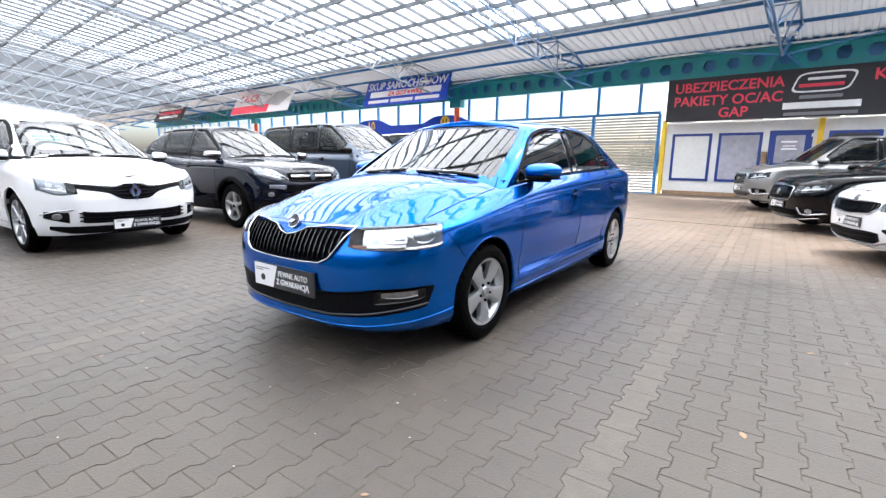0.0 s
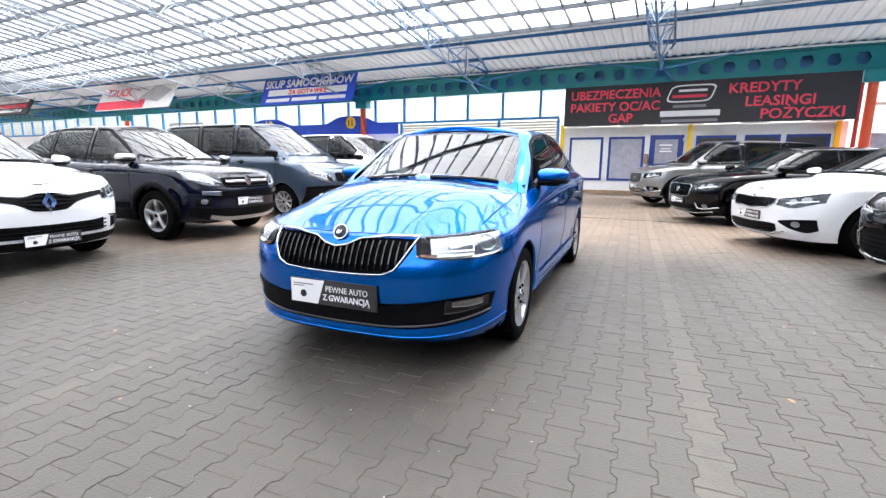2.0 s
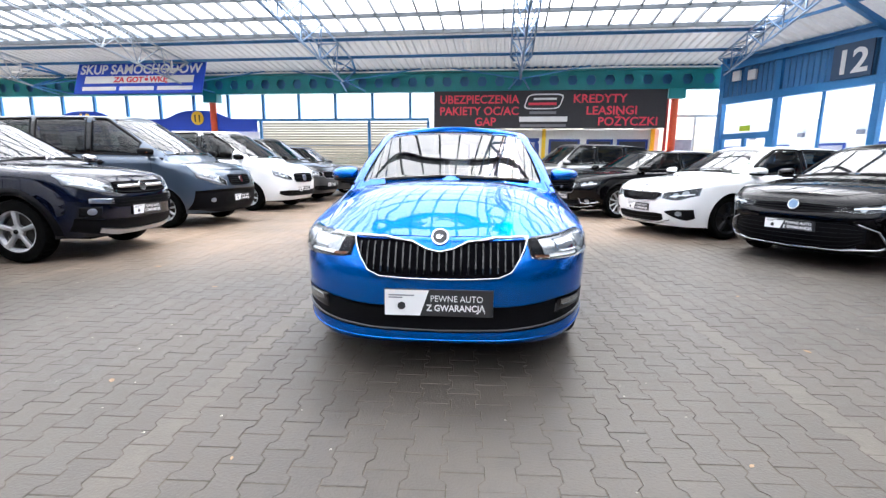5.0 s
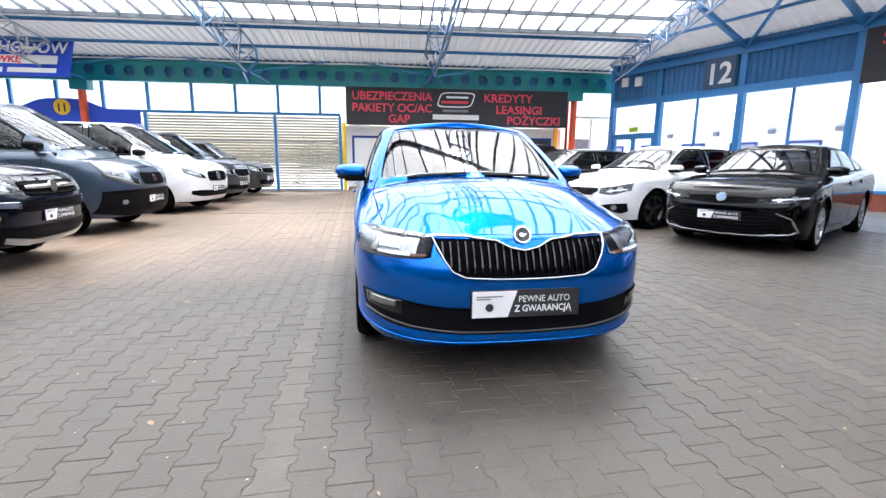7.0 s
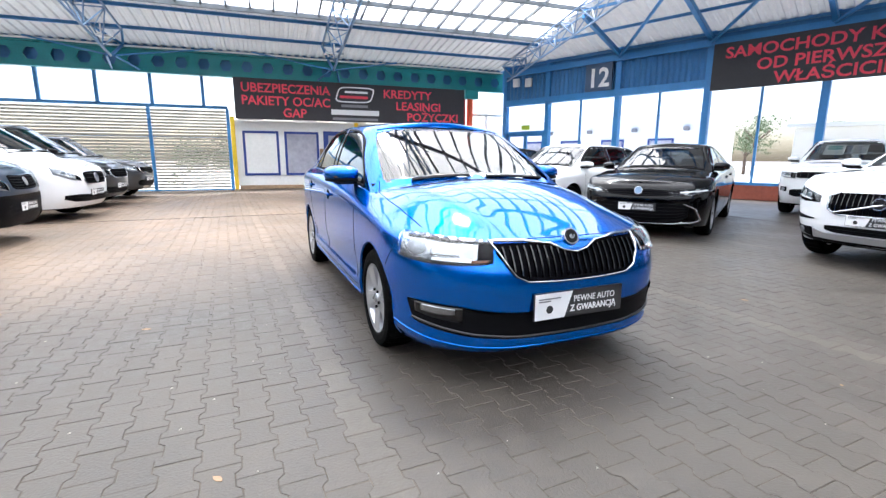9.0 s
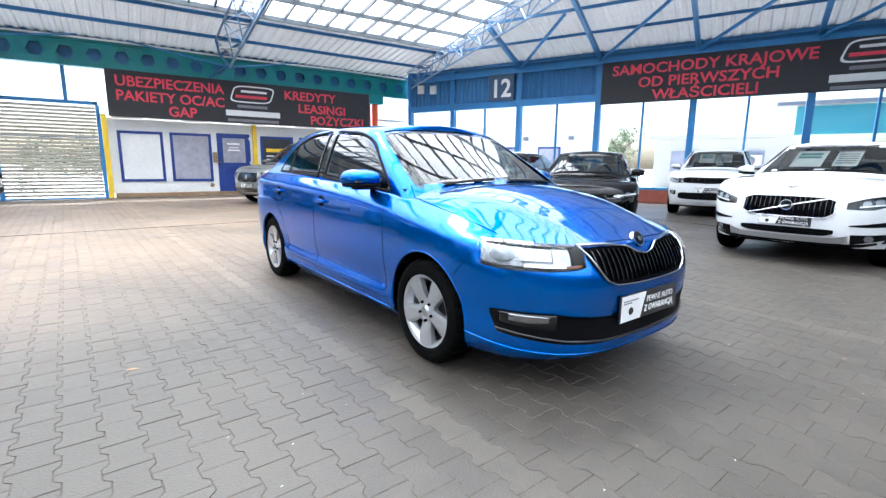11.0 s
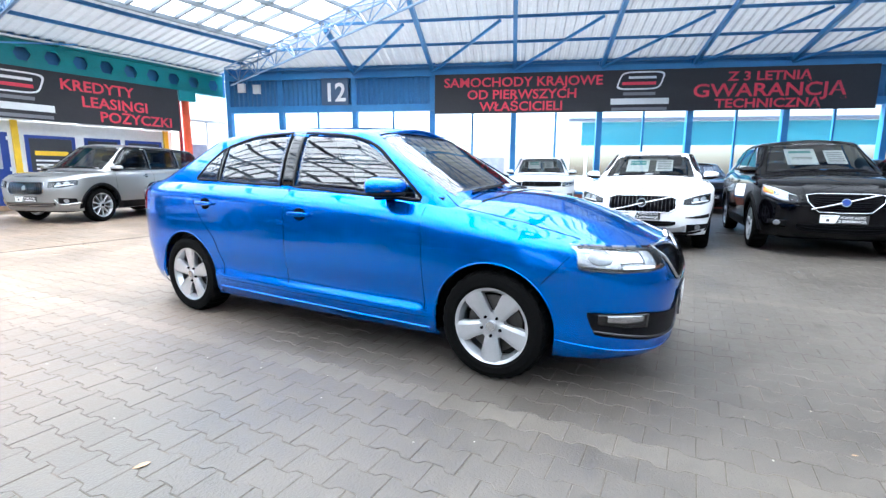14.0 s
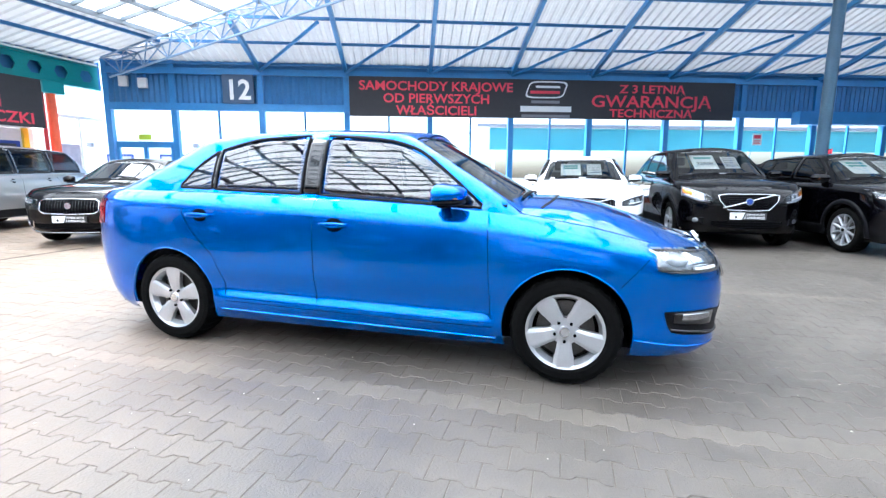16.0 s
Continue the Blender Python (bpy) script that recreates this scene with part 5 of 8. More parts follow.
def patch(tree, view, lo, hi, sg, off=0.004, thick=0.006, nu=18, nv=6, straight=False, fair=False):
    """A thin shell on the body between two curves, seen along one direction."""
    make = (lambda p: (lambda v: np.interp(v, [a for a, b in p], [b for a, b in p]))) if straight else spline
    fl, fh = make(lo), make(hi)
    u0, u1 = max(lo[0][0], hi[0][0]), min(lo[-1][0], hi[-1][0])
    vs, fs, inner = [], [], []
    for i in range(nu + 1):
        u = u0 + (u1 - u0) * i / nu
        a, b = float(fl(u)), float(fh(u))
        for j in range(nv + 1):
            p, n = touch(tree, view, u, a + (b - a) * j / nv, sg, off)
            vs.append(p)
            inner.append(p - n * thick)
    if fair:
        fair_pane(vs, inner)
    k = len(vs)
    w = nv + 1
    for i in range(nu):
        for j in range(nv):
            fs.append((i * w + j, (i + 1) * w + j, (i + 1) * w + j + 1, i * w + j + 1))
    mid = (nu // 2) * w + nv // 2
    if (vs[mid + w] - vs[mid]).cross(vs[mid + 1] - vs[mid]).dot(vs[mid] - inner[mid]) < 0:
        fs = [tuple(reversed(f)) for f in fs]
    rim = [(i * w, (i + 1) * w) for i in range(nu)] + [(nu * w + j, nu * w + j + 1) for j in range(nv)] + [((i + 1) * w + nv, i * w + nv) for i in range(nu)] + [(j + 1, j) for j in range(nv)]
    for a, b in rim:
        fs.append((a, b, b + k, a + k))
    return vs + inner, fs


def strip(tree, view, pts, width, sg, off=0.003, thick=0.006, step=0.04, closed=False):
    """A ribbon along a line on the body."""
    pts = [Vector(p) for p in pts]
    if closed:
        pts = pts + [pts[0]]
    line = []
    for a, b in zip(pts, pts[1:]):
        n = max(1, int((b - a).length * (0.016 if view == "wrap" else 1) / step))
        line += [a + (b - a) * i / n for i in range(n)]
    line.append(pts[-1])
    vs, fs = [], []
    for i, p in enumerate(line):
        a, b = line[max(0, i - 1)], line[min(len(line) - 1, i + 1)]
        if closed and i in (0, len(line) - 1):
            a, b = line[-2], line[1]
        t = (b - a).normalized() if (b - a).length > 1e-9 else Vector((1, 0))
        nrm = Vector((-t.y, t.x)) * width / 2
        if view == "wrap":
            nrm = Vector((0, width / 2))
        row = []
        for q in (p + nrm, p - nrm):
            h, n = touch(tree, view, q.x, q.y, sg, off)
            row += [h, h - n * thick]
        vs += [row[1], row[0], row[2], row[3]]
        if i:
            o = 4 * i
            for j in range(3):
                fs.append((o - 4 + j, o - 3 + j, o + 1 + j, o + j))
    return vs, fs


def outline(lo, hi, n=14, straight=False):
    make = (lambda p: (lambda v: np.interp(v, [a for a, b in p], [b for a, b in p]))) if straight else spline
    fl, fh = make(lo), make(hi)
    u0, u1 = max(lo[0][0], hi[0][0]), min(lo[-1][0], hi[-1][0])
    us = [u0 + (u1 - u0) * i / n for i in range(n + 1)]
    return [(u, float(fl(u))) for u in us] + [(u, float(fh(u))) for u in reversed(us)]


def add_wheel(car, s, y, sg, ns, material):
    """Rim with spokes, tyre with shoulder and tread, disc and hub, standing at one corner."""
    r, w, rim_r = s["wheel_r"], s.get("tyre_w", 0.19), s["rim_r"]
    xo = (s["hw"] - s.get("wheel_in", 0.03)) * sg
    vs, fs = lathe([(rim_r - 0.005, -0.16), (rim_r - 0.02, -0.1), (rim_r - 0.03, -0.05), (rim_r - 0.012, -0.012), (rim_r + 0.006, -0.004), (rim_r + 0.008, -0.012)], 44)
    spoke_v, spoke_f = [], []
    wd0, wd1 = s.get("spoke_w", (0.052, 0.075))
    for rr, ww, dx in ((0.045, wd0, -0.022), (0.11, (wd0 + wd1) / 2, -0.014), (rim_r - 0.06, wd1, -0.012), (rim_r - 0.006, wd1 * 1.12, -0.01)):
        for e, dd in ((-0.5, -0.035), (-0.5, -0.004), (-0.3, 0.002), (0.3, 0.002), (0.5, -0.004), (0.5, -0.035)):
            spoke_v.append((dx + dd, rr, ww * e))
    for g in range(3):
        for j in range(5):
            o = g * 6 + j
            spoke_f.append((o, o + 1, o + 7, o + 6))
    b = len(vs)
    hv, hf = lathe([(0.001, -0.012), (0.03, -0.012), (0.034, -0.018), (0.075, -0.022), (0.08, -0.05)], 24)
    vs += hv
    fs += [tuple(i + b for i in f) for f in hf]
    wheel = mesh_ob("wheel", vs, fs, material, car)
    first = None
    for i in range(ns):
        if first is None:
            spoke = first = mesh_ob("spoke", spoke_v, spoke_f, material, wheel)
        else:
            spoke = new("spoke", first.data)
            spoke.parent = wheel
        spoke.matrix_basis = pose(0, 0, 0, 360 * i / ns + 90 + s.get("spoke_turn", 0) * (y < 1), 0, 0)
    tv, tf = lathe([(rim_r, -w + 0.012), (rim_r + 0.03, -w), (r - 0.035, -w - 0.004), (r - 0.008, -w + 0.02), (r, -w + 0.05), (r, -w / 2), (r, -0.045), (r - 0.006, -0.022), (r - 0.02, -0.004), (r - 0.045, 0.004), (rim_r + 0.02, 0.004), (rim_r + 0.004, -0.004)], 64)
    # tread blocks break up the shoulder
    k = 12
    for i in range(64):
        if i % 2:
            for j in (4, 5, 6, 7):
                x, yy, zz = tv[i * k + j]
                tv[i * k + j] = (x, yy * (1 - 0.007 / r), zz * (1 - 0.007 / r))
    mesh_ob("tyre", tv, tf, M["rubber"], wheel)
    dv, df = lathe([(0.05, -0.075), (rim_r - 0.05, -0.075), (rim_r - 0.05, -0.09), (0.05, -0.09)], 28)
    mesh_ob("brake_disc", dv, df, M["steel"], wheel)
    if s.get("bolts"):
        for i in range(5):
            a = 2 * math.pi * (i + 0.5) / 5 + math.pi / 2
            bm = bmesh.new()
            tube(bm, (-0.03, 0.056 * math.cos(a), 0.056 * math.sin(a)), (-0.008, 0.056 * math.cos(a), 0.056 * math.sin(a)), 0.009, 6)
            part("wheel_bolt", bm, M["seam"], wheel)
    bm = bmesh.new()
    tube(bm, (-0.012, 0, 0), (-0.004, 0, 0), 0.026, 16)
    part("hub_cap", bm, M[s.get("cap_mat", "gloss_black")], wheel)
    wheel.matrix_basis = pose(xo, y, r, 0, 0, 0) if sg > 0 else pose(xo, y, r, 0, 0, 180)
    return wheel


def soft_block(name, size, at, material, parent, bevel=0.04, tilt=0.0, label=""):
    bm = bmesh.new()
    x, y, z = size
    box(bm, -x / 2, -y / 2, 0, x / 2, y / 2, z, bevel=bevel)
    ob = part(name, bm, material, parent, label, smooth=True)
    ob.matrix_basis = pose(*at, tilt, 0, 0)
    return ob


def sheet_strip(tree, car, name, view, pts, width, material, sides=(1, -1), off=0.003, thick=0.006, closed=False, label="", step=0.04):
    for sg in sides:
        v, f = strip(tree, view, pts, width, sg, off, thick, step, closed)
        mesh_ob(name, v, f, material, car, True, label)


def sheet_patch(tree, car, name, view, lo, hi, material, sides=(1, -1), off=0.004, thick=0.008, nu=18, nv=6, label="", straight=False, parent=None, fair=False):
    made = []
    for sg in sides:
        v, f = patch(tree, view, lo, hi, sg, off, thick, nu, nv, straight, fair)
        made.append(mesh_ob(name, v, f, material, parent or car, True, label))
    return made


def circle(cx, cz, r):
    """Lower and upper half of a round lamp."""
    f = [math.pi * k / 8 for k in range(9)]
    return [(cx - r * math.cos(a), cz - r * math.sin(a)) for a in f], [(cx - r * math.cos(a), cz + r * math.sin(a)) for a in f]


def number_plate(car, s, tree, z, y=None, tilt=0.0, w=0.52, x=0.0):
    """Dealer's plate: a white wedge with small bars, then two lines of white letters on black."""
    if y is None:
        y = min(touch(tree, "front", dx, z + dz, 1, 0)[0].y for dx in (-w / 2, 0, w / 2) for dz in (-0.055, 0.055)) - 0.006
    h = 0.057 if w < 0.53 else 0.07
    plate = part("dealer_plate", boxes((-w / 2, -0.004, -h, w / 2, 0.006, h), bevel=0.003), M["plate_black"], car, "black and white dealer plate")
    plate.matrix_basis = pose(x, y, z, tilt, 0, 0)
    e = 0.0065
    a, b, c = -w / 2 + 0.004, -w / 2 + 0.215 * w / 0.52, -w / 2 + 0.172 * w / 0.52
    mesh_ob("white_field", [(a, -e, -h + 0.004), (c, -e, -h + 0.004), (b, -e, h - 0.004), (a, -e, h - 0.004)], [(0, 1, 2, 3)], M["plate_white"], plate)
    for zz, ww in ((0.036, 0.15), (0.024, 0.09)):
        part("small_print_bar", boxes((a + 0.02, -e - 0.003, zz, a + ww, -e - 0.001, zz + 0.006)), M["grey_print"], plate)
    bm = bmesh.new()
    tube(bm, (a + 0.085, -e - 0.001, -0.016), (a + 0.085, -e - 0.003, -0.016), 0.021, 7)
    part("emblem_shape", bm, M["print"], plate)
    up = Matrix.Rotation(radians(90), 4, "X")
    lettering("PEWNE AUTO", 0.046, M["plate_white"], plate, Matrix.Translation((b + 0.006, -e - 0.001, 0.008)) @ up, depth=0.002, sx=0.9)
    lettering("Z GWARANCJĄ", 0.046, M["plate_white"], plate, Matrix.Translation((b + 0.006 - 0.018, -e - 0.001, -0.04)) @ up, depth=0.002, sx=0.9, bold=0.001)
    return plate


def build_car(name, s, colour, label, category, front, heading, group):
    """One car: front = plan place of its nose, heading = direction that the nose points to."""
    yf0 = min(p[1] for p in s["nose"])
    h = Vector(heading).normalized()
    rz = math.degrees(math.atan2(h.x, -h.y))
    o = Vector(front) - h * abs(yf0)
    car = thing(name, label, category, None, group)
    V, F = car_shell(s)
    full = BVHTree.FromPolygons([tuple(v) for v in V], F)
    V, F = cut_arches(V, F, s)
    # openings behind the panes
    panes = [(view, lo, hi, spline(lo), spline(hi)) for view, lo, hi, m in s["panes"]]
    keep = []
    zcut = min(p[1] for p in s["edge"]) + 0.05
    for f in F:
        c = [sum(V[i][a] for i in f) / len(f) for a in range(3)]
        gone = False
        if c[2] > zcut:
            for view, lo, hi, fl, fh in panes:
                u, v = (c[1], c[2]) if view == "side" else (abs(c[0]), c[2])
                if view == "side" and abs(c[0]) < s["g_half"][1] * 0.8:
                    continue
                if view == "front" and c[1] > s["roof"][0] + 0.25 or view == "rear" and c[1] < s["roof"][1] - 0.25:
                    continue
                if max(lo[0][0], hi[0][0]) + (0.03 if view == "side" else -1) < u < min(lo[-1][0], hi[-1][0]) - 0.03 and float(fl(u)) + 0.018 < v < float(fh(u)) - 0.015:
                    gone = True
                    break
        if not gone:
            keep.append(f)
    used = sorted({i for f in keep for i in f})
    idx = {i: k for k, i in enumerate(used)}
    body = mesh_ob("body", [V[i] for i in used], [tuple(idx[i] for i in f) for f in keep], colour, car, True)
    bm = bmesh.new()
    bm.from_mesh(body.data)
    bmesh.ops.remove_doubles(bm, verts=bm.verts, dist=0.0008)
    bmesh.ops.recalc_face_normals(bm, faces=bm.faces)
    bm.to_mesh(body.data)
    bm.free()
    body.data.shade_smooth()
    T = full
    names = {"front": "windscreen", "rear": "rear_window", "side": "side_window"}
    for view, lo, hi, material in s["panes"]:
        both = (1, -1) if view == "side" else (1,)
        full_lo, full_hi = (lo, hi) if view == "side" else ([(-u, v) for u, v in reversed(lo) if u > 0] + lo, [(-u, v) for u, v in reversed(hi) if u > 0] + hi)
        sheet_patch(T, car, names[view], view, full_lo, full_hi, M[material], both, 0.002, 0.003, 30 if view == "front" else 22, 12 if view == "front" else 8, fair=view == "front")
        for sg in both:
            if view == "side":
                lines = [(outline(full_lo, full_hi, 16), s.get("frit", 0.024), True)]
            else:
                fl, fh, u1 = spline(full_lo), spline(full_hi), full_hi[-1][0]
                lines = [([(u, float(fl(u))) for u in np.linspace(-u1, u1, 17)], 0.014, False), ([(u, float(fh(u))) for u in np.linspace(-full_hi[-2][0], full_hi[-2][0], 13)], 0.006, False)]
            for pts, wide, closed in lines[1:] if view == "front" and s.get("flank") else lines:
                v, f = strip(T, view, pts, wide, sg, 0.0045, 0.008, 0.05, closed)
                mesh_ob("window_trim", v, f, M[s.get("trim", "plastic")], car, True)
    # black pillars between the side panes
    sides = [(lo, hi) for view, lo, hi, m in s["panes"] if view == "side"]
    for (lo, hi), (lo2, hi2) in zip(sides, sides[1:]):
        sheet_patch(T, car, "door_pillar", "side", [(lo[-1][0], lo[-1][1]), (lo2[0][0], lo2[0][1])], [(hi[-1][0], hi[-1][1]), (hi2[0][0], hi2[0][1])], M["gloss_black"], (1, -1), 0.003, 0.006, 4, 6)
    # underside and wheel wells
    hw, wb, R, wr = s["hw"], s["wb"], s["arch_r"], s["wheel_r"]
    part("underbody", boxes((-hw * 0.66, yf0 + 0.28, s["zb"] - 0.03, hw * 0.66, max(p[1] for p in s["tail"]) - 0.25, s["zb"] + 0.1), (-hw * 0.88, R + 0.06, s["zb"] - 0.01, hw * 0.88, wb - R - 0.06, s["zb"] + 0.08), (-hw * 0.6, yf0 + 0.24, s["zb"] + 0.0, hw * 0.6, -R - 0.05, s["zb"] + 0.09)), M["seam"], car)
    for wy in (0.0, wb):
        for sg in (1, -1):
            vs, fs = [], []
            for i in range(21):
                a = math.pi * (i / 20 * 1.24 - 0.12)
                yy, zz = wy + (R + 0.012) * math.cos(a), max(s["zb"] + 0.03, wr + (R + 0.012) * math.sin(a))
                vs += [(sg * (hw - 0.1), yy, zz), (sg * (hw - 0.3), yy, zz), (sg * (hw - 0.3), wy, wr)]
                if i:
                    k = 3 * i
                    fs += [(k - 3, k, k + 1, k - 2), (k - 2, k + 1, k + 2)]
            mesh_ob("wheel_well", vs, fs, M["seam"], car)
            pts = [(wy + (R + s.get("lip", 0.006)) * math.cos(a), wr + (R + s.get("lip", 0.006)) * math.sin(a)) for a in np.linspace(-0.28 if s["zb"] < 0.24 else -0.2, math.pi + (0.28 if s["zb"] < 0.24 else 0.2), 36)]
            pts = [p for p in pts if p[1] > s["zb"] + 0.03]
            v, f = strip(T, "side", pts, s.get("lip_w", 0.014), sg, s.get("lip_off", 0.002), 0.02, 0.05)
            mesh_ob("arch_lip", v, f, M[s["lip_mat"]] if "lip_mat" in s else colour, car, True)
            add_wheel(car, s, wy, sg, s.get("spokes", 5), M[s.get("rim_mat", "alloy")])
    # cabin
    c0, c1, ze = s["cab"][0], s["cab"][1], float(spline(s["edge"])((s["cab"][0] + s["cab"][1]) / 2))
    gw = s["g_half"][0]
    tub = bmesh.new()
    box(tub, -gw + 0.03, c0 + 0.25, ze - 0.5, gw - 0.03, c1 - 0.1, ze - 0.44)
    box(tub, -gw + 0.03, c0 + 0.2, ze - 0.5, -gw + 0.07, c1 - 0.12, ze - 0.03)
    box(tub, gw - 0.07, c0 + 0.2, ze - 0.5, gw - 0.03, c1 - 0.12, ze - 0.03)
    part("cabin_lining", tub, M["interior"], car)
    soft_block("dashboard", (2 * gw - 0.14, 0.42, 0.2), (0, c0 + 0.5, ze - 0.22), M["interior"], car, 0.05)
    seat_y = s["roof"][0] + 0.35
    for yy in (seat_y, seat_y + 0.85):
        for sx in (0.36, -0.36):
            seat = soft_block("car_seat", (0.48, 0.13, 0.62), (sx, yy + 0.12, ze - 0.42), M["interior"], car, 0.05, -14)
            soft_block("head_rest", (0.26, 0.09, 0.17), (0, 0.0, 0.66), M["interior"], seat, 0.035)
    tv, tf = [], []
    for i in range(24):
        for j in range(6):
            a, b = 2 * math.pi * i / 24, 2 * math.pi * j / 6
            tv.append(((0.18 + 0.014 * math.cos(b)) * math.cos(a), 0.014 * math.sin(b), (0.18 + 0.014 * math.cos(b)) * math.sin(a)))
            tf.append((i * 6 + j, (i + 1) % 24 * 6 + j, (i + 1) % 24 * 6 + (j + 1) % 6, i * 6 + (j + 1) % 6))
    wheel = mesh_ob("steering_wheel", tv, tf, M["plastic"], car, True)
    wheel.matrix_basis = pose(0.36, c0 + 0.82, ze - 0.02, -25, 0, 0)
    # mirrors
    my, mz = s["mirror"]
    for sg in (1, -1):
        p, n = touch(T, "side", my, mz - 0.05, sg, 0)
        tip = lambda c, e: abs(c) ** e * (1 if c > 0 else -1)
        bm = bmesh.new()
        bmesh.ops.create_uvsphere(bm, u_segments=24, v_segments=14, radius=1)
        for v in bm.verts:
            x, y, z = v.co
            wide = 1 - 0.18 * tip(x, 1)
            v.co = (sg * tip(x, 0.7) * 0.108, tip(y, 0.8) * (0.115 if y < 0 else 0.045) * wide + 0.035 * x, tip(z, 0.62) * (0.06 if z > 0 else 0.046) * wide * (1 + 0.2 * y))
        shell = part("mirror_housing", bm, M[s.get("mirror_mat", "")] if "mirror_mat" in s else colour, car, smooth=True)
        shell.matrix_basis = pose(p.x + sg * 0.125, my - 0.02, mz, 0, 0, -8 * sg)
        bm = bmesh.new()
        bmesh.ops.create_uvsphere(bm, u_segments=20, v_segments=10, radius=1)
        for v in bm.verts:
            x, y, z = v.co
            wide = 1 - 0.18 * tip(x, 1)
            v.co = (sg * tip(x, 0.7) * 0.104 - sg * 0.004, tip(y, 0.8) * (0.108 if y < 0 else 0.044) * wide + 0.035 * x, -0.038 + tip(z, 0.6) * 0.019 * wide)
        part("mirror_base", bm, M["plastic"], shell, smooth=True)
        part("mirror_glass", boxes((-0.075, 0.036, -0.036, 0.075, 0.05, 0.044), bevel=0.004), M["chrome"], shell)
        part("mirror_lamp", boxes((0.0, -0.088, -0.022, 0.07, -0.05, -0.012), bevel=0.003) if sg > 0 else boxes((-0.07, -0.088, -0.022, 0.0, -0.05, -0.012), bevel=0.003), M["dim_amber"], shell)
        part("mirror_foot", boxes((-0.17, -0.03, -0.07, 0.04, 0.03, -0.045), bevel=0.012) if sg > 0 else boxes((-0.04, -0.03, -0.07, 0.17, 0.03, -0.045), bevel=0.012), M["plastic"], shell)
    # door gaps and handles
    for line in s.get("seams", ()):
        sheet_strip(T, car, "panel_gap", "side", line, s.get("gap", 0.005), M["seam"], off=0.0012, thick=0.002)
    for line in s.get("top_seams", ()):
        sheet_strip(T, car, "panel_gap", "top", line, 0.004, M["seam"], off=0.0012, thick=0.002)
    for hy, hz in s.get("handles", ()):
        sheet_patch(T, car, "handle_recess", "side", [(hy - 0.058, hz), (hy - 0.04, hz - 0.03), (hy, hz - 0.042), (hy + 0.04, hz - 0.03), (hy + 0.058, hz)], [(hy - 0.058, hz + 0.002), (hy - 0.04, hz + 0.03), (hy, hz + 0.042), (hy + 0.04, hz + 0.03), (hy + 0.058, hz + 0.002)], M["seam"], off=0.0015, thick=0.002, nu=10)
        sheet_patch(T, car, "door_handle", "side", [(hy - 0.09, hz - 0.008), (hy, hz - 0.017), (hy + 0.09, hz - 0.008)], [(hy - 0.09, hz + 0.008), (hy, hz + 0.015), (hy + 0.09, hz + 0.01)], M[s["handle_mat"]] if "handle_mat" in s else colour, off=0.026, thick=0.02, nu=12, nv=4)
    # listed trim: (kind, name, view, a, b or width, material, both sides?, offset)
    for item in s.get("trims", ()):
        kind, nm, view, a, b, mt, sides, off = item[:8]
        mt = colour if mt == "body" else M[mt]
        sd = (1, -1) if sides == 2 else (1,)
        if kind == "patch":
            sheet_patch(T, car, nm, view, a, b, mt, sd, off, 0.01, item[8] if len(item) > 8 else 18, 6)
        else:
            sheet_strip(T, car, nm, view, a, b, mt, sd, off, 0.012, kind == "loop")
    if "grille_bars" in s:
        for lo, hi, n, vert in s["grille_bars"]:
            fl, fh = spline(lo), spline(hi)
            u0, u1 = lo[0][0], lo[-1][0]
            if vert:
                for i in range(n):
                    u = u0 + (u1 - u0) * (i + 0.5) / n
                    a, b = float(fl(u)), float(fh(u))
                    if b - a > 0.03:
                        v, f = patch(T, "front", [(u - 0.004, a + 0.008), (u + 0.004, a + 0.008)], [(u - 0.004, b - 0.008), (u + 0.004, b - 0.008)], 1, 0.016, 0.014, 1, 5)
                        mesh_ob("grille_bar", v, f, M[s.get("bar_mat", "gloss_black")], car)
            else:
                for i in range(n):
                    t = (i + 0.5) / n
                    pts = [(u, float(fl(u)) + t * (float(fh(u)) - float(fl(u)))) for u in np.linspace(u0 + 0.02, u1 - 0.02, 13)]
                    v, f = strip(T, "front", pts, 0.012, 1, 0.014, 0.012, 0.06)
                    mesh_ob("grille_bar", v, f, M[s.get("bar_mat", "plastic")], car)
    # badge: a plain round or bar shape
    if "badge" in s:
        bz, br, mt = s["badge"]
        p, n = touch(T, "front", 0, bz, 1, 0.0)
        bm = bmesh.new()
        tube(bm, (0, 0, 0), (0, -0.02, 0), br, 24)
        if s.get("diamond"):
            bm.clear()
            tube(bm, (0, 0, 0), (0, -0.02, 0), br, 4)
            bmesh.ops.scale(bm, vec=(0.78, 1, 1.25), verts=bm.verts)
        bd = part("badge", bm, M["chrome"], car)
        bd.matrix_basis = pose(0, p.y - 0.004, bz, s.get("badge_tilt", -25), 0, 0)
        bm = bmesh.new()
        if s.get("diamond"):
            tube(bm, (0, -0.018, 0), (0, -0.023, 0), br * 0.4, 4)
            bmesh.ops.scale(bm, vec=(0.7, 1, 1.3), verts=bm.verts)
        else:
            tube(bm, (0, -0.018, 0), (0, -0.023, 0), br * 0.8, 24)
        part("badge_centre", bm, M[mt], bd)
        if s.get("flank"):
            bm = bmesh.new()
            for k in range(3):
                box(bm, -0.004, -0.03, -0.004 - 0.006 * k, 0.017 - 0.005 * k, -0.022, 0.004, bevel=0.002)
            tube(bm, (-0.008, -0.022, -0.004), (-0.008, -0.029, -0.004), 0.012, 16)
            part("badge_relief", bm, M["chrome"], bd)
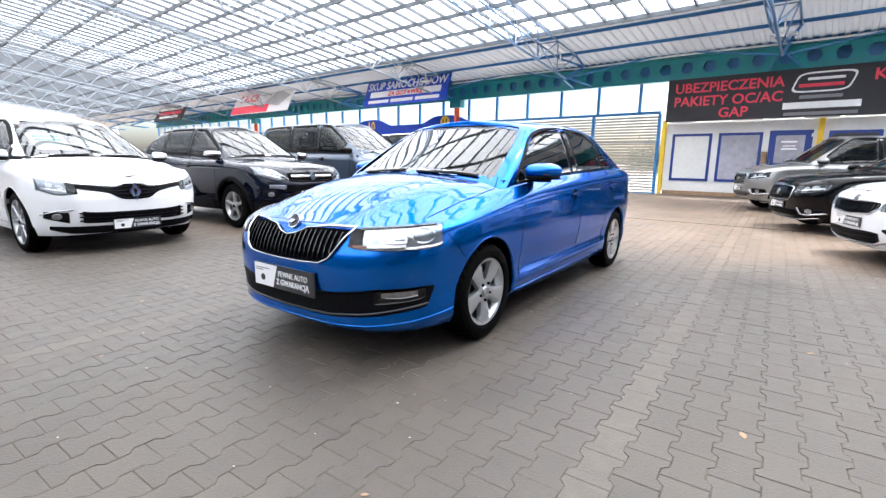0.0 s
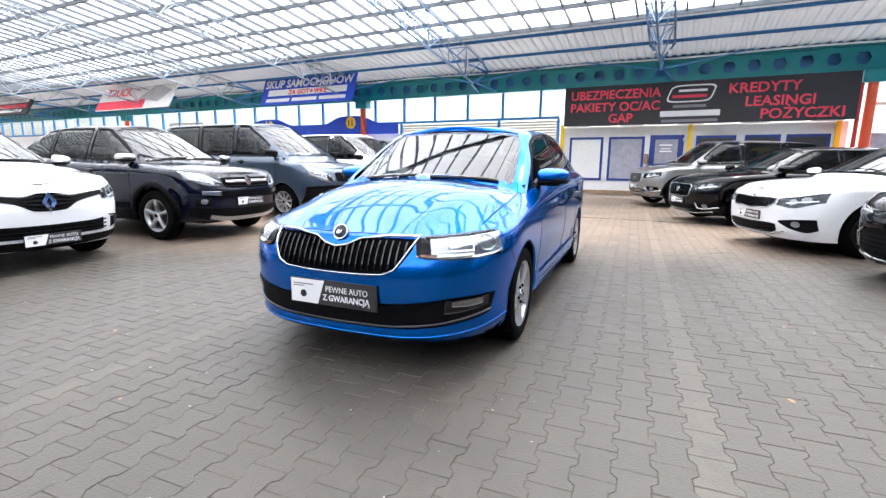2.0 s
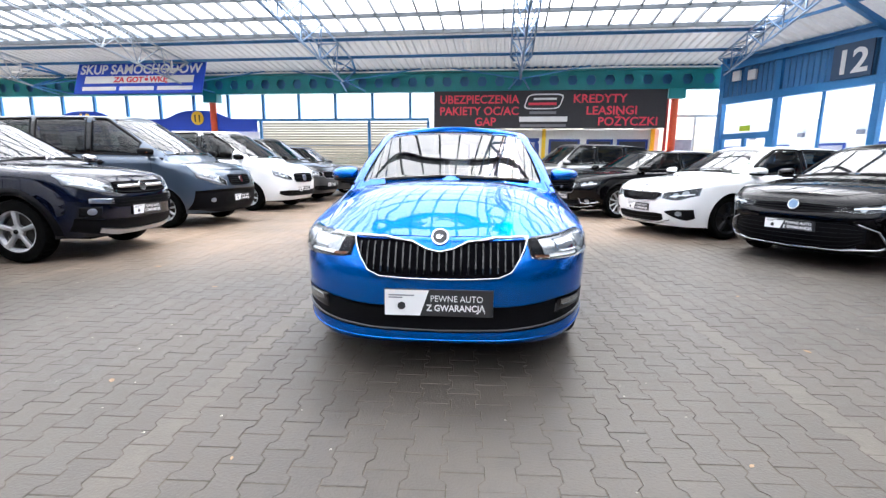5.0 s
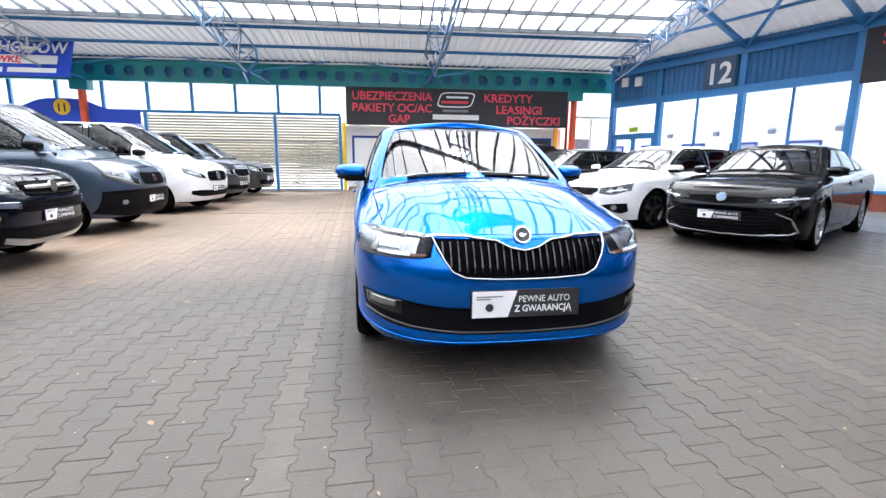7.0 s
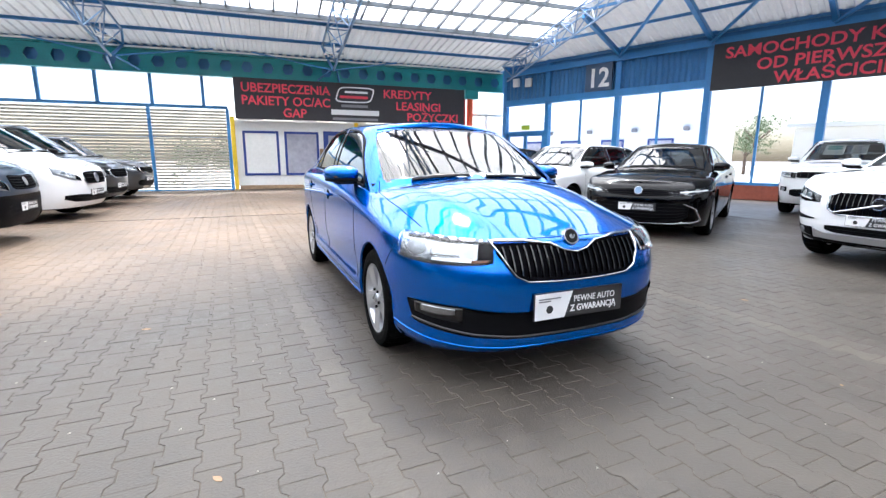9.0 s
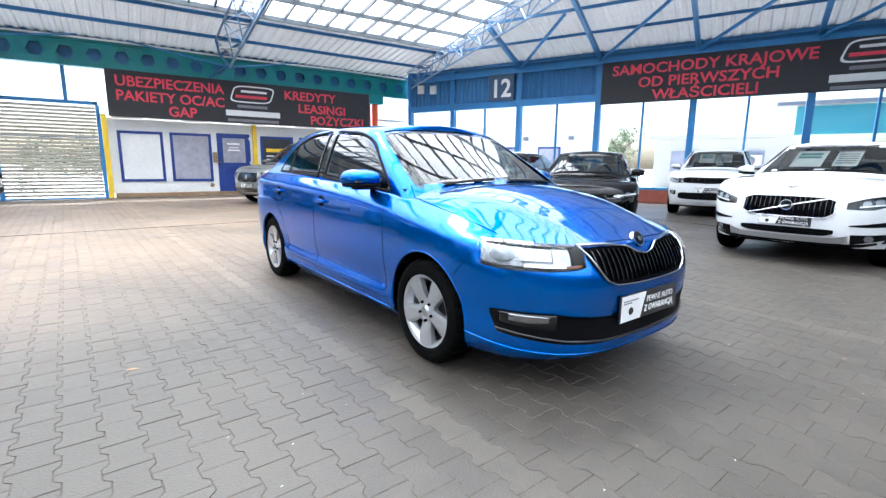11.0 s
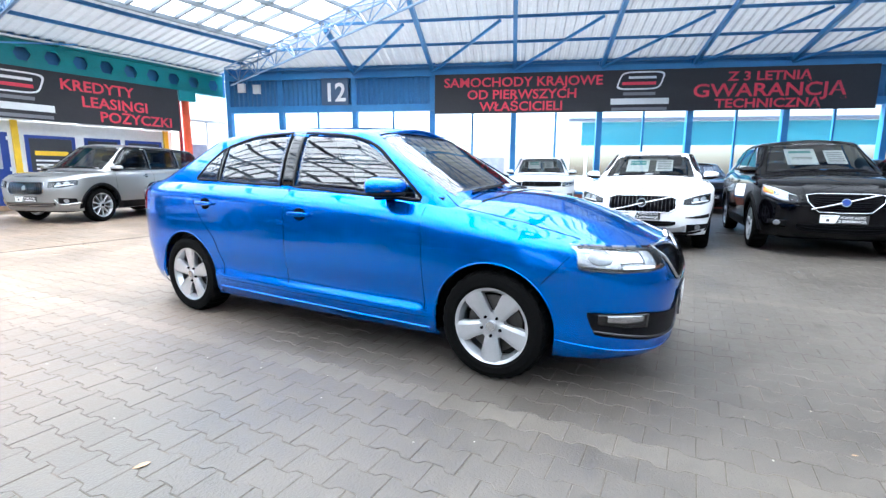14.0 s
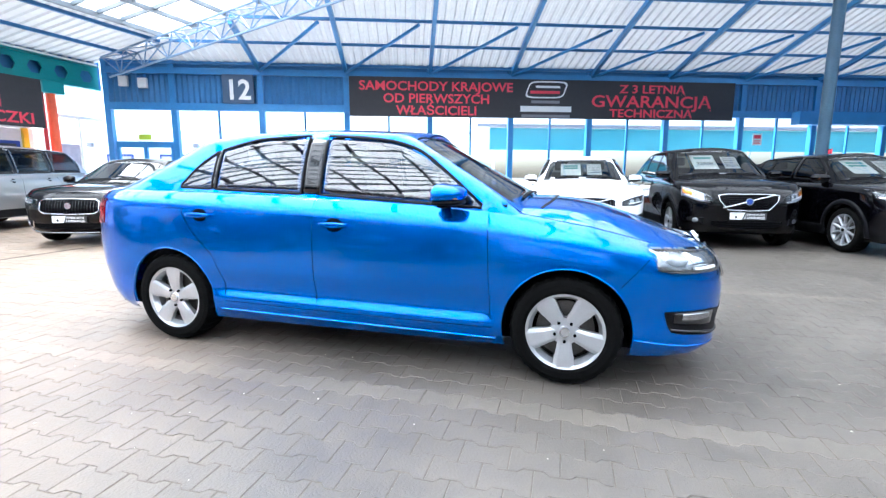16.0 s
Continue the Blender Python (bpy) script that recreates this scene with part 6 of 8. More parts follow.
    for px, ln in s.get("wipers", ((0.06, 0.5), (-0.48, 0.42))):
        low = spline(s["panes"][0][1])
        pts = [(px + ln * i / 8, float(low(abs(px + ln * i / 8))) + (0.002 if s.get("flank") else 0.008) + i * 0.0012) for i in range(9)]
        v, f = strip(T, "front", pts, 0.009 if s.get("flank") else 0.012, 1, 0.014, 0.01, 0.08)
        mesh_ob("wiper", v, f, M["plastic"], car)
    for px, pz, w, hh, digits in s.get("papers", ()):
        v, f = patch(T, "front", [(px - w / 2, pz - hh / 2), (px + w / 2, pz - hh / 2)], [(px - w / 2, pz + hh / 2), (px + w / 2, pz + hh / 2)], 1, -0.012, 0.001, 6, 4)
        sheet = mesh_ob("price_sheet", v, f, M["paper"], car, True, "white paper sheet behind the windscreen")
        rows = (0.28, 0.08) if digits else (0.3, 0.15, 0.0, -0.15, -0.3)
        for r in rows:
            ww = w * (0.36 if digits else 0.4)
            hb = hh * (0.07 if digits else 0.03)
            v, f = patch(T, "front", [(px - ww, pz + r * hh - hb), (px + ww, pz + r * hh - hb)], [(px - ww, pz + r * hh + hb), (px + ww, pz + r * hh + hb)], 1, -0.008, 0.001, 6, 1)
            if digits is True or not digits or r > 0.2:
                mesh_ob("print_bar", v, f, M["teal_print"] if digits else M["grey_print"], sheet)
        if isinstance(digits, str):
            q, n = touch(T, "front", px, pz - 0.2 * hh, 1, -0.003)
            ax = Vector((1, 0, 0))
            up = n.cross(ax).normalized()
            turn = Matrix((ax, up, n)).transposed().to_4x4()
            lettering(digits, hh * 0.42, M["print"], sheet, Matrix.Translation(q) @ turn, name="price", align="CENTER", depth=0.002, bold=0.001)
    if "plate_z" in s:
        number_plate(car, s, T, s["plate_z"], w=s.get("plate_w", 0.52))
    car.matrix_basis = pose(o.x, o.y, 0, 0, 0, rz)
    return car, T

# ---- the cars ----
def saloon_flank(y, top):
    """Half-width over height at one place along the blue saloon: sill, lower crease, doors, shoulder crease, belt."""
    plan = 0.845 + 0.008 * math.sin(math.pi * min(1, max(0, (y + 0.2) / 3.2)))
    lean = float(SHOULDER_IN(y))
    sh = top - float(SHOULDER_DROP(y))
    low = 0.315 + 0.02 * min(1, max(0, (y - 0.4) / 1.7))
    depth = 0.012 * min(1, max(0, (y - 0.36) / 0.1)) * min(1, max(0, (2.3 - y) / 0.15))
    pts = [(0.15, -0.09), (0.2, -0.055), (0.25, -0.024), (low, -0.012 + depth * 0.6), (low + 0.07, -0.014 - depth), (0.54, -0.004), (0.64, 0.0), (sh - 0.035, -0.006), (sh, -0.012), (sh + 0.3 * (top - sh), -0.012 - 0.18 * lean), (top, -0.012 - lean)]
    return spline([(z, plan + d) for z, d in pts])


SHOULDER_IN = spline([(-0.9, 0.07), (-0.5, 0.085), (-0.1, 0.105), (0.25, 0.085), (0.5, 0.066), (2.6, 0.07), (3.6, 0.09)])
SHOULDER_DROP = spline([(-0.9, 0.04), (-0.5, 0.045), (-0.1, 0.075), (0.4, 0.085), (2.6, 0.075), (3.6, 0.06)])
HERO = dict(
    hw=0.853, zb=0.19, wb=2.602, wheel_r=0.305, rim_r=0.207, arch_r=0.345, tyre_w=0.2, wheel_in=0.022, bolts=True, spokes=5, spoke_w=(0.07, 0.105), spoke_turn=180, fine=2, flank=saloon_flank, lift_f=0.03, lift_r=0.08,
    nose=[(0.17, -0.78), (0.21, -0.835), (0.27, -0.848), (0.36, -0.852), (0.45, -0.866), (0.54, -0.868), (0.62, -0.85), (0.69, -0.815), (0.74, -0.775), (0.79, -0.70), (0.86, -0.55), (0.92, -0.4)],
    tail=[(0.2, 3.4), (0.34, 3.53), (0.5, 3.6), (0.7, 3.61), (0.9, 3.58), (1.03, 3.53), (1.1, 3.48)],
    side=[(0.18, 0.915), (1.06, 0.9)],
    edge=[(-0.88, 0.728), (-0.75, 0.745), (-0.6, 0.766), (-0.45, 0.79), (-0.25, 0.828), (0.0, 0.876), (0.25, 0.915), (0.5, 0.945), (1.0, 0.98), (1.5, 1.0), (2.4, 1.025), (3.0, 1.03), (3.62, 1.03)],
    depth_r=0.8, crown_pow=2.6, crown=[(-0.88, 0.003), (-0.75, 0.024), (-0.62, 0.055), (-0.48, 0.092), (-0.32, 0.12), (-0.15, 0.13), (0.05, 0.118), (0.22, 0.1), (0.5, 0.068), (1.5, 0.04), (2.8, 0.03), (3.3, 0.05), (3.62, 0.04)],
    rows=64, across=30, pf=3.5, qf=2.4,
    cab=(0.14, 3.37), roof=(0.93, 2.68), g_half=(0.765, 0.6), gp=5.5, gpr=3.4, pr=2.6, bow_f=0.16, bow_r=0.36, taper=0.06,
    roof_z=[(0.14, 1.385), (0.93, 1.428), (1.35, 1.452), (1.75, 1.463), (2.2, 1.447), (2.6, 1.405), (3.42, 1.34)], roof_drop=0.05,
    panes=[("front", [(0, 1.018), (0.4, 1.002), (0.68, 0.968)], [(0, 1.388), (0.36, 1.379), (0.525, 1.356), (0.68, 0.985)], "screen"),
           ("rear", [(0, 1.09), (0.6, 1.08)], [(0, 1.37), (0.45, 1.35), (0.6, 1.12)], "glass"),
           ("side", [(0.48, 0.96), (1.49, 1.018)], [(0.48, 0.978), (0.68, 1.145), (0.92, 1.302), (1.1, 1.35), (1.49, 1.384)], "glass"),
           ("side", [(1.62, 1.022), (2.27, 1.046)], [(1.62, 1.386), (1.95, 1.37), (2.27, 1.302)], "glass"),
           ("side", [(2.3, 1.047), (2.55, 1.056)], [(2.3, 1.294), (2.43, 1.2), (2.55, 1.072)], "glass")],
    frit=0.015, gap=0.0032, lip_off=0.0006, lip_w=0.008, lip=0.003, cap_mat="chrome",
    mirror=(0.69, 1.032), handles=[(1.35, 0.845), (2.32, 0.88)],
    seams=[[(0.43, 0.925), (0.42, 0.6), (0.41, 0.4), (0.4, 0.3)], [(1.53, 1.385), (1.5, 0.95), (1.5, 0.5), (1.49, 0.31)], [(2.47, 1.02), (2.46, 0.88), (2.38, 0.76), (2.24, 0.62), (2.17, 0.45), (2.16, 0.32)], [(0.4, 0.3), (1.49, 0.31), (2.16, 0.322)], [(-0.42, 0.742), (-0.27, 0.57)]],
    top_seams=[[(0.0, -0.76), (0.3, -0.74), (0.42, -0.71)], [(0.68, -0.42), (0.712, 0.0), (0.715, 0.25), (0.68, 0.35)]],
    plate_z=0.432, plate_w=0.55,
    badge=(0.748, 0.045, "gloss_black"), badge_tilt=-28, bar_mat="gloss_black",
    grille_bars=[([(-0.42, 0.67), (-0.36, 0.6), (-0.3, 0.575), (0, 0.567), (0.3, 0.575), (0.36, 0.6), (0.42, 0.67)], [(-0.42, 0.725), (-0.28, 0.728), (-0.12, 0.715), (-0.06, 0.69), (0, 0.68), (0.06, 0.69), (0.12, 0.715), (0.28, 0.728), (0.42, 0.725)], 23, True)],
    trims=[
        ("patch", "grille", "front", [(-0.435, 0.69), (-0.36, 0.59), (-0.3, 0.565), (0, 0.558), (0.3, 0.565), (0.36, 0.59), (0.435, 0.69)], [(-0.435, 0.735), (-0.28, 0.735), (-0.12, 0.72), (-0.06, 0.695), (0, 0.685), (0.06, 0.695), (0.12, 0.72), (0.28, 0.735), (0.435, 0.735)], "seam", 1, 0.003, 34),
        ("loop", "grille_surround", "front", [(-0.45, 0.742), (-0.4, 0.645), (-0.36, 0.588), (-0.3, 0.562), (-0.15, 0.554), (0, 0.552), (0.15, 0.554), (0.3, 0.562), (0.36, 0.588), (0.4, 0.645), (0.45, 0.742), (0.28, 0.74), (0.14, 0.724), (0.07, 0.692), (0, 0.678), (-0.07, 0.692), (-0.14, 0.724), (-0.28, 0.74)], 0.006, "chrome", 1, 0.018),
        ("patch", "headlight_housing", "wrap", [(27.5, 0.655), (36, 0.648), (46, 0.65), (53, 0.657), (55.8, 0.667), (57, 0.752)], [(27.5, 0.738), (36, 0.748), (46, 0.757), (57, 0.766)], "lamp_chrome", 2, 0.002, 30),
        ("patch", "headlight_bezel", "wrap", [(27.2, 0.655), (29, 0.649), (31.5, 0.647)], [(27.2, 0.738), (30, 0.742), (34.5, 0.744)], "seam", 2, 0.005, 10),
        ("patch", "turn_lamp", "wrap", [(28.4, 0.656), (33, 0.651)], [(28.4, 0.668), (33, 0.664)], "dim_amber", 2, 0.008, 6),
        ("patch", "daytime_lamp", "wrap", [(33, 0.655), (36, 0.656), (44, 0.66)], [(33, 0.668), (36, 0.672), (44, 0.672)], "lamp_white", 2, 0.008, 10),
        ("patch", "reflector_panel", "wrap", [(35.5, 0.678), (44.5, 0.68)], [(36.5, 0.735), (44.5, 0.744)], "chrome", 2, 0.005, 12),
        ("strip", "lamp_divider", "wrap", [(45.2, 0.66), (45.6, 0.75)], 0.006, "gloss_black", 2, 0.008),
        ("patch", "headlight_bowl", "wrap", [(46.4, 0.706), (47.6, 0.682), (49.8, 0.676), (52.0, 0.686), (53.4, 0.708)], [(46.4, 0.712), (47.6, 0.738), (49.8, 0.748), (52.0, 0.742), (53.4, 0.714)], "reflector", 2, 0.005, 14),
        ("strip", "headlight_brow", "wrap", [(30, 0.741), (36, 0.746), (46, 0.755), (55, 0.763)], 0.009, "gloss_black", 2, 0.007),
        ("strip", "headlight_base", "wrap", [(29, 0.65), (36, 0.645), (46, 0.647), (53, 0.654), (56, 0.664)], 0.007, "gloss_black", 2, 0.007),
        ("patch", "headlight_lens", "wrap", [(27, 0.652), (36, 0.643), (46, 0.645), (53.3, 0.652), (56.2, 0.662), (57.5, 0.75)], [(27, 0.742), (36, 0.752), (46, 0.761), (57.5, 0.77)], "lens", 2, 0.011, 30),
        ("patch", "lower_intake", "wrap", [(-53, 0.43), (-50.5, 0.335), (-45, 0.318), (-32, 0.288), (-20, 0.272), (0, 0.266), (20, 0.272), (32, 0.288), (45, 0.318), (50.5, 0.335), (53, 0.43)], [(-53, 0.446), (-45, 0.446), (-37, 0.444), (-30, 0.428), (-20, 0.41), (0, 0.405), (20, 0.41), (30, 0.428), (37, 0.444), (45, 0.446), (53, 0.446)], "plastic", 1, 0.003, 90),
        ("patch", "fog_recess", "wrap", [(35, 0.36), (45, 0.372), (50, 0.385)], [(35, 0.436), (45, 0.438), (51, 0.438)], "gloss_black", 2, 0.006, 16),
        ("patch", "fog_lamp", "wrap", [(37, 0.4), (42, 0.394), (47.5, 0.4)], [(37, 0.428), (42, 0.432), (48.5, 0.433)], "lamp_chrome", 2, 0.01, 12),
        ("strip", "intake_blade", "wrap", [(-51, 0.352), (-45, 0.338), (-32, 0.304), (-20, 0.284), (0, 0.277), (20, 0.284), (32, 0.304), (45, 0.338), (51, 0.352)], 0.009, "dark_alloy", 1, 0.012),
        ("strip", "bumper_lip", "wrap", [(-61, 0.29), (-52, 0.268), (-45, 0.252), (-32, 0.234), (-20, 0.226), (0, 0.222), (20, 0.226), (32, 0.234), (45, 0.252), (52, 0.268), (61, 0.29)], 0.007, "body", 1, 0.005),
        ("patch", "cowl_panel", "top", [(-0.6, 0.15), (-0.3, 0.095), (0, 0.085), (0.3, 0.095), (0.6, 0.15)], [(-0.6, 0.166), (-0.3, 0.111), (0, 0.101), (0.3, 0.111), (0.6, 0.166)], "plastic", 1, 0.003, 30),
        ("patch", "tail_lamp", "rear", [(0.5, 0.78), (0.78, 0.8)], [(0.5, 0.95), (0.78, 0.97)], "red_lamp", 2, 0.006, 12),
        ("patch", "tail_lamp_side", "side", [(3.3, 0.84), (3.5, 0.8)], [(3.3, 0.93), (3.5, 0.98)], "red_lamp", 2, 0.006, 8),
        ("strip", "sill_line", "side", [(0.38, 0.232), (2.2, 0.262)], 0.012, "body", 2, 0.008),
    ])
FROM = math.radians(3.45)
build_car("blue_saloon", HERO, M["blue"], "bright blue five-door saloon car parked on the paving", "car", (math.sin(FROM) * 0.868 + 0.027, -math.cos(FROM) * 0.868 - 0.015), (math.sin(FROM), -math.cos(FROM)), "")


def shape(L, W, H, wb, fo, zf, zc, belt=(0.0, 0.0), cab=(0.3, 3.4), roof=(1.2, 2.6), rear="hatch", zb=0.22, wheel=0.33, rim=0.225, glass_lo=0.03, splits=((0.1, 1.0), (1.1, 1.9)), gtop=0.72, gbase=0.9, flat=0.0, bow=(0.36, 0.26), drop=0.03, **more):
    """Dimensions of a car: length, width, height, wheelbase, front overhang, bonnet edge, cowl, belt heights."""
    hw, yr = W / 2, L - fo
    b0, b1 = belt[0] or zc, belt[1] or zc + 0.06
    nose = [(zb - 0.02, -fo + 0.13), (zb + 0.08, -fo + 0.05), (zb + 0.2, -fo + 0.01), (zf * 0.72, -fo), (zf - 0.12, -fo + 0.02 + 0.02 * (1 - flat)), (zf - 0.04, -fo + 0.05 + 0.03 * (1 - flat)), (zf + 0.03, -fo + 0.12 + 0.06 * (1 - flat)), (zf + 0.1, -fo + 0.22)]
    up = b1 + 0.1
    tail = [(zb, yr - 0.12), (0.45, yr - 0.02), (0.7, yr), (b1 - 0.1, yr - 0.02), (up, yr - 0.06)]
    side = [(zb - 0.02, 0.92), (zb + 0.12, 0.96), (0.55, 0.99), (0.7, 1.0), (b0 - 0.08, 0.985), (b0 + 0.02, 0.955), (b1 + 0.12, 0.92)]
    edge = [(-fo, zf), (-fo + 0.3, zf + (zc - zf) * 0.35), (0.0, zf + (zc - zf) * 0.66), (cab[0] + 0.25, b0), (cab[0] + 1.2, b0 + 0.01), (wb, b1), (yr, b1 + 0.01)]
    crown = [(-fo, 0.03), (-fo + 0.4, 0.055), (cab[0], 0.05), (wb, 0.03), (yr, 0.03)]
    g0, g1 = hw * gbase, hw * gtop
    roof_z = [(cab[0], H - 0.04), (roof[0], H - 0.02), ((roof[0] + roof[1]) / 2 - 0.1, H), (roof[1], H - 0.03 - drop * 0.6), (cab[1], H - 0.1 - drop)]
    ay0, ay1 = cab[0] + bow[0] * 0.95, roof[0] + bow[0] * 0.35
    cy0, cy1 = roof[1] - 0.02, cab[1] - bow[1] * 0.7
    zt = H - 0.085

    def hi(y):
        lowz = b0 + glass_lo
        a = lowz + (zt - lowz) * min(1, max(0, (y - ay0) / (ay1 - ay0))) ** 0.8
        c = zt if y < cy0 else lowz + (zt - lowz) * max(0.0, 1 - (y - cy0) / max(0.05, cy1 - cy0))
        return min(a, c, zt - drop * max(0.0, (y - (roof[0] + roof[1]) / 2) / (cy1 - (roof[0] + roof[1]) / 2)) ** 2)

    def lo(y):
        return b0 + glass_lo + (b1 - b0) * min(1, max(0, (y - cab[0]) / (wb - cab[0])))

    panes = []
    ww = g0 * 0.84
    panes.append(("front", [(0, zc + 0.065), (ww * 0.6, zc + 0.055), (ww, zc + 0.03)], [(0, H - 0.08), (g1 * 0.68, H - 0.09), (g1 * 0.85, H - 0.12), (ww, zc + 0.07)], "screen"))
    panes.append(("rear", [(0, b1 + 0.06), (g0 * 0.8, b1 + 0.05)], [(0, H - 0.1), (g1 * 0.8, H - 0.12), (g0 * 0.8, b1 + 0.12)], "glass"))
    for a, b in splits:
        us = np.linspace(a, b, 6)
        panes.append(("side", [(float(u), lo(u)) for u in us], [(float(u), max(hi(u), lo(u) + 0.015)) for u in us], "side_glass"))
    s = dict(hw=hw, zb=zb, wb=wb, wheel_r=wheel, rim_r=rim, arch_r=wheel + 0.05, nose=nose, tail=tail, side=side, edge=edge, crown=crown, cab=cab, roof=roof, g_half=(g0, g1), roof_z=roof_z, panes=panes, bow_f=bow[0], bow_r=bow[1],
             mirror=(ay0 + 0.05, b0 + 0.09), tyre_w=0.21, crease=((b0 - 0.12, 0.04, 0.006),))
    d = [b for a, b in splits]
    s["handles"] = [(d[0] - 0.2, b0 - 0.09), (d[1] - 0.2, b0 - 0.07)] if len(d) > 1 else [(d[0] - 0.2, b0 - 0.09)]
    s["seams"] = [[(ay0 - 0.05, b0 - 0.02), (ay0 - 0.03, 0.6), (ay0 - 0.08, zb + 0.1)], [(d[0] + 0.04, b0), (d[0] + 0.05, zb + 0.1)], [(ay0 - 0.08, zb + 0.09), (wb - 0.42, zb + 0.1)]] + ([[(d[1] + 0.03, b0 + 0.02), (wb - 0.2, 0.72), (wb - 0.42, zb + 0.1)]] if len(d) > 1 else [])
    s["top_seams"] = [[(0.0, -fo + 0.14), (hw * 0.4, -fo + 0.16), (hw * 0.72, -fo + 0.34), (hw * 0.8, 0.0), (hw * 0.8, cab[0] + 0.1)]]
    s.update(more)
    return s


def mirrored(pts):
    return [(-x, z) for x, z in reversed(pts) if x > 0] + pts


def face(s, grille, lamp, intake, fog=None, plate=0.5, surround=None, bars=(5, False), inner="reflector", extra=()):
    """Front of a car: half-outlines from the middle outwards (low, high), lamps, intake and fog lamps."""
    t = []
    g_lo, g_hi = mirrored(grille[0]), mirrored(grille[1])
    t.append(("patch", "grille", "front", g_lo, g_hi, "seam", 1, 0.003, 24))
    if surround:
        t.append(("loop", "grille_surround", "front", g_lo + list(reversed(g_hi)), 0.012, surround, 1, 0.016))
    s["grille_bars"] = [(g_lo, g_hi, bars[0], bars[1])]
    lo, hi = lamp
    inner = s.pop("lamp_tone", inner)
    t.append(("patch", "headlight_housing", "front", lo, hi, inner, 2, 0.003, 18))
    (x0, a), (x1, b) = lo[0], lo[-1]
    c, d = hi[0][1], hi[-1][1]
    mx = x0 + (x1 - x0) * 0.3
    t.append(("patch", "headlight_bezel", "front", [(x0, a), (mx, a + (b - a) * 0.3)], [(x0, c), (mx, c + (d - c) * 0.3)], "gloss_black", 2, 0.006, 6))
    for share in (0.45, 0.72):
        bx_, wide = x0 + (x1 - x0) * share, abs(x1 - x0) * 0.1
        zl, zh = float(np.interp(bx_, [p[0] for p in lo], [p[1] for p in lo])), float(np.interp(bx_, [p[0] for p in hi], [p[1] for p in hi]))
        r_ = min(wide, 0.4 * (zh - zl))
        t.append(("patch", "headlight_bowl", "front", *circle(bx_, (zl + zh) / 2 + 0.004, r_), "reflector" if inner == "dark_lamp" else "lamp_chrome", 2, 0.007, 10))
    t.append(("patch", "daytime_lamp", "front", [(mx, a + (b - a) * 0.3 + 0.008), (x1 - 0.03, b + 0.01)], [(mx, a + (b - a) * 0.3 + 0.022), (x1 - 0.03, b + 0.026)], "lamp_white", 2, 0.009, 8))
    t.append(("patch", "headlight_lens", "front", [(x, z - 0.006) for x, z in lo], [(x, z + 0.006) for x, z in hi], "lens", 2, 0.014, 18))
    if intake:
        i_lo, i_hi = mirrored(intake[0]), mirrored(intake[1])
        t.append(("patch", "lower_intake", "front", i_lo, i_hi, "plastic", 1, 0.004, 24))
        s["grille_bars"].append((i_lo, i_hi, 3, False))
    if fog:
        t.append(("patch", "fog_recess", "front", fog[0], fog[1], "plastic", 2, 0.005, 10))
        cx, cz = sum(p[0] for p in fog[0]) / len(fog[0]), (sum(p[1] for p in fog[0]) + sum(p[1] for p in fog[1])) / 2 / len(fog[0])
        t.append(("patch", "fog_lamp", "front", *circle(cx, cz, 0.036), "reflector", 2, 0.012, 10))
    hw, b1 = s["hw"], max(p[1] for p in s["edge"])
    t.append(("patch", "tail_lamp", "rear", [(hw * 0.7, 0.75), (hw * 0.95, 0.78)], [(hw * 0.7, b1 - 0.05), (hw * 0.95, b1 - 0.05)], "red_lamp", 2, 0.006, 8))
    t.extend(extra)
    s["trims"] = t
    s["plate_z"] = plate
    return s


def cladding(s, mt="plastic", h=0.17):
    """Dark lower trim round the arches and sills of an off-roader."""
    s.update(lip=0.035, lip_w=0.075, lip_off=0.008, lip_mat=mt)
    z = s["zb"]
    a, b = s["wheel_r"] + 0.07, s["wb"] - s["wheel_r"] - 0.07
    return [("patch", "sill_cladding", "side", [(a, z + 0.01), (b, z + 0.01)], [(a, z + h), (b, z + h)], mt, 2, 0.008, 10)]


PAPER = lambda z, x0=0.12, big=True: ((-0.32 + x0, z, 0.36, 0.22, True), (0.1 + x0, z, 0.26, 0.2, False)) if big else ((0.0, z, 0.3, 0.2, True),)

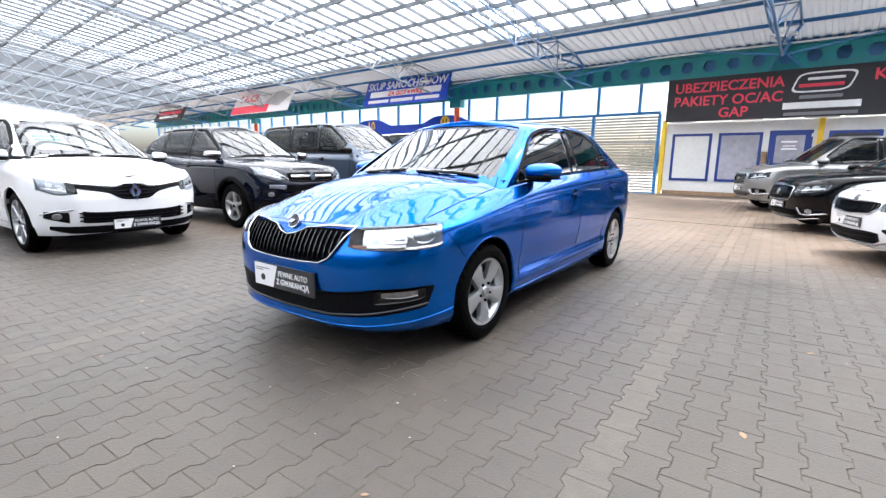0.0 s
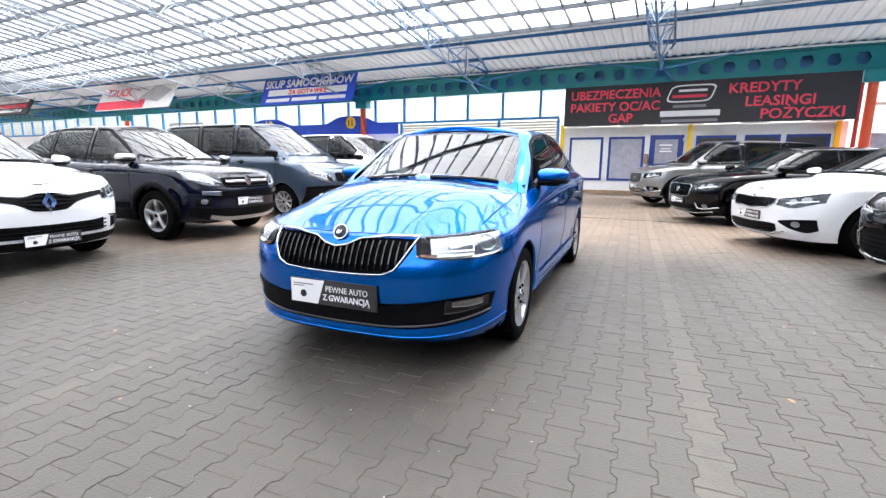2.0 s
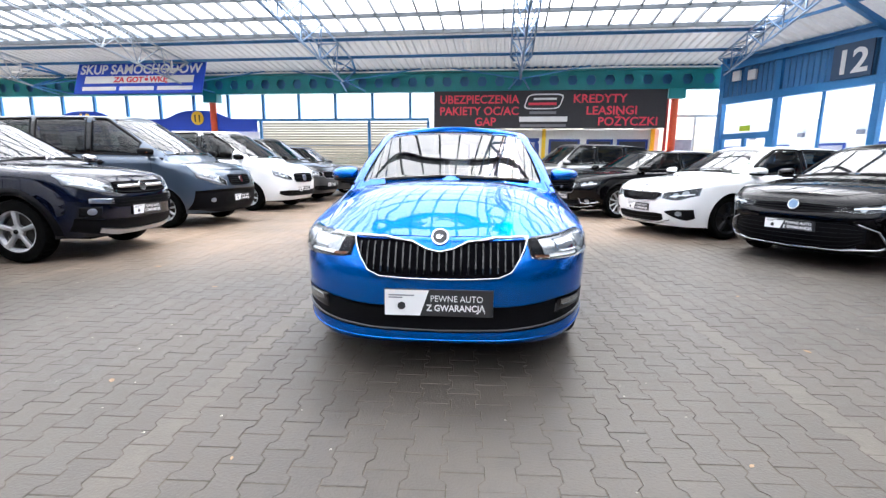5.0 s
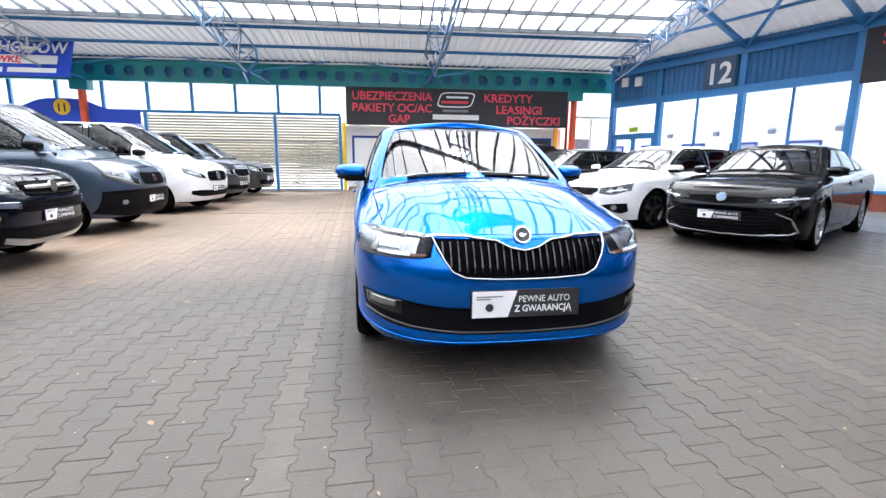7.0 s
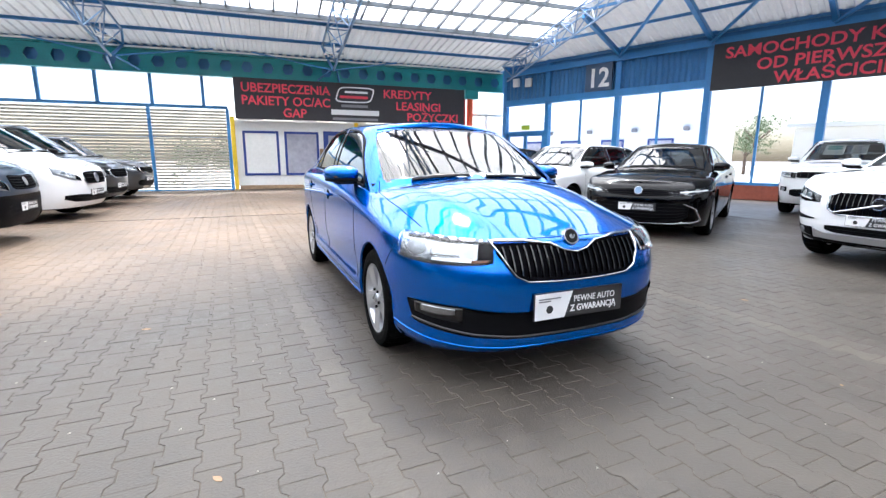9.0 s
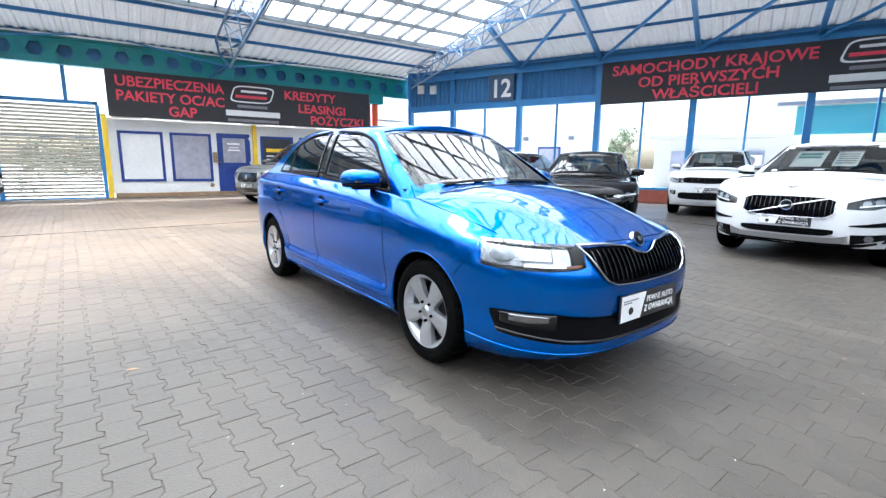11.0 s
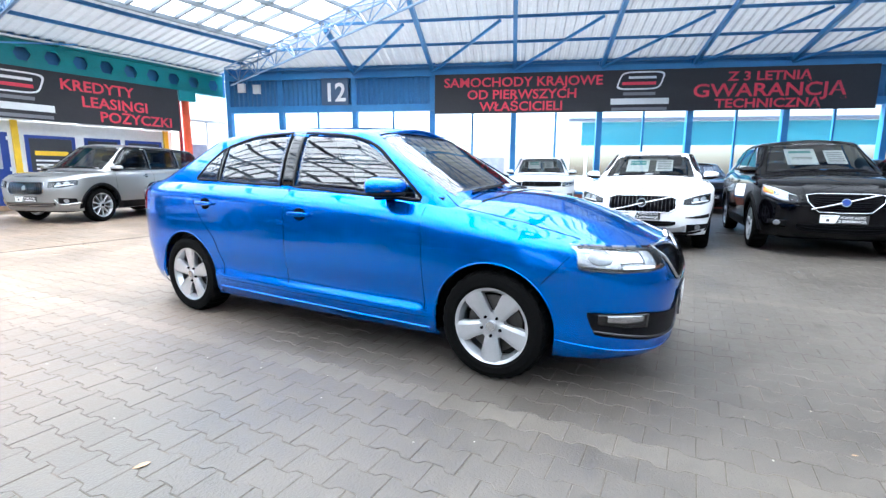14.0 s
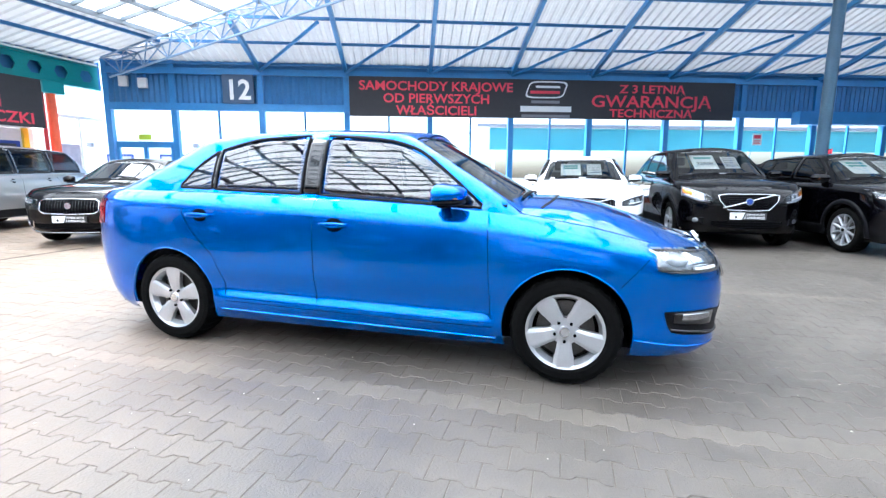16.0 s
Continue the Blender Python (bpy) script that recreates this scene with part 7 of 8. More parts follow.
# white people carrier
s = shape(4.41, 1.866, 1.65, 2.73, 0.87, 0.86, 1.04, (1.03, 1.12), (0.02, 3.5), (1.15, 3.15), wheel=0.35, rim=0.255, splits=((0.3, 0.62), (0.68, 1.55), (1.64, 2.4), (2.46, 3.05)), gbase=0.88, gtop=0.66, rim_mat="alloy", spokes=8, spoke_w=(0.03, 0.04), bow=(0.45, 0.26))
s = face(s, ([(0, 0.61), (0.15, 0.62), (0.25, 0.685), (0.5, 0.74), (0.58, 0.755)], [(0, 0.79), (0.08, 0.785), (0.2, 0.755), (0.5, 0.785), (0.58, 0.795)]), ([(0.55, 0.69), (0.7, 0.68), (0.84, 0.74)], [(0.55, 0.8), (0.7, 0.83), (0.84, 0.87)]), ([(0, 0.355), (0.45, 0.36), (0.58, 0.375)], [(0, 0.475), (0.45, 0.485), (0.53, 0.5)]), ([(0.64, 0.37), (0.82, 0.43)], [(0.64, 0.49), (0.82, 0.5)]), 0.33, None, (4, False), extra=[("strip", "grille_trim", "front", mirrored([(0.1, 0.79), (0.2, 0.762), (0.5, 0.79), (0.58, 0.8)]), 0.01, "chrome", 1, 0.014), ("strip", "fog_trim", "front", [(0.6, 0.52), (0.72, 0.51), (0.84, 0.47)], 0.014, "chrome", 2, 0.012), ("patch", "bumper_skirt", "front", mirrored([(0, 0.235), (0.6, 0.25), (0.78, 0.3)]), mirrored([(0, 0.32), (0.6, 0.33), (0.78, 0.34)]), "plastic", 1, 0.008, 20)])
s.update(badge=(0.7, 0.085, "gloss_black"), diamond=True, badge_tilt=-8, papers=PAPER(1.3, -0.02))
build_car("people_carrier", s, M["white"], "white people carrier parked nose out with price sheets", "car", (-3.97, -0.33), (0.996, 0.085), "parked cars")

# dark off-roader
s = shape(4.53, 1.82, 1.68, 2.62, 0.9, 0.93, 1.08, (1.07, 1.15), (0.12, 3.55), (1.15, 2.85), zb=0.27, wheel=0.355, rim=0.225, splits=((0.62, 1.42), (1.5, 2.3), (2.36, 2.95)), gbase=0.88, gtop=0.64, drop=0.1, spokes=5, spoke_w=(0.045, 0.05), rim_mat="alloy", mirror_mat="chrome")
s = face(s, ([(0, 0.74), (0.38, 0.75), (0.45, 0.78)], [(0, 0.89), (0.38, 0.89), (0.45, 0.88)]), ([(0.44, 0.76), (0.6, 0.77), (0.83, 0.86)], [(0.44, 0.8), (0.62, 0.91), (0.83, 0.97)]), ([(0, 0.6), (0.5, 0.6), (0.55, 0.62)], [(0, 0.7), (0.5, 0.71), (0.55, 0.7)]), ([(0.62, 0.5), (0.78, 0.52)], [(0.62, 0.62), (0.78, 0.62)]), 0.55, None, (3, False), extra=cladding(s) + [("strip", "chrome_bar", "front", [(-0.4, 0.83), (0.4, 0.83)], 0.035, "chrome", 1, 0.022), ("patch", "bumper_skirt", "front", mirrored([(0, 0.28), (0.6, 0.3), (0.8, 0.36)]), mirrored([(0, 0.46), (0.6, 0.47), (0.8, 0.5)]), "plastic", 1, 0.008, 20), ("patch", "skid_plate", "front", mirrored([(0, 0.27), (0.35, 0.28), (0.62, 0.33)]), mirrored([(0, 0.33), (0.35, 0.34), (0.62, 0.38)]), "alloy", 1, 0.02, 20), ("patch", "bumper_lamp", "front", [(0.5, 0.64), (0.72, 0.66)], [(0.5, 0.7), (0.72, 0.71)], "reflector", 2, 0.01, 8)])
s.update(badge=(0.83, 0.06, "chrome"), badge_tilt=-8)
build_car("off_roader", s, M["navy"], "dark navy off-road car parked nose out in the row", "car", (-4.06, 2.25), (0.996, 0.09), "parked cars")

# slate van
s = shape(4.8, 1.895, 1.94, 3.0, 0.92, 0.98, 1.2, (1.2, 1.24), (-0.2, 3.85), (0.95, 3.65), zb=0.25, wheel=0.33, rim=0.21, splits=((0.4, 1.25), (1.36, 2.3), (2.4, 3.4)), gbase=0.92, gtop=0.78, spokes=9, spoke_w=(0.03, 0.035), mirror_mat="plastic", handle_mat="plastic", bow=(0.4, 0.2))
s = face(s, ([(0, 0.72), (0.3, 0.73), (0.36, 0.77)], [(0, 0.9), (0.3, 0.91), (0.36, 0.9)]), ([(0.45, 0.72), (0.62, 0.74), (0.86, 0.86)], [(0.45, 0.8), (0.62, 0.92), (0.86, 1.08)]), ([(0, 0.4), (0.42, 0.41), (0.5, 0.43)], [(0, 0.55), (0.42, 0.55), (0.5, 0.53)]), ([(0.62, 0.42), (0.78, 0.43)], [(0.62, 0.54), (0.78, 0.53)]), 0.5, None, (5, False), extra=[("patch", "bumper_skirt", "front", mirrored([(0, 0.25), (0.6, 0.27), (0.88, 0.32)]), mirrored([(0, 0.66), (0.6, 0.66), (0.88, 0.64)]), "plastic", 1, 0.009, 30)])
s.update(badge=(0.82, 0.06, "chrome"), badge_tilt=-15)
build_car("van", s, M["slate"], "slate blue van with a black bumper parked in the row", "van", (-4.45, 5.12), (0.999, 0.035), "parked cars")

# white van
s = shape(5.14, 1.93, 1.9, 3.2, 0.9, 0.98, 1.18, (1.16, 1.2), (-0.15, 4.2), (1.0, 4.0), zb=0.24, wheel=0.34, rim=0.21, splits=((0.45, 1.3), (1.42, 2.4), (2.5, 3.6)), gbase=0.91, gtop=0.78, spokes=7, spoke_w=(0.03, 0.035), mirror_mat="plastic")
s = face(s, ([(0, 0.66), (0.36, 0.67), (0.42, 0.72)], [(0, 0.88), (0.36, 0.87), (0.42, 0.84)]), ([(0.5, 0.72), (0.66, 0.74), (0.86, 0.84)], [(0.5, 0.78), (0.66, 0.86), (0.86, 0.98)]), ([(0, 0.34), (0.6, 0.35), (0.78, 0.4)], [(0, 0.46), (0.6, 0.48), (0.78, 0.47)]), None, 0.5, "chrome", (3, False))
s.update(badge=(0.77, 0.09, "chrome"), badge_tilt=-8)
build_car("van", s, M["white"], "white van parked nose out in the row", "van", (-4.5, 8.05), (0.99, -0.1), "parked cars")

# graphite vans further along
s = shape(4.9, 1.9, 1.85, 3.0, 0.92, 0.98, 1.16, (1.14, 1.2), (0.0, 3.9), (0.95, 3.5), zb=0.24, wheel=0.34, rim=0.22, splits=((0.45, 1.3), (1.42, 2.4), (2.5, 3.4)), gbase=0.9, gtop=0.76)
s = face(s, ([(0, 0.68), (0.36, 0.69), (0.46, 0.76)], [(0, 0.88), (0.36, 0.88), (0.46, 0.86)]), ([(0.5, 0.74), (0.66, 0.74), (0.86, 0.82)], [(0.5, 0.84), (0.66, 0.88), (0.86, 0.96)]), ([(0, 0.34), (0.6, 0.35), (0.74, 0.4)], [(0, 0.46), (0.6, 0.48), (0.74, 0.47)]), None, 0.5, "chrome", (4, False))
build_car("van", s, M["graphite"], "graphite grey van parked nose out in the row", "van", (-4.7, 10.5), (0.99, -0.1), "parked cars")
s = shape(4.6, 1.85, 1.7, 2.7, 0.9, 0.95, 1.1, (1.08, 1.15), (0.3, 3.45), (1.05, 3.0), zb=0.26, wheel=0.35, rim=0.23, splits=((0.72, 1.45), (1.55, 2.35), (2.45, 2.95)), gbase=0.88, gtop=0.7)
s = face(s, ([(0, 0.7), (0.4, 0.72), (0.5, 0.78)], [(0, 0.88), (0.4, 0.88), (0.5, 0.86)]), ([(0.52, 0.76), (0.7, 0.76), (0.84, 0.82)], [(0.52, 0.86), (0.7, 0.9), (0.84, 0.93)]), ([(0, 0.36), (0.5, 0.37), (0.62, 0.42)], [(0, 0.52), (0.5, 0.52), (0.62, 0.5)]), None, 0.55, "chrome", (4, False), extra=cladding(s))
build_car("off_roader", s, M["graphite"], "graphite grey off-road car near the slatted screen", "car", (-4.65, 13.1), (0.99, -0.1), "parked cars")

# right-hand row: grey off-roader, black estate, white estate, black saloon
HB = (-0.917, -0.398)
s = shape(4.95, 1.95, 1.77, 2.98, 0.87, 0.98, 1.12, (1.1, 1.17), (0.1, 4.02), (0.95, 3.5), zb=0.27, wheel=0.37, rim=0.26, drop=0.06, splits=((0.58, 1.5), (1.58, 2.5), (2.6, 3.5)), gbase=0.88, gtop=0.7, spokes=10, spoke_w=(0.02, 0.03), lamp_tone="dark_lamp")
s = face(s, ([(0, 0.62), (0.36, 0.63), (0.42, 0.68)], [(0, 0.88), (0.36, 0.88), (0.42, 0.86)]), ([(0.5, 0.76), (0.7, 0.76), (0.9, 0.82)], [(0.5, 0.88), (0.7, 0.9), (0.9, 0.93)]), ([(0, 0.36), (0.5, 0.37), (0.6, 0.4)], [(0, 0.46), (0.5, 0.46), (0.6, 0.46)]), ([(0.66, 0.42), (0.88, 0.46)], [(0.66, 0.56), (0.88, 0.54)]), 0.53, "chrome", (20, True), extra=cladding(s) + [("strip", "intake_trim", "front", [(0.6, 0.52), (0.66, 0.43), (0.76, 0.42), (0.9, 0.45)], 0.026, "chrome", 2, 0.014)])
s.update(badge=(0.76, 0.05, "chrome"), badge_tilt=-6, bar_mat="chrome")
build_car("off_roader", s, M["silver"], "large grey off-road car parked beside the office", "car", (0.62, 11.35), HB, "parked cars")
s = shape(4.94, 1.89, 1.48, 2.94, 0.87, 0.84, 0.99, (0.97, 1.04), (0.22, 4.02), (1.1, 3.3), zb=0.2, wheel=0.345, rim=0.25, drop=0.07, splits=((0.72, 1.62), (1.7, 2.5), (2.58, 3.3)), gbase=0.87, gtop=0.66, spokes=10, spoke_w=(0.025, 0.03), lamp_tone="dark_lamp")
s = face(s, ([(0, 0.52), (0.38, 0.53), (0.44, 0.58)], [(0, 0.76), (0.38, 0.75), (0.44, 0.72)]), ([(0.5, 0.66), (0.7, 0.66), (0.88, 0.72)], [(0.5, 0.75), (0.7, 0.78), (0.88, 0.81)]), ([(0, 0.28), (0.5, 0.29), (0.6, 0.32)], [(0, 0.38), (0.5, 0.38), (0.6, 0.38)]), ([(0.62, 0.3), (0.84, 0.36)], [(0.62, 0.42), (0.84, 0.4)]), 0.44, "chrome", (20, True), extra=[("strip", "intake_trim", "front", [(0.58, 0.42), (0.62, 0.32), (0.72, 0.31), (0.86, 0.35)], 0.022, "chrome", 2, 0.014), ("strip", "bumper_edge", "front", mirrored([(0, 0.215), (0.55, 0.225), (0.8, 0.27)]), 0.012, "chrome", 1, 0.01)])
s.update(badge=(0.65, 0.05, "chrome"), badge_tilt=-6)
build_car("estate_car", s, M["black"], "black estate car parked nose out in the row", "car", (1.72, 7.75), HB, "parked cars")
s = shape(4.86, 1.86, 1.47, 2.8, 0.95, 0.8, 0.97, (0.95, 1.02), (0.12, 3.86), (1.02, 3.1), zb=0.19, wheel=0.335, rim=0.245, drop=0.08, splits=((0.62, 1.55), (1.63, 2.4), (2.48, 3.1)), gbase=0.87, gtop=0.66, spokes=5, spoke_w=(0.03, 0.06), rim_mat="dark_alloy", lamp_tone="dark_lamp")
s = face(s, ([(0, 0.56), (0.36, 0.58), (0.46, 0.64)], [(0, 0.7), (0.36, 0.71), (0.46, 0.7)]), ([(0.48, 0.62), (0.68, 0.6), (0.87, 0.68)], [(0.48, 0.7), (0.68, 0.74), (0.87, 0.8)]), ([(0, 0.25), (0.4, 0.26), (0.5, 0.3)], [(0, 0.38), (0.4, 0.39), (0.5, 0.38)]), ([(0.54, 0.41), (0.68, 0.33), (0.78, 0.3), (0.84, 0.34)], [(0.54, 0.43), (0.68, 0.455), (0.78, 0.465), (0.84, 0.47)]), 0.47, "chrome", (16, True), extra=[("strip", "intake_trim", "front", mirrored([(0, 0.235), (0.42, 0.245), (0.6, 0.3)]), 0.012, "chrome", 1, 0.012)])
s.update(badge=(0.735, 0.04, "chrome"), badge_tilt=-30)
build_car("estate_car", s, M["white"], "white estate car with black alloy wheels in the row", "car", (2.62, 4.95), HB, "parked cars")
s = shape(4.88, 1.84, 1.445, 2.825, 0.97, 0.8, 0.96, (0.95, 1.02), (0.22, 3.75), (1.1, 2.5), zb=0.19, wheel=0.335, rim=0.24, splits=((0.72, 1.58), (1.66, 2.4), (2.46, 2.9)), gbase=0.87, gtop=0.64, spokes=10, spoke_w=(0.025, 0.03), lamp_tone="dark_lamp")
s = face(s, ([(0, 0.62), (0.4, 0.64), (0.56, 0.68)], [(0, 0.72), (0.4, 0.71), (0.56, 0.7)]), ([(0.4, 0.655), (0.62, 0.645), (0.88, 0.70)], [(0.4, 0.69), (0.62, 0.72), (0.88, 0.77)]), ([(0, 0.24), (0.5, 0.26), (0.66, 0.34)], [(0, 0.54), (0.5, 0.54), (0.66, 0.5)]), None, 0.47, None, (3, False), extra=[("strip", "bumper_trim", "front", [(0.5, 0.245), (0.74, 0.265), (0.8, 0.3), (0.74, 0.46), (0.6, 0.53)], 0.016, "chrome", 2, 0.014), ("strip", "bumper_trim_low", "front", mirrored([(0, 0.225), (0.5, 0.24), (0.6, 0.27)]), 0.012, "chrome", 1, 0.012)])
s["grille_bars"][1] = (s["grille_bars"][1][0], s["grille_bars"][1][1], 6, False)
s.update(badge=(0.7, 0.06, "pale_blue"), badge_tilt=-12)
build_car("saloon_car", s, M["black"], "black saloon car with chrome bumper trim in the row", "car", (3.66, 2.65), (-0.825, -0.565), "parked cars")
# white high estate and black off-roader with price sheets
s = shape(4.94, 1.9, 1.54, 2.94, 0.87, 0.9, 1.04, (1.02, 1.09), (0.22, 4.02), (1.1, 3.4), zb=0.25, wheel=0.36, rim=0.25, drop=0.06, splits=((0.72, 1.62), (1.7, 2.5), (2.6, 3.3)), gbase=0.87, gtop=0.68, spokes=5, spoke_w=(0.03, 0.05), lamp_tone="dark_lamp")
s = face(s, ([(0, 0.575), (0.36, 0.58), (0.44, 0.63)], [(0, 0.81), (0.36, 0.805), (0.46, 0.76)]), ([(0.54, 0.69), (0.72, 0.69), (0.88, 0.735)], [(0.54, 0.76), (0.72, 0.82), (0.88, 0.85)]), ([(0, 0.375), (0.36, 0.38), (0.46, 0.41)], [(0, 0.455), (0.36, 0.455), (0.46, 0.45)]), ([(0.6, 0.3), (0.88, 0.36)], [(0.6, 0.41), (0.88, 0.42)]), 0.53, "chrome", (18, True), extra=cladding(s) + [("strip", "grille_slash", "front", [(-0.38, 0.6), (0.38, 0.79)], 0.016, "chrome", 1, 0.026), ("patch", "corner_vent", "front", [(0.58, 0.505), (0.72, 0.5), (0.88, 0.51)], [(0.58, 0.515), (0.72, 0.535), (0.88, 0.565)], "plastic", 2, 0.006, 12), ("patch", "bumper_skirt", "front", mirrored([(0, 0.25), (0.6, 0.26), (0.86, 0.32)]), mirrored([(0, 0.3), (0.6, 0.3), (0.86, 0.34)]), "plastic", 1, 0.006, 20), ("patch", "skid_plate", "front", mirrored([(0, 0.3), (0.45, 0.305), (0.58, 0.32)]), mirrored([(0, 0.36), (0.45, 0.365), (0.58, 0.4)]), "alloy", 1, 0.014, 20)])
s.update(badge=(0.71, 0.065, "gloss_black"), badge_tilt=-6, papers=PAPER(1.28))
build_car("estate_car", s, M["white"], "white high estate car with price sheets in the windscreen", "car", (4.3, 0.06), (-0.995, -0.1), "parked cars")
s = shape(4.63, 1.89, 1.71, 2.77, 0.87, 0.98, 1.12, (1.1, 1.2), (0.15, 3.7), (1.05, 3.0), zb=0.26, wheel=0.365, rim=0.25, drop=0.06, splits=((0.62, 1.5), (1.58, 2.35), (2.42, 2.85)), gbase=0.88, gtop=0.7, spokes=5, spoke_w=(0.04, 0.06))
s = face(s, ([(0, 0.62), (0.28, 0.63), (0.4, 0.76)], [(0, 0.87), (0.3, 0.87), (0.42, 0.85)]), ([(0.5, 0.74), (0.68, 0.76), (0.87, 0.84)], [(0.5, 0.82), (0.68, 0.91), (0.87, 0.98)]), ([(0, 0.34), (0.4, 0.36), (0.5, 0.4)], [(0, 0.46), (0.4, 0.46), (0.5, 0.46)]), ([(0.6, 0.4), (0.8, 0.44)], [(0.6, 0.5), (0.8, 0.5)]), 0.54, "chrome", (8, False), extra=cladding(s) + [("patch", "turn_lamp", "front", [(0.76, 0.84), (0.86, 0.88)], [(0.76, 0.91), (0.86, 0.95)], "amber", 2, 0.01, 6), ("strip", "grille_slash", "front", [(-0.36, 0.66), (0.36, 0.86)], 0.02, "chrome", 1, 0.026)])
s.update(badge=(0.76, 0.055, "frame_blue"), badge_tilt=-6, papers=((-0.2, 1.42, 0.4, 0.26, "72900"), (0.24, 1.41, 0.26, 0.22, False)))
build_car("off_roader", s, M["black"], "black off-road car with a price sheet in the windscreen", "car", (5.05, -2.32), (-0.987, -0.14), "parked cars")
s = shape(4.36, 1.795, 1.565, 2.64, 0.93, 0.9, 1.06, (1.04, 1.16), (0.25, 3.36), (1.05, 2.85), zb=0.22, wheel=0.345, rim=0.24, splits=((0.75, 1.45), (1.55, 2.2), (2.25, 2.6)), gbase=0.87, gtop=0.64, spokes=10, spoke_w=(0.025, 0.03), lamp_tone="dark_lamp")
s = face(s, ([(0, 0.7), (0.4, 0.72), (0.5, 0.74)], [(0, 0.78), (0.4, 0.78), (0.5, 0.78)]), ([(0.45, 0.72), (0.65, 0.74), (0.86, 0.84)], [(0.45, 0.78), (0.65, 0.86), (0.86, 0.96)]), ([(0, 0.26), (0.5, 0.28), (0.64, 0.36)], [(0, 0.5), (0.5, 0.5), (0.64, 0.46)]), None, 0.5, None, (2, False), extra=cladding(s))
s.update(papers=PAPER(1.32))
build_car("crossover", s, M["black"], "black crossover car with price sheets in the windscreen", "car", (4.75, -4.75), (-0.97, -0.25), "parked cars")

# second row by the glazed wall
s = shape(4.39, 1.82, 1.63, 2.64, 0.85, 0.98, 1.1, (1.08, 1.15), (0.3, 3.5), (1.0, 3.15), zb=0.25, wheel=0.345, rim=0.23, splits=((0.75, 1.4), (1.5, 2.2), (2.3, 2.7)), gbase=0.88, gtop=0.7, flat=0.8)
s = face(s, ([(0, 0.78), (0.44, 0.79), (0.5, 0.8)], [(0, 0.9), (0.44, 0.9), (0.5, 0.89)]), ([(0.52, 0.78), (0.68, 0.78), (0.83, 0.82)], [(0.52, 0.89), (0.68, 0.9), (0.83, 0.91)]), ([(0, 0.4), (0.5, 0.41), (0.6, 0.44)], [(0, 0.56), (0.5, 0.56), (0.6, 0.54)]), ([(0.66, 0.5), (0.8, 0.52)], [(0.66, 0.6), (0.8, 0.6)]), 0.62, "gloss_black", (8, True), extra=cladding(s))
s.update(papers=PAPER(1.38))
build_car("off_roader", s, M["white"], "white compact off-road car by the glazed wall", "car", (8.9, 3.3), (-0.93, -0.37), "second row cars")
s = shape(4.1, 1.75, 1.5, 2.55, 0.82, 0.85, 1.02, (1.0, 1.08), (0.2, 3.0), (1.0, 2.5), zb=0.2, wheel=0.31, rim=0.21, splits=((0.62, 1.35), (1.45, 2.1), (2.15, 2.5)), gbase=0.87, gtop=0.66)
s = face(s, ([(0, 0.6), (0.36, 0.62), (0.44, 0.66)], [(0, 0.7), (0.36, 0.71), (0.44, 0.7)]), ([(0.46, 0.64), (0.64, 0.66), (0.8, 0.74)], [(0.46, 0.72), (0.64, 0.8), (0.8, 0.86)]), ([(0, 0.28), (0.4, 0.29), (0.5, 0.32)], [(0, 0.42), (0.4, 0.42), (0.5, 0.4)]), None, 0.48, None, (3, False))
s.update(papers=PAPER(1.27))
build_car("hatchback", s, M["navy"], "dark blue hatchback by the glazed wall", "car", (12.7, -0.4), (-0.96, -0.25), "second row cars")
build_car("hatchback", s, M["navy"], "dark hatchback parked further along the glazed wall", "car", (9.6, -4.6), (-0.95, -0.3), "second row cars")
# cars in the distance along the hall
s = shape(4.9, 1.9, 1.9, 3.0, 0.92, 0.98, 1.16, (1.14, 1.2), (0.0, 3.9), (0.95, 3.5), zb=0.24, wheel=0.34, rim=0.22, splits=((0.45, 1.3), (1.42, 2.4), (2.5, 3.4)), gbase=0.9, gtop=0.76)
s = face(s, ([(0, 0.68), (0.36, 0.69), (0.46, 0.76)], [(0, 0.88), (0.36, 0.88), (0.46, 0.86)]), ([(0.5, 0.74), (0.66, 0.74), (0.86, 0.82)], [(0.5, 0.84), (0.66, 0.88), (0.86, 0.96)]), ([(0, 0.34), (0.6, 0.35), (0.74, 0.4)], [(0, 0.46), (0.6, 0.48), (0.74, 0.47)]), None, 0.5, None, (4, False))
build_car("van", s, M["white"], "white van standing further back in the hall", "van", (-13.5, 1.5), (0.99, -0.1), "far cars")
build_car("van", s, M["white"], "white van standing further back in the hall", "van", (-13.0, 6.5), (0.99, -0.1), "far cars")

# ---- paving: interlocking waisted pavers ----
PR = math.radians(94.5)


def paver_verts(h0, h1, inset):
    e, w, l = 0.0825 - 0.002, 0.0575 - 0.002, 0.1 - 0.002
    pts = [(-l, -e), (-0.062, -e), (-0.038, -w), (0.038, -w), (0.062, -e), (l, -e), (l, e), (0.062, e), (0.038, w), (-0.038, w), (-0.062, e), (-l, e)]
    low = [(x, y, h0) for x, y in pts]
    mid = [(x, y, h1 - 0.002) for x, y in pts]
    top = [(x * (1 - inset / l), y * (1 - inset / e), h1) for x, y in pts]
    return low + mid + top


def paver_faces(o=0):
    f = [tuple(o + 24 + i for i in range(12))]
    for r in range(2):
        for i in range(12):
            j = (i + 1) % 12
            f.append((o + r * 12 + i, o + r * 12 + j, o + r * 12 + 12 + j, o + r * 12 + 12 + i))
    return f


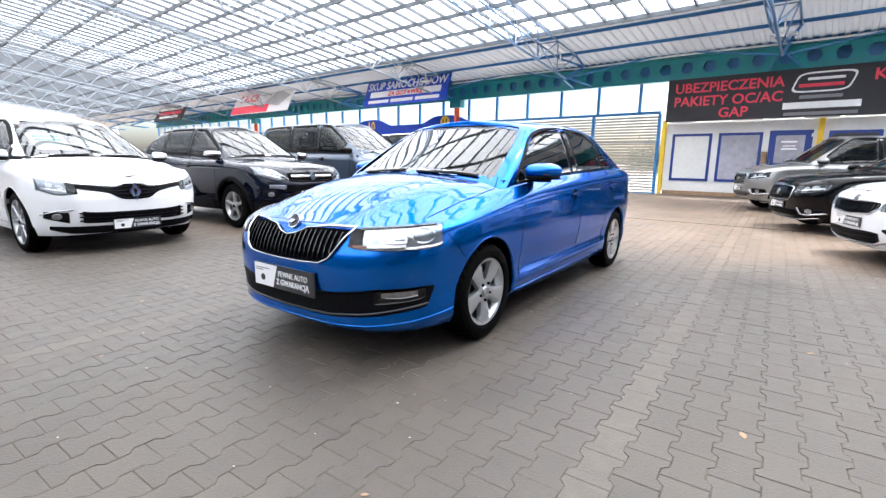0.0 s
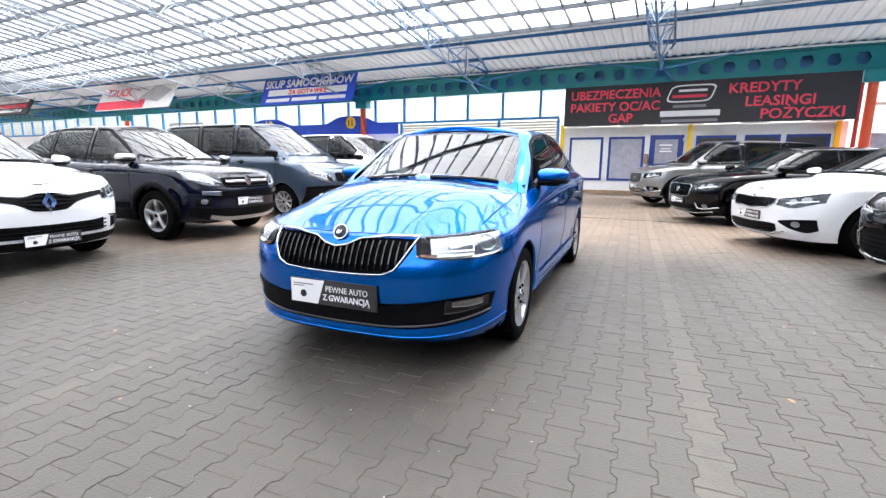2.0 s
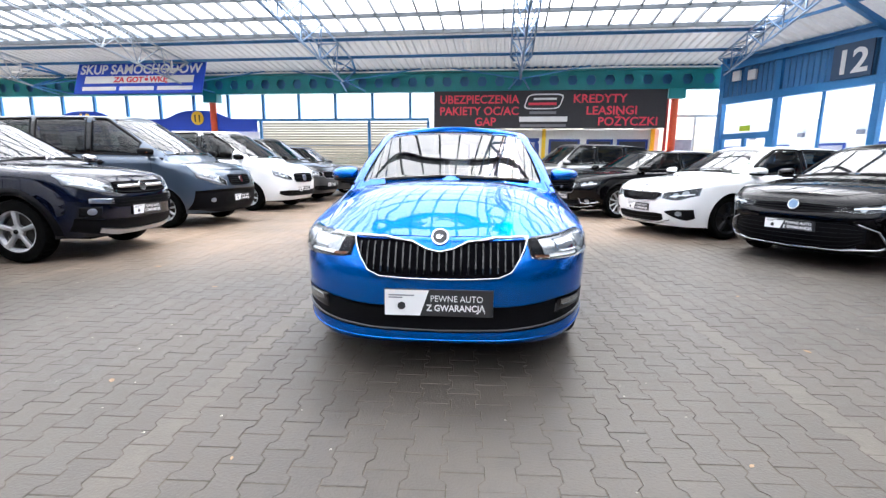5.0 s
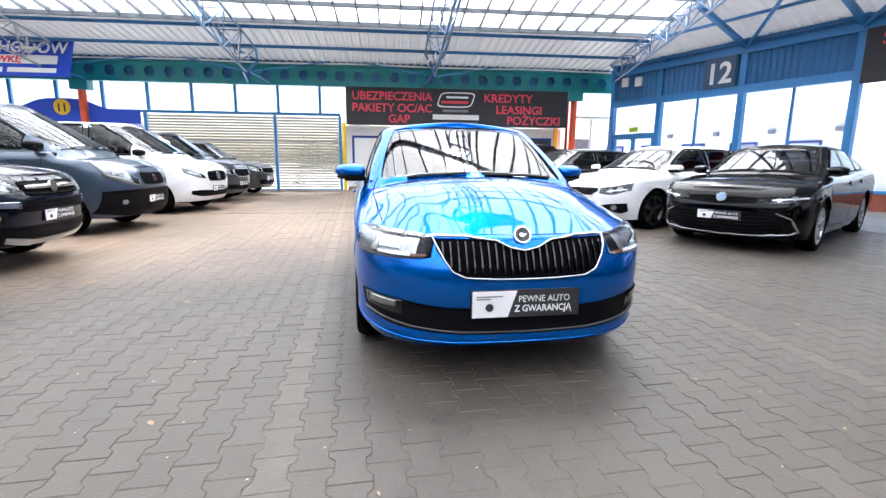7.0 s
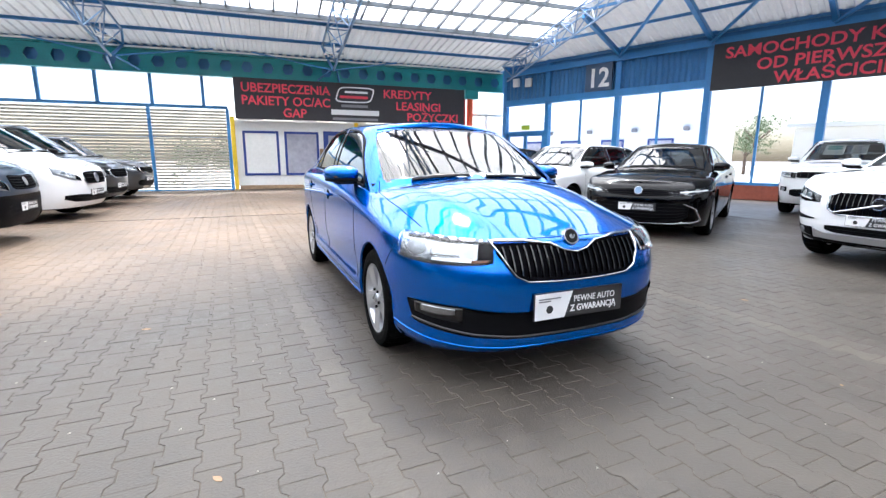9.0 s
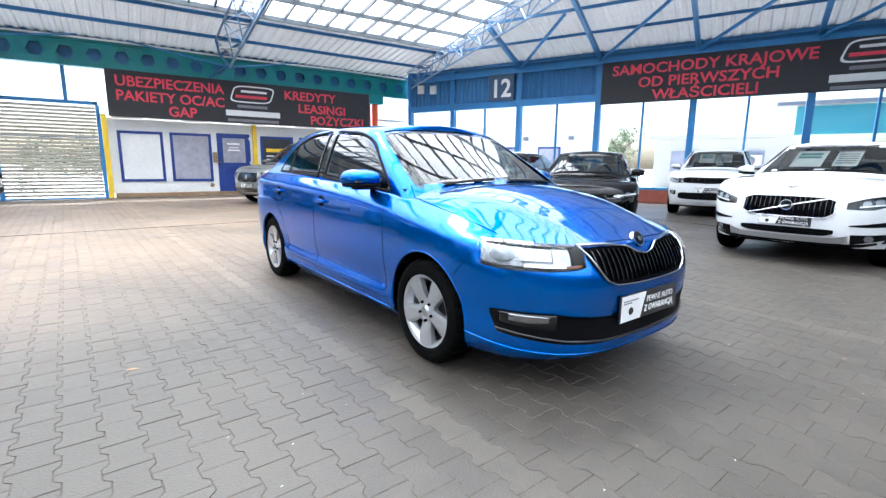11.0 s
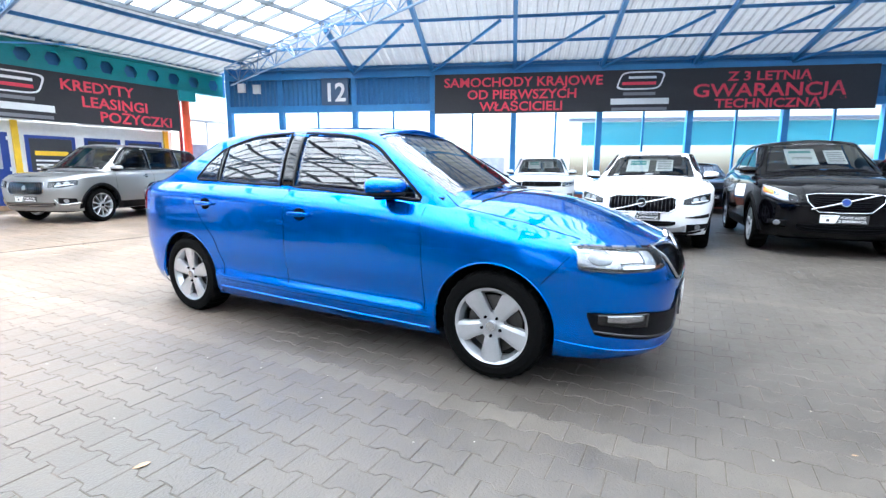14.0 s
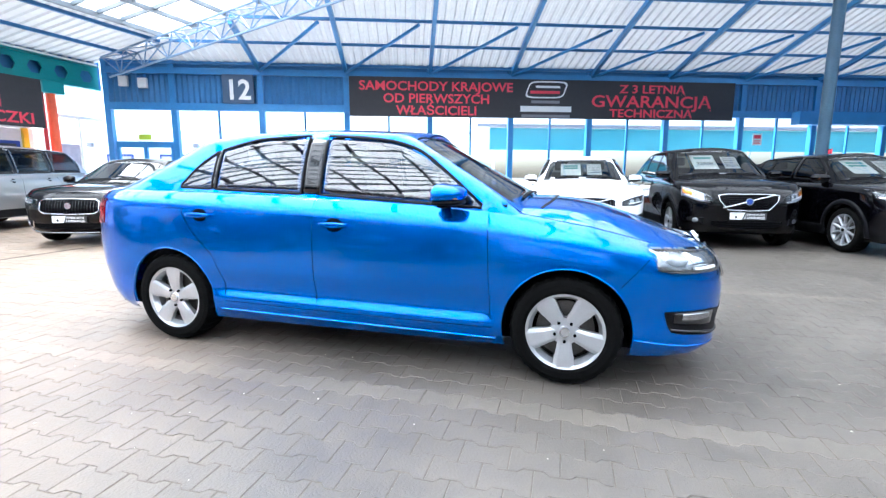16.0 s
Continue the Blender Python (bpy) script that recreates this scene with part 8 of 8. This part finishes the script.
rng = random.Random(4)
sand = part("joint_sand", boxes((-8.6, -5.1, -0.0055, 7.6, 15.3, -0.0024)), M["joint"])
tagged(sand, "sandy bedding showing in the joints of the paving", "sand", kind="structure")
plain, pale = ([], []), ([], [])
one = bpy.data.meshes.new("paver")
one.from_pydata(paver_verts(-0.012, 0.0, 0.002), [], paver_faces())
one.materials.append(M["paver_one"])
near = 0
c_, s_n = math.cos(PR), math.sin(PR)
for j in range(-60, 66):
    for i in range(-30, 86):
        lx, ly = i * 0.2 + (j % 2) * 0.1, j * 0.14
        x, y = lx * c_ - ly * s_n, lx * s_n + ly * c_
        if not (-8.5 < x < 7.5 and -5.0 < y < 15.2):
            continue
        stripe = j in (-13, 8, 29, -35)
        dz, ang = rng.uniform(-0.0018, 0.001), rng.uniform(-0.006, 0.006)
        if near < 300 and -2.0 < x < -0.2 and -2.6 < y < -0.7 and not stripe:
            ob = new("paver", one)
            ob.parent = ground
            ob.matrix_basis = Matrix.Translation((x, y, dz + 0.006)) @ Matrix.Rotation(PR + ang, 4, "Z")
            near += 1
            continue
        vs, fs = pale if stripe else plain
        o = len(vs)
        ca, sa = math.cos(PR + ang), math.sin(PR + ang)
        vs += [(x + px_ * ca - py_ * sa, y + px_ * sa + py_ * ca, z_ + dz) for px_, py_, z_ in paver_verts(-0.012, 0.0, 0.002)]
        fs += paver_faces(o)
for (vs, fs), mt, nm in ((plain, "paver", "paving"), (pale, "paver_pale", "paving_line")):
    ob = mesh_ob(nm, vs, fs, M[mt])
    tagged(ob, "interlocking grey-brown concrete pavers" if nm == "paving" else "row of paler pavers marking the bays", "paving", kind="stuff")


# ---- narrow open joint across the drive lane ----
slot = part("expansion_joint", boxes((-5.4, -0.009, 0.0, 2.2, 0.009, 0.0035)), M["seam"])
slot.matrix_basis = pose(0, 7.4, 0.0, 0, 0, 2.5)
tagged(slot, "narrow dark joint across the drive lane", "joint", kind="structure")


# ---- fallen leaves and chips on the paving ----
leaf_me = None
for x, y, r, k in ((2.27, -0.16, 20, 0.55), (-2.2, 0.71, 75, 0.6), (2.45, 1.1, 140, 0.5), (-0.62, -1.62, 200, 0.25), (1.35, -1.4, 310, 0.3), (-1.6, -1.1, 40, 0.5), (-3.3, 1.4, 80, 0.8)):
    if leaf_me is None:
        pts = [(0, -0.05), (0.018, -0.03), (0.026, 0.0), (0.016, 0.03), (0, 0.055), (-0.018, 0.028), (-0.024, -0.005), (-0.016, -0.03)]
        leaf_me = bpy.data.meshes.new("dry_leaf")
        top = [(px_, py_, 0.004 + 0.14 * abs(px_)) for px_, py_ in pts]
        low = [(px_, py_, z_ - 0.002) for px_, py_, z_ in top]
        leaf_me.from_pydata(top + low + [(0, 0, 0.003), (0, 0, 0.001)], [], [(i, (i + 1) % 8, 16) for i in range(8)] + [(8 + (i + 1) % 8, 8 + i, 17) for i in range(8)] + [(i, 8 + i, 8 + (i + 1) % 8, (i + 1) % 8) for i in range(8)])
        leaf_me.materials.append(M["dry_leaf"])
    lf = new("dry_leaf", leaf_me)
    lf.matrix_basis = pose(x, y, 0.001, 0, 0, r) @ Matrix.Scale(k, 4)
    tagged(lf, "small dry brown leaf lying on the paving", "leaf", "fallen leaves")
chips_v, chips_f, cr_ = [], [], random.Random(12)
for _ in range(130):
    x, y, k = cr_.uniform(-4.5, 3.2), cr_.uniform(-2.6, 3.5), cr_.uniform(0.003, 0.008)
    o = len(chips_v)
    chips_v += [(x - k, y - k * 0.6, 0.0), (x + k, y - k * 0.4, 0.0), (x + k * 0.3, y + k, 0.0), (x, y, k * 0.7)]
    chips_f += [(o, o + 1, o + 3), (o + 1, o + 2, o + 3), (o + 2, o, o + 3)]
tagged(mesh_ob("grit", chips_v, chips_f, M["slat"]), "pale grit scattered on the paving", "grit", kind="stuff")
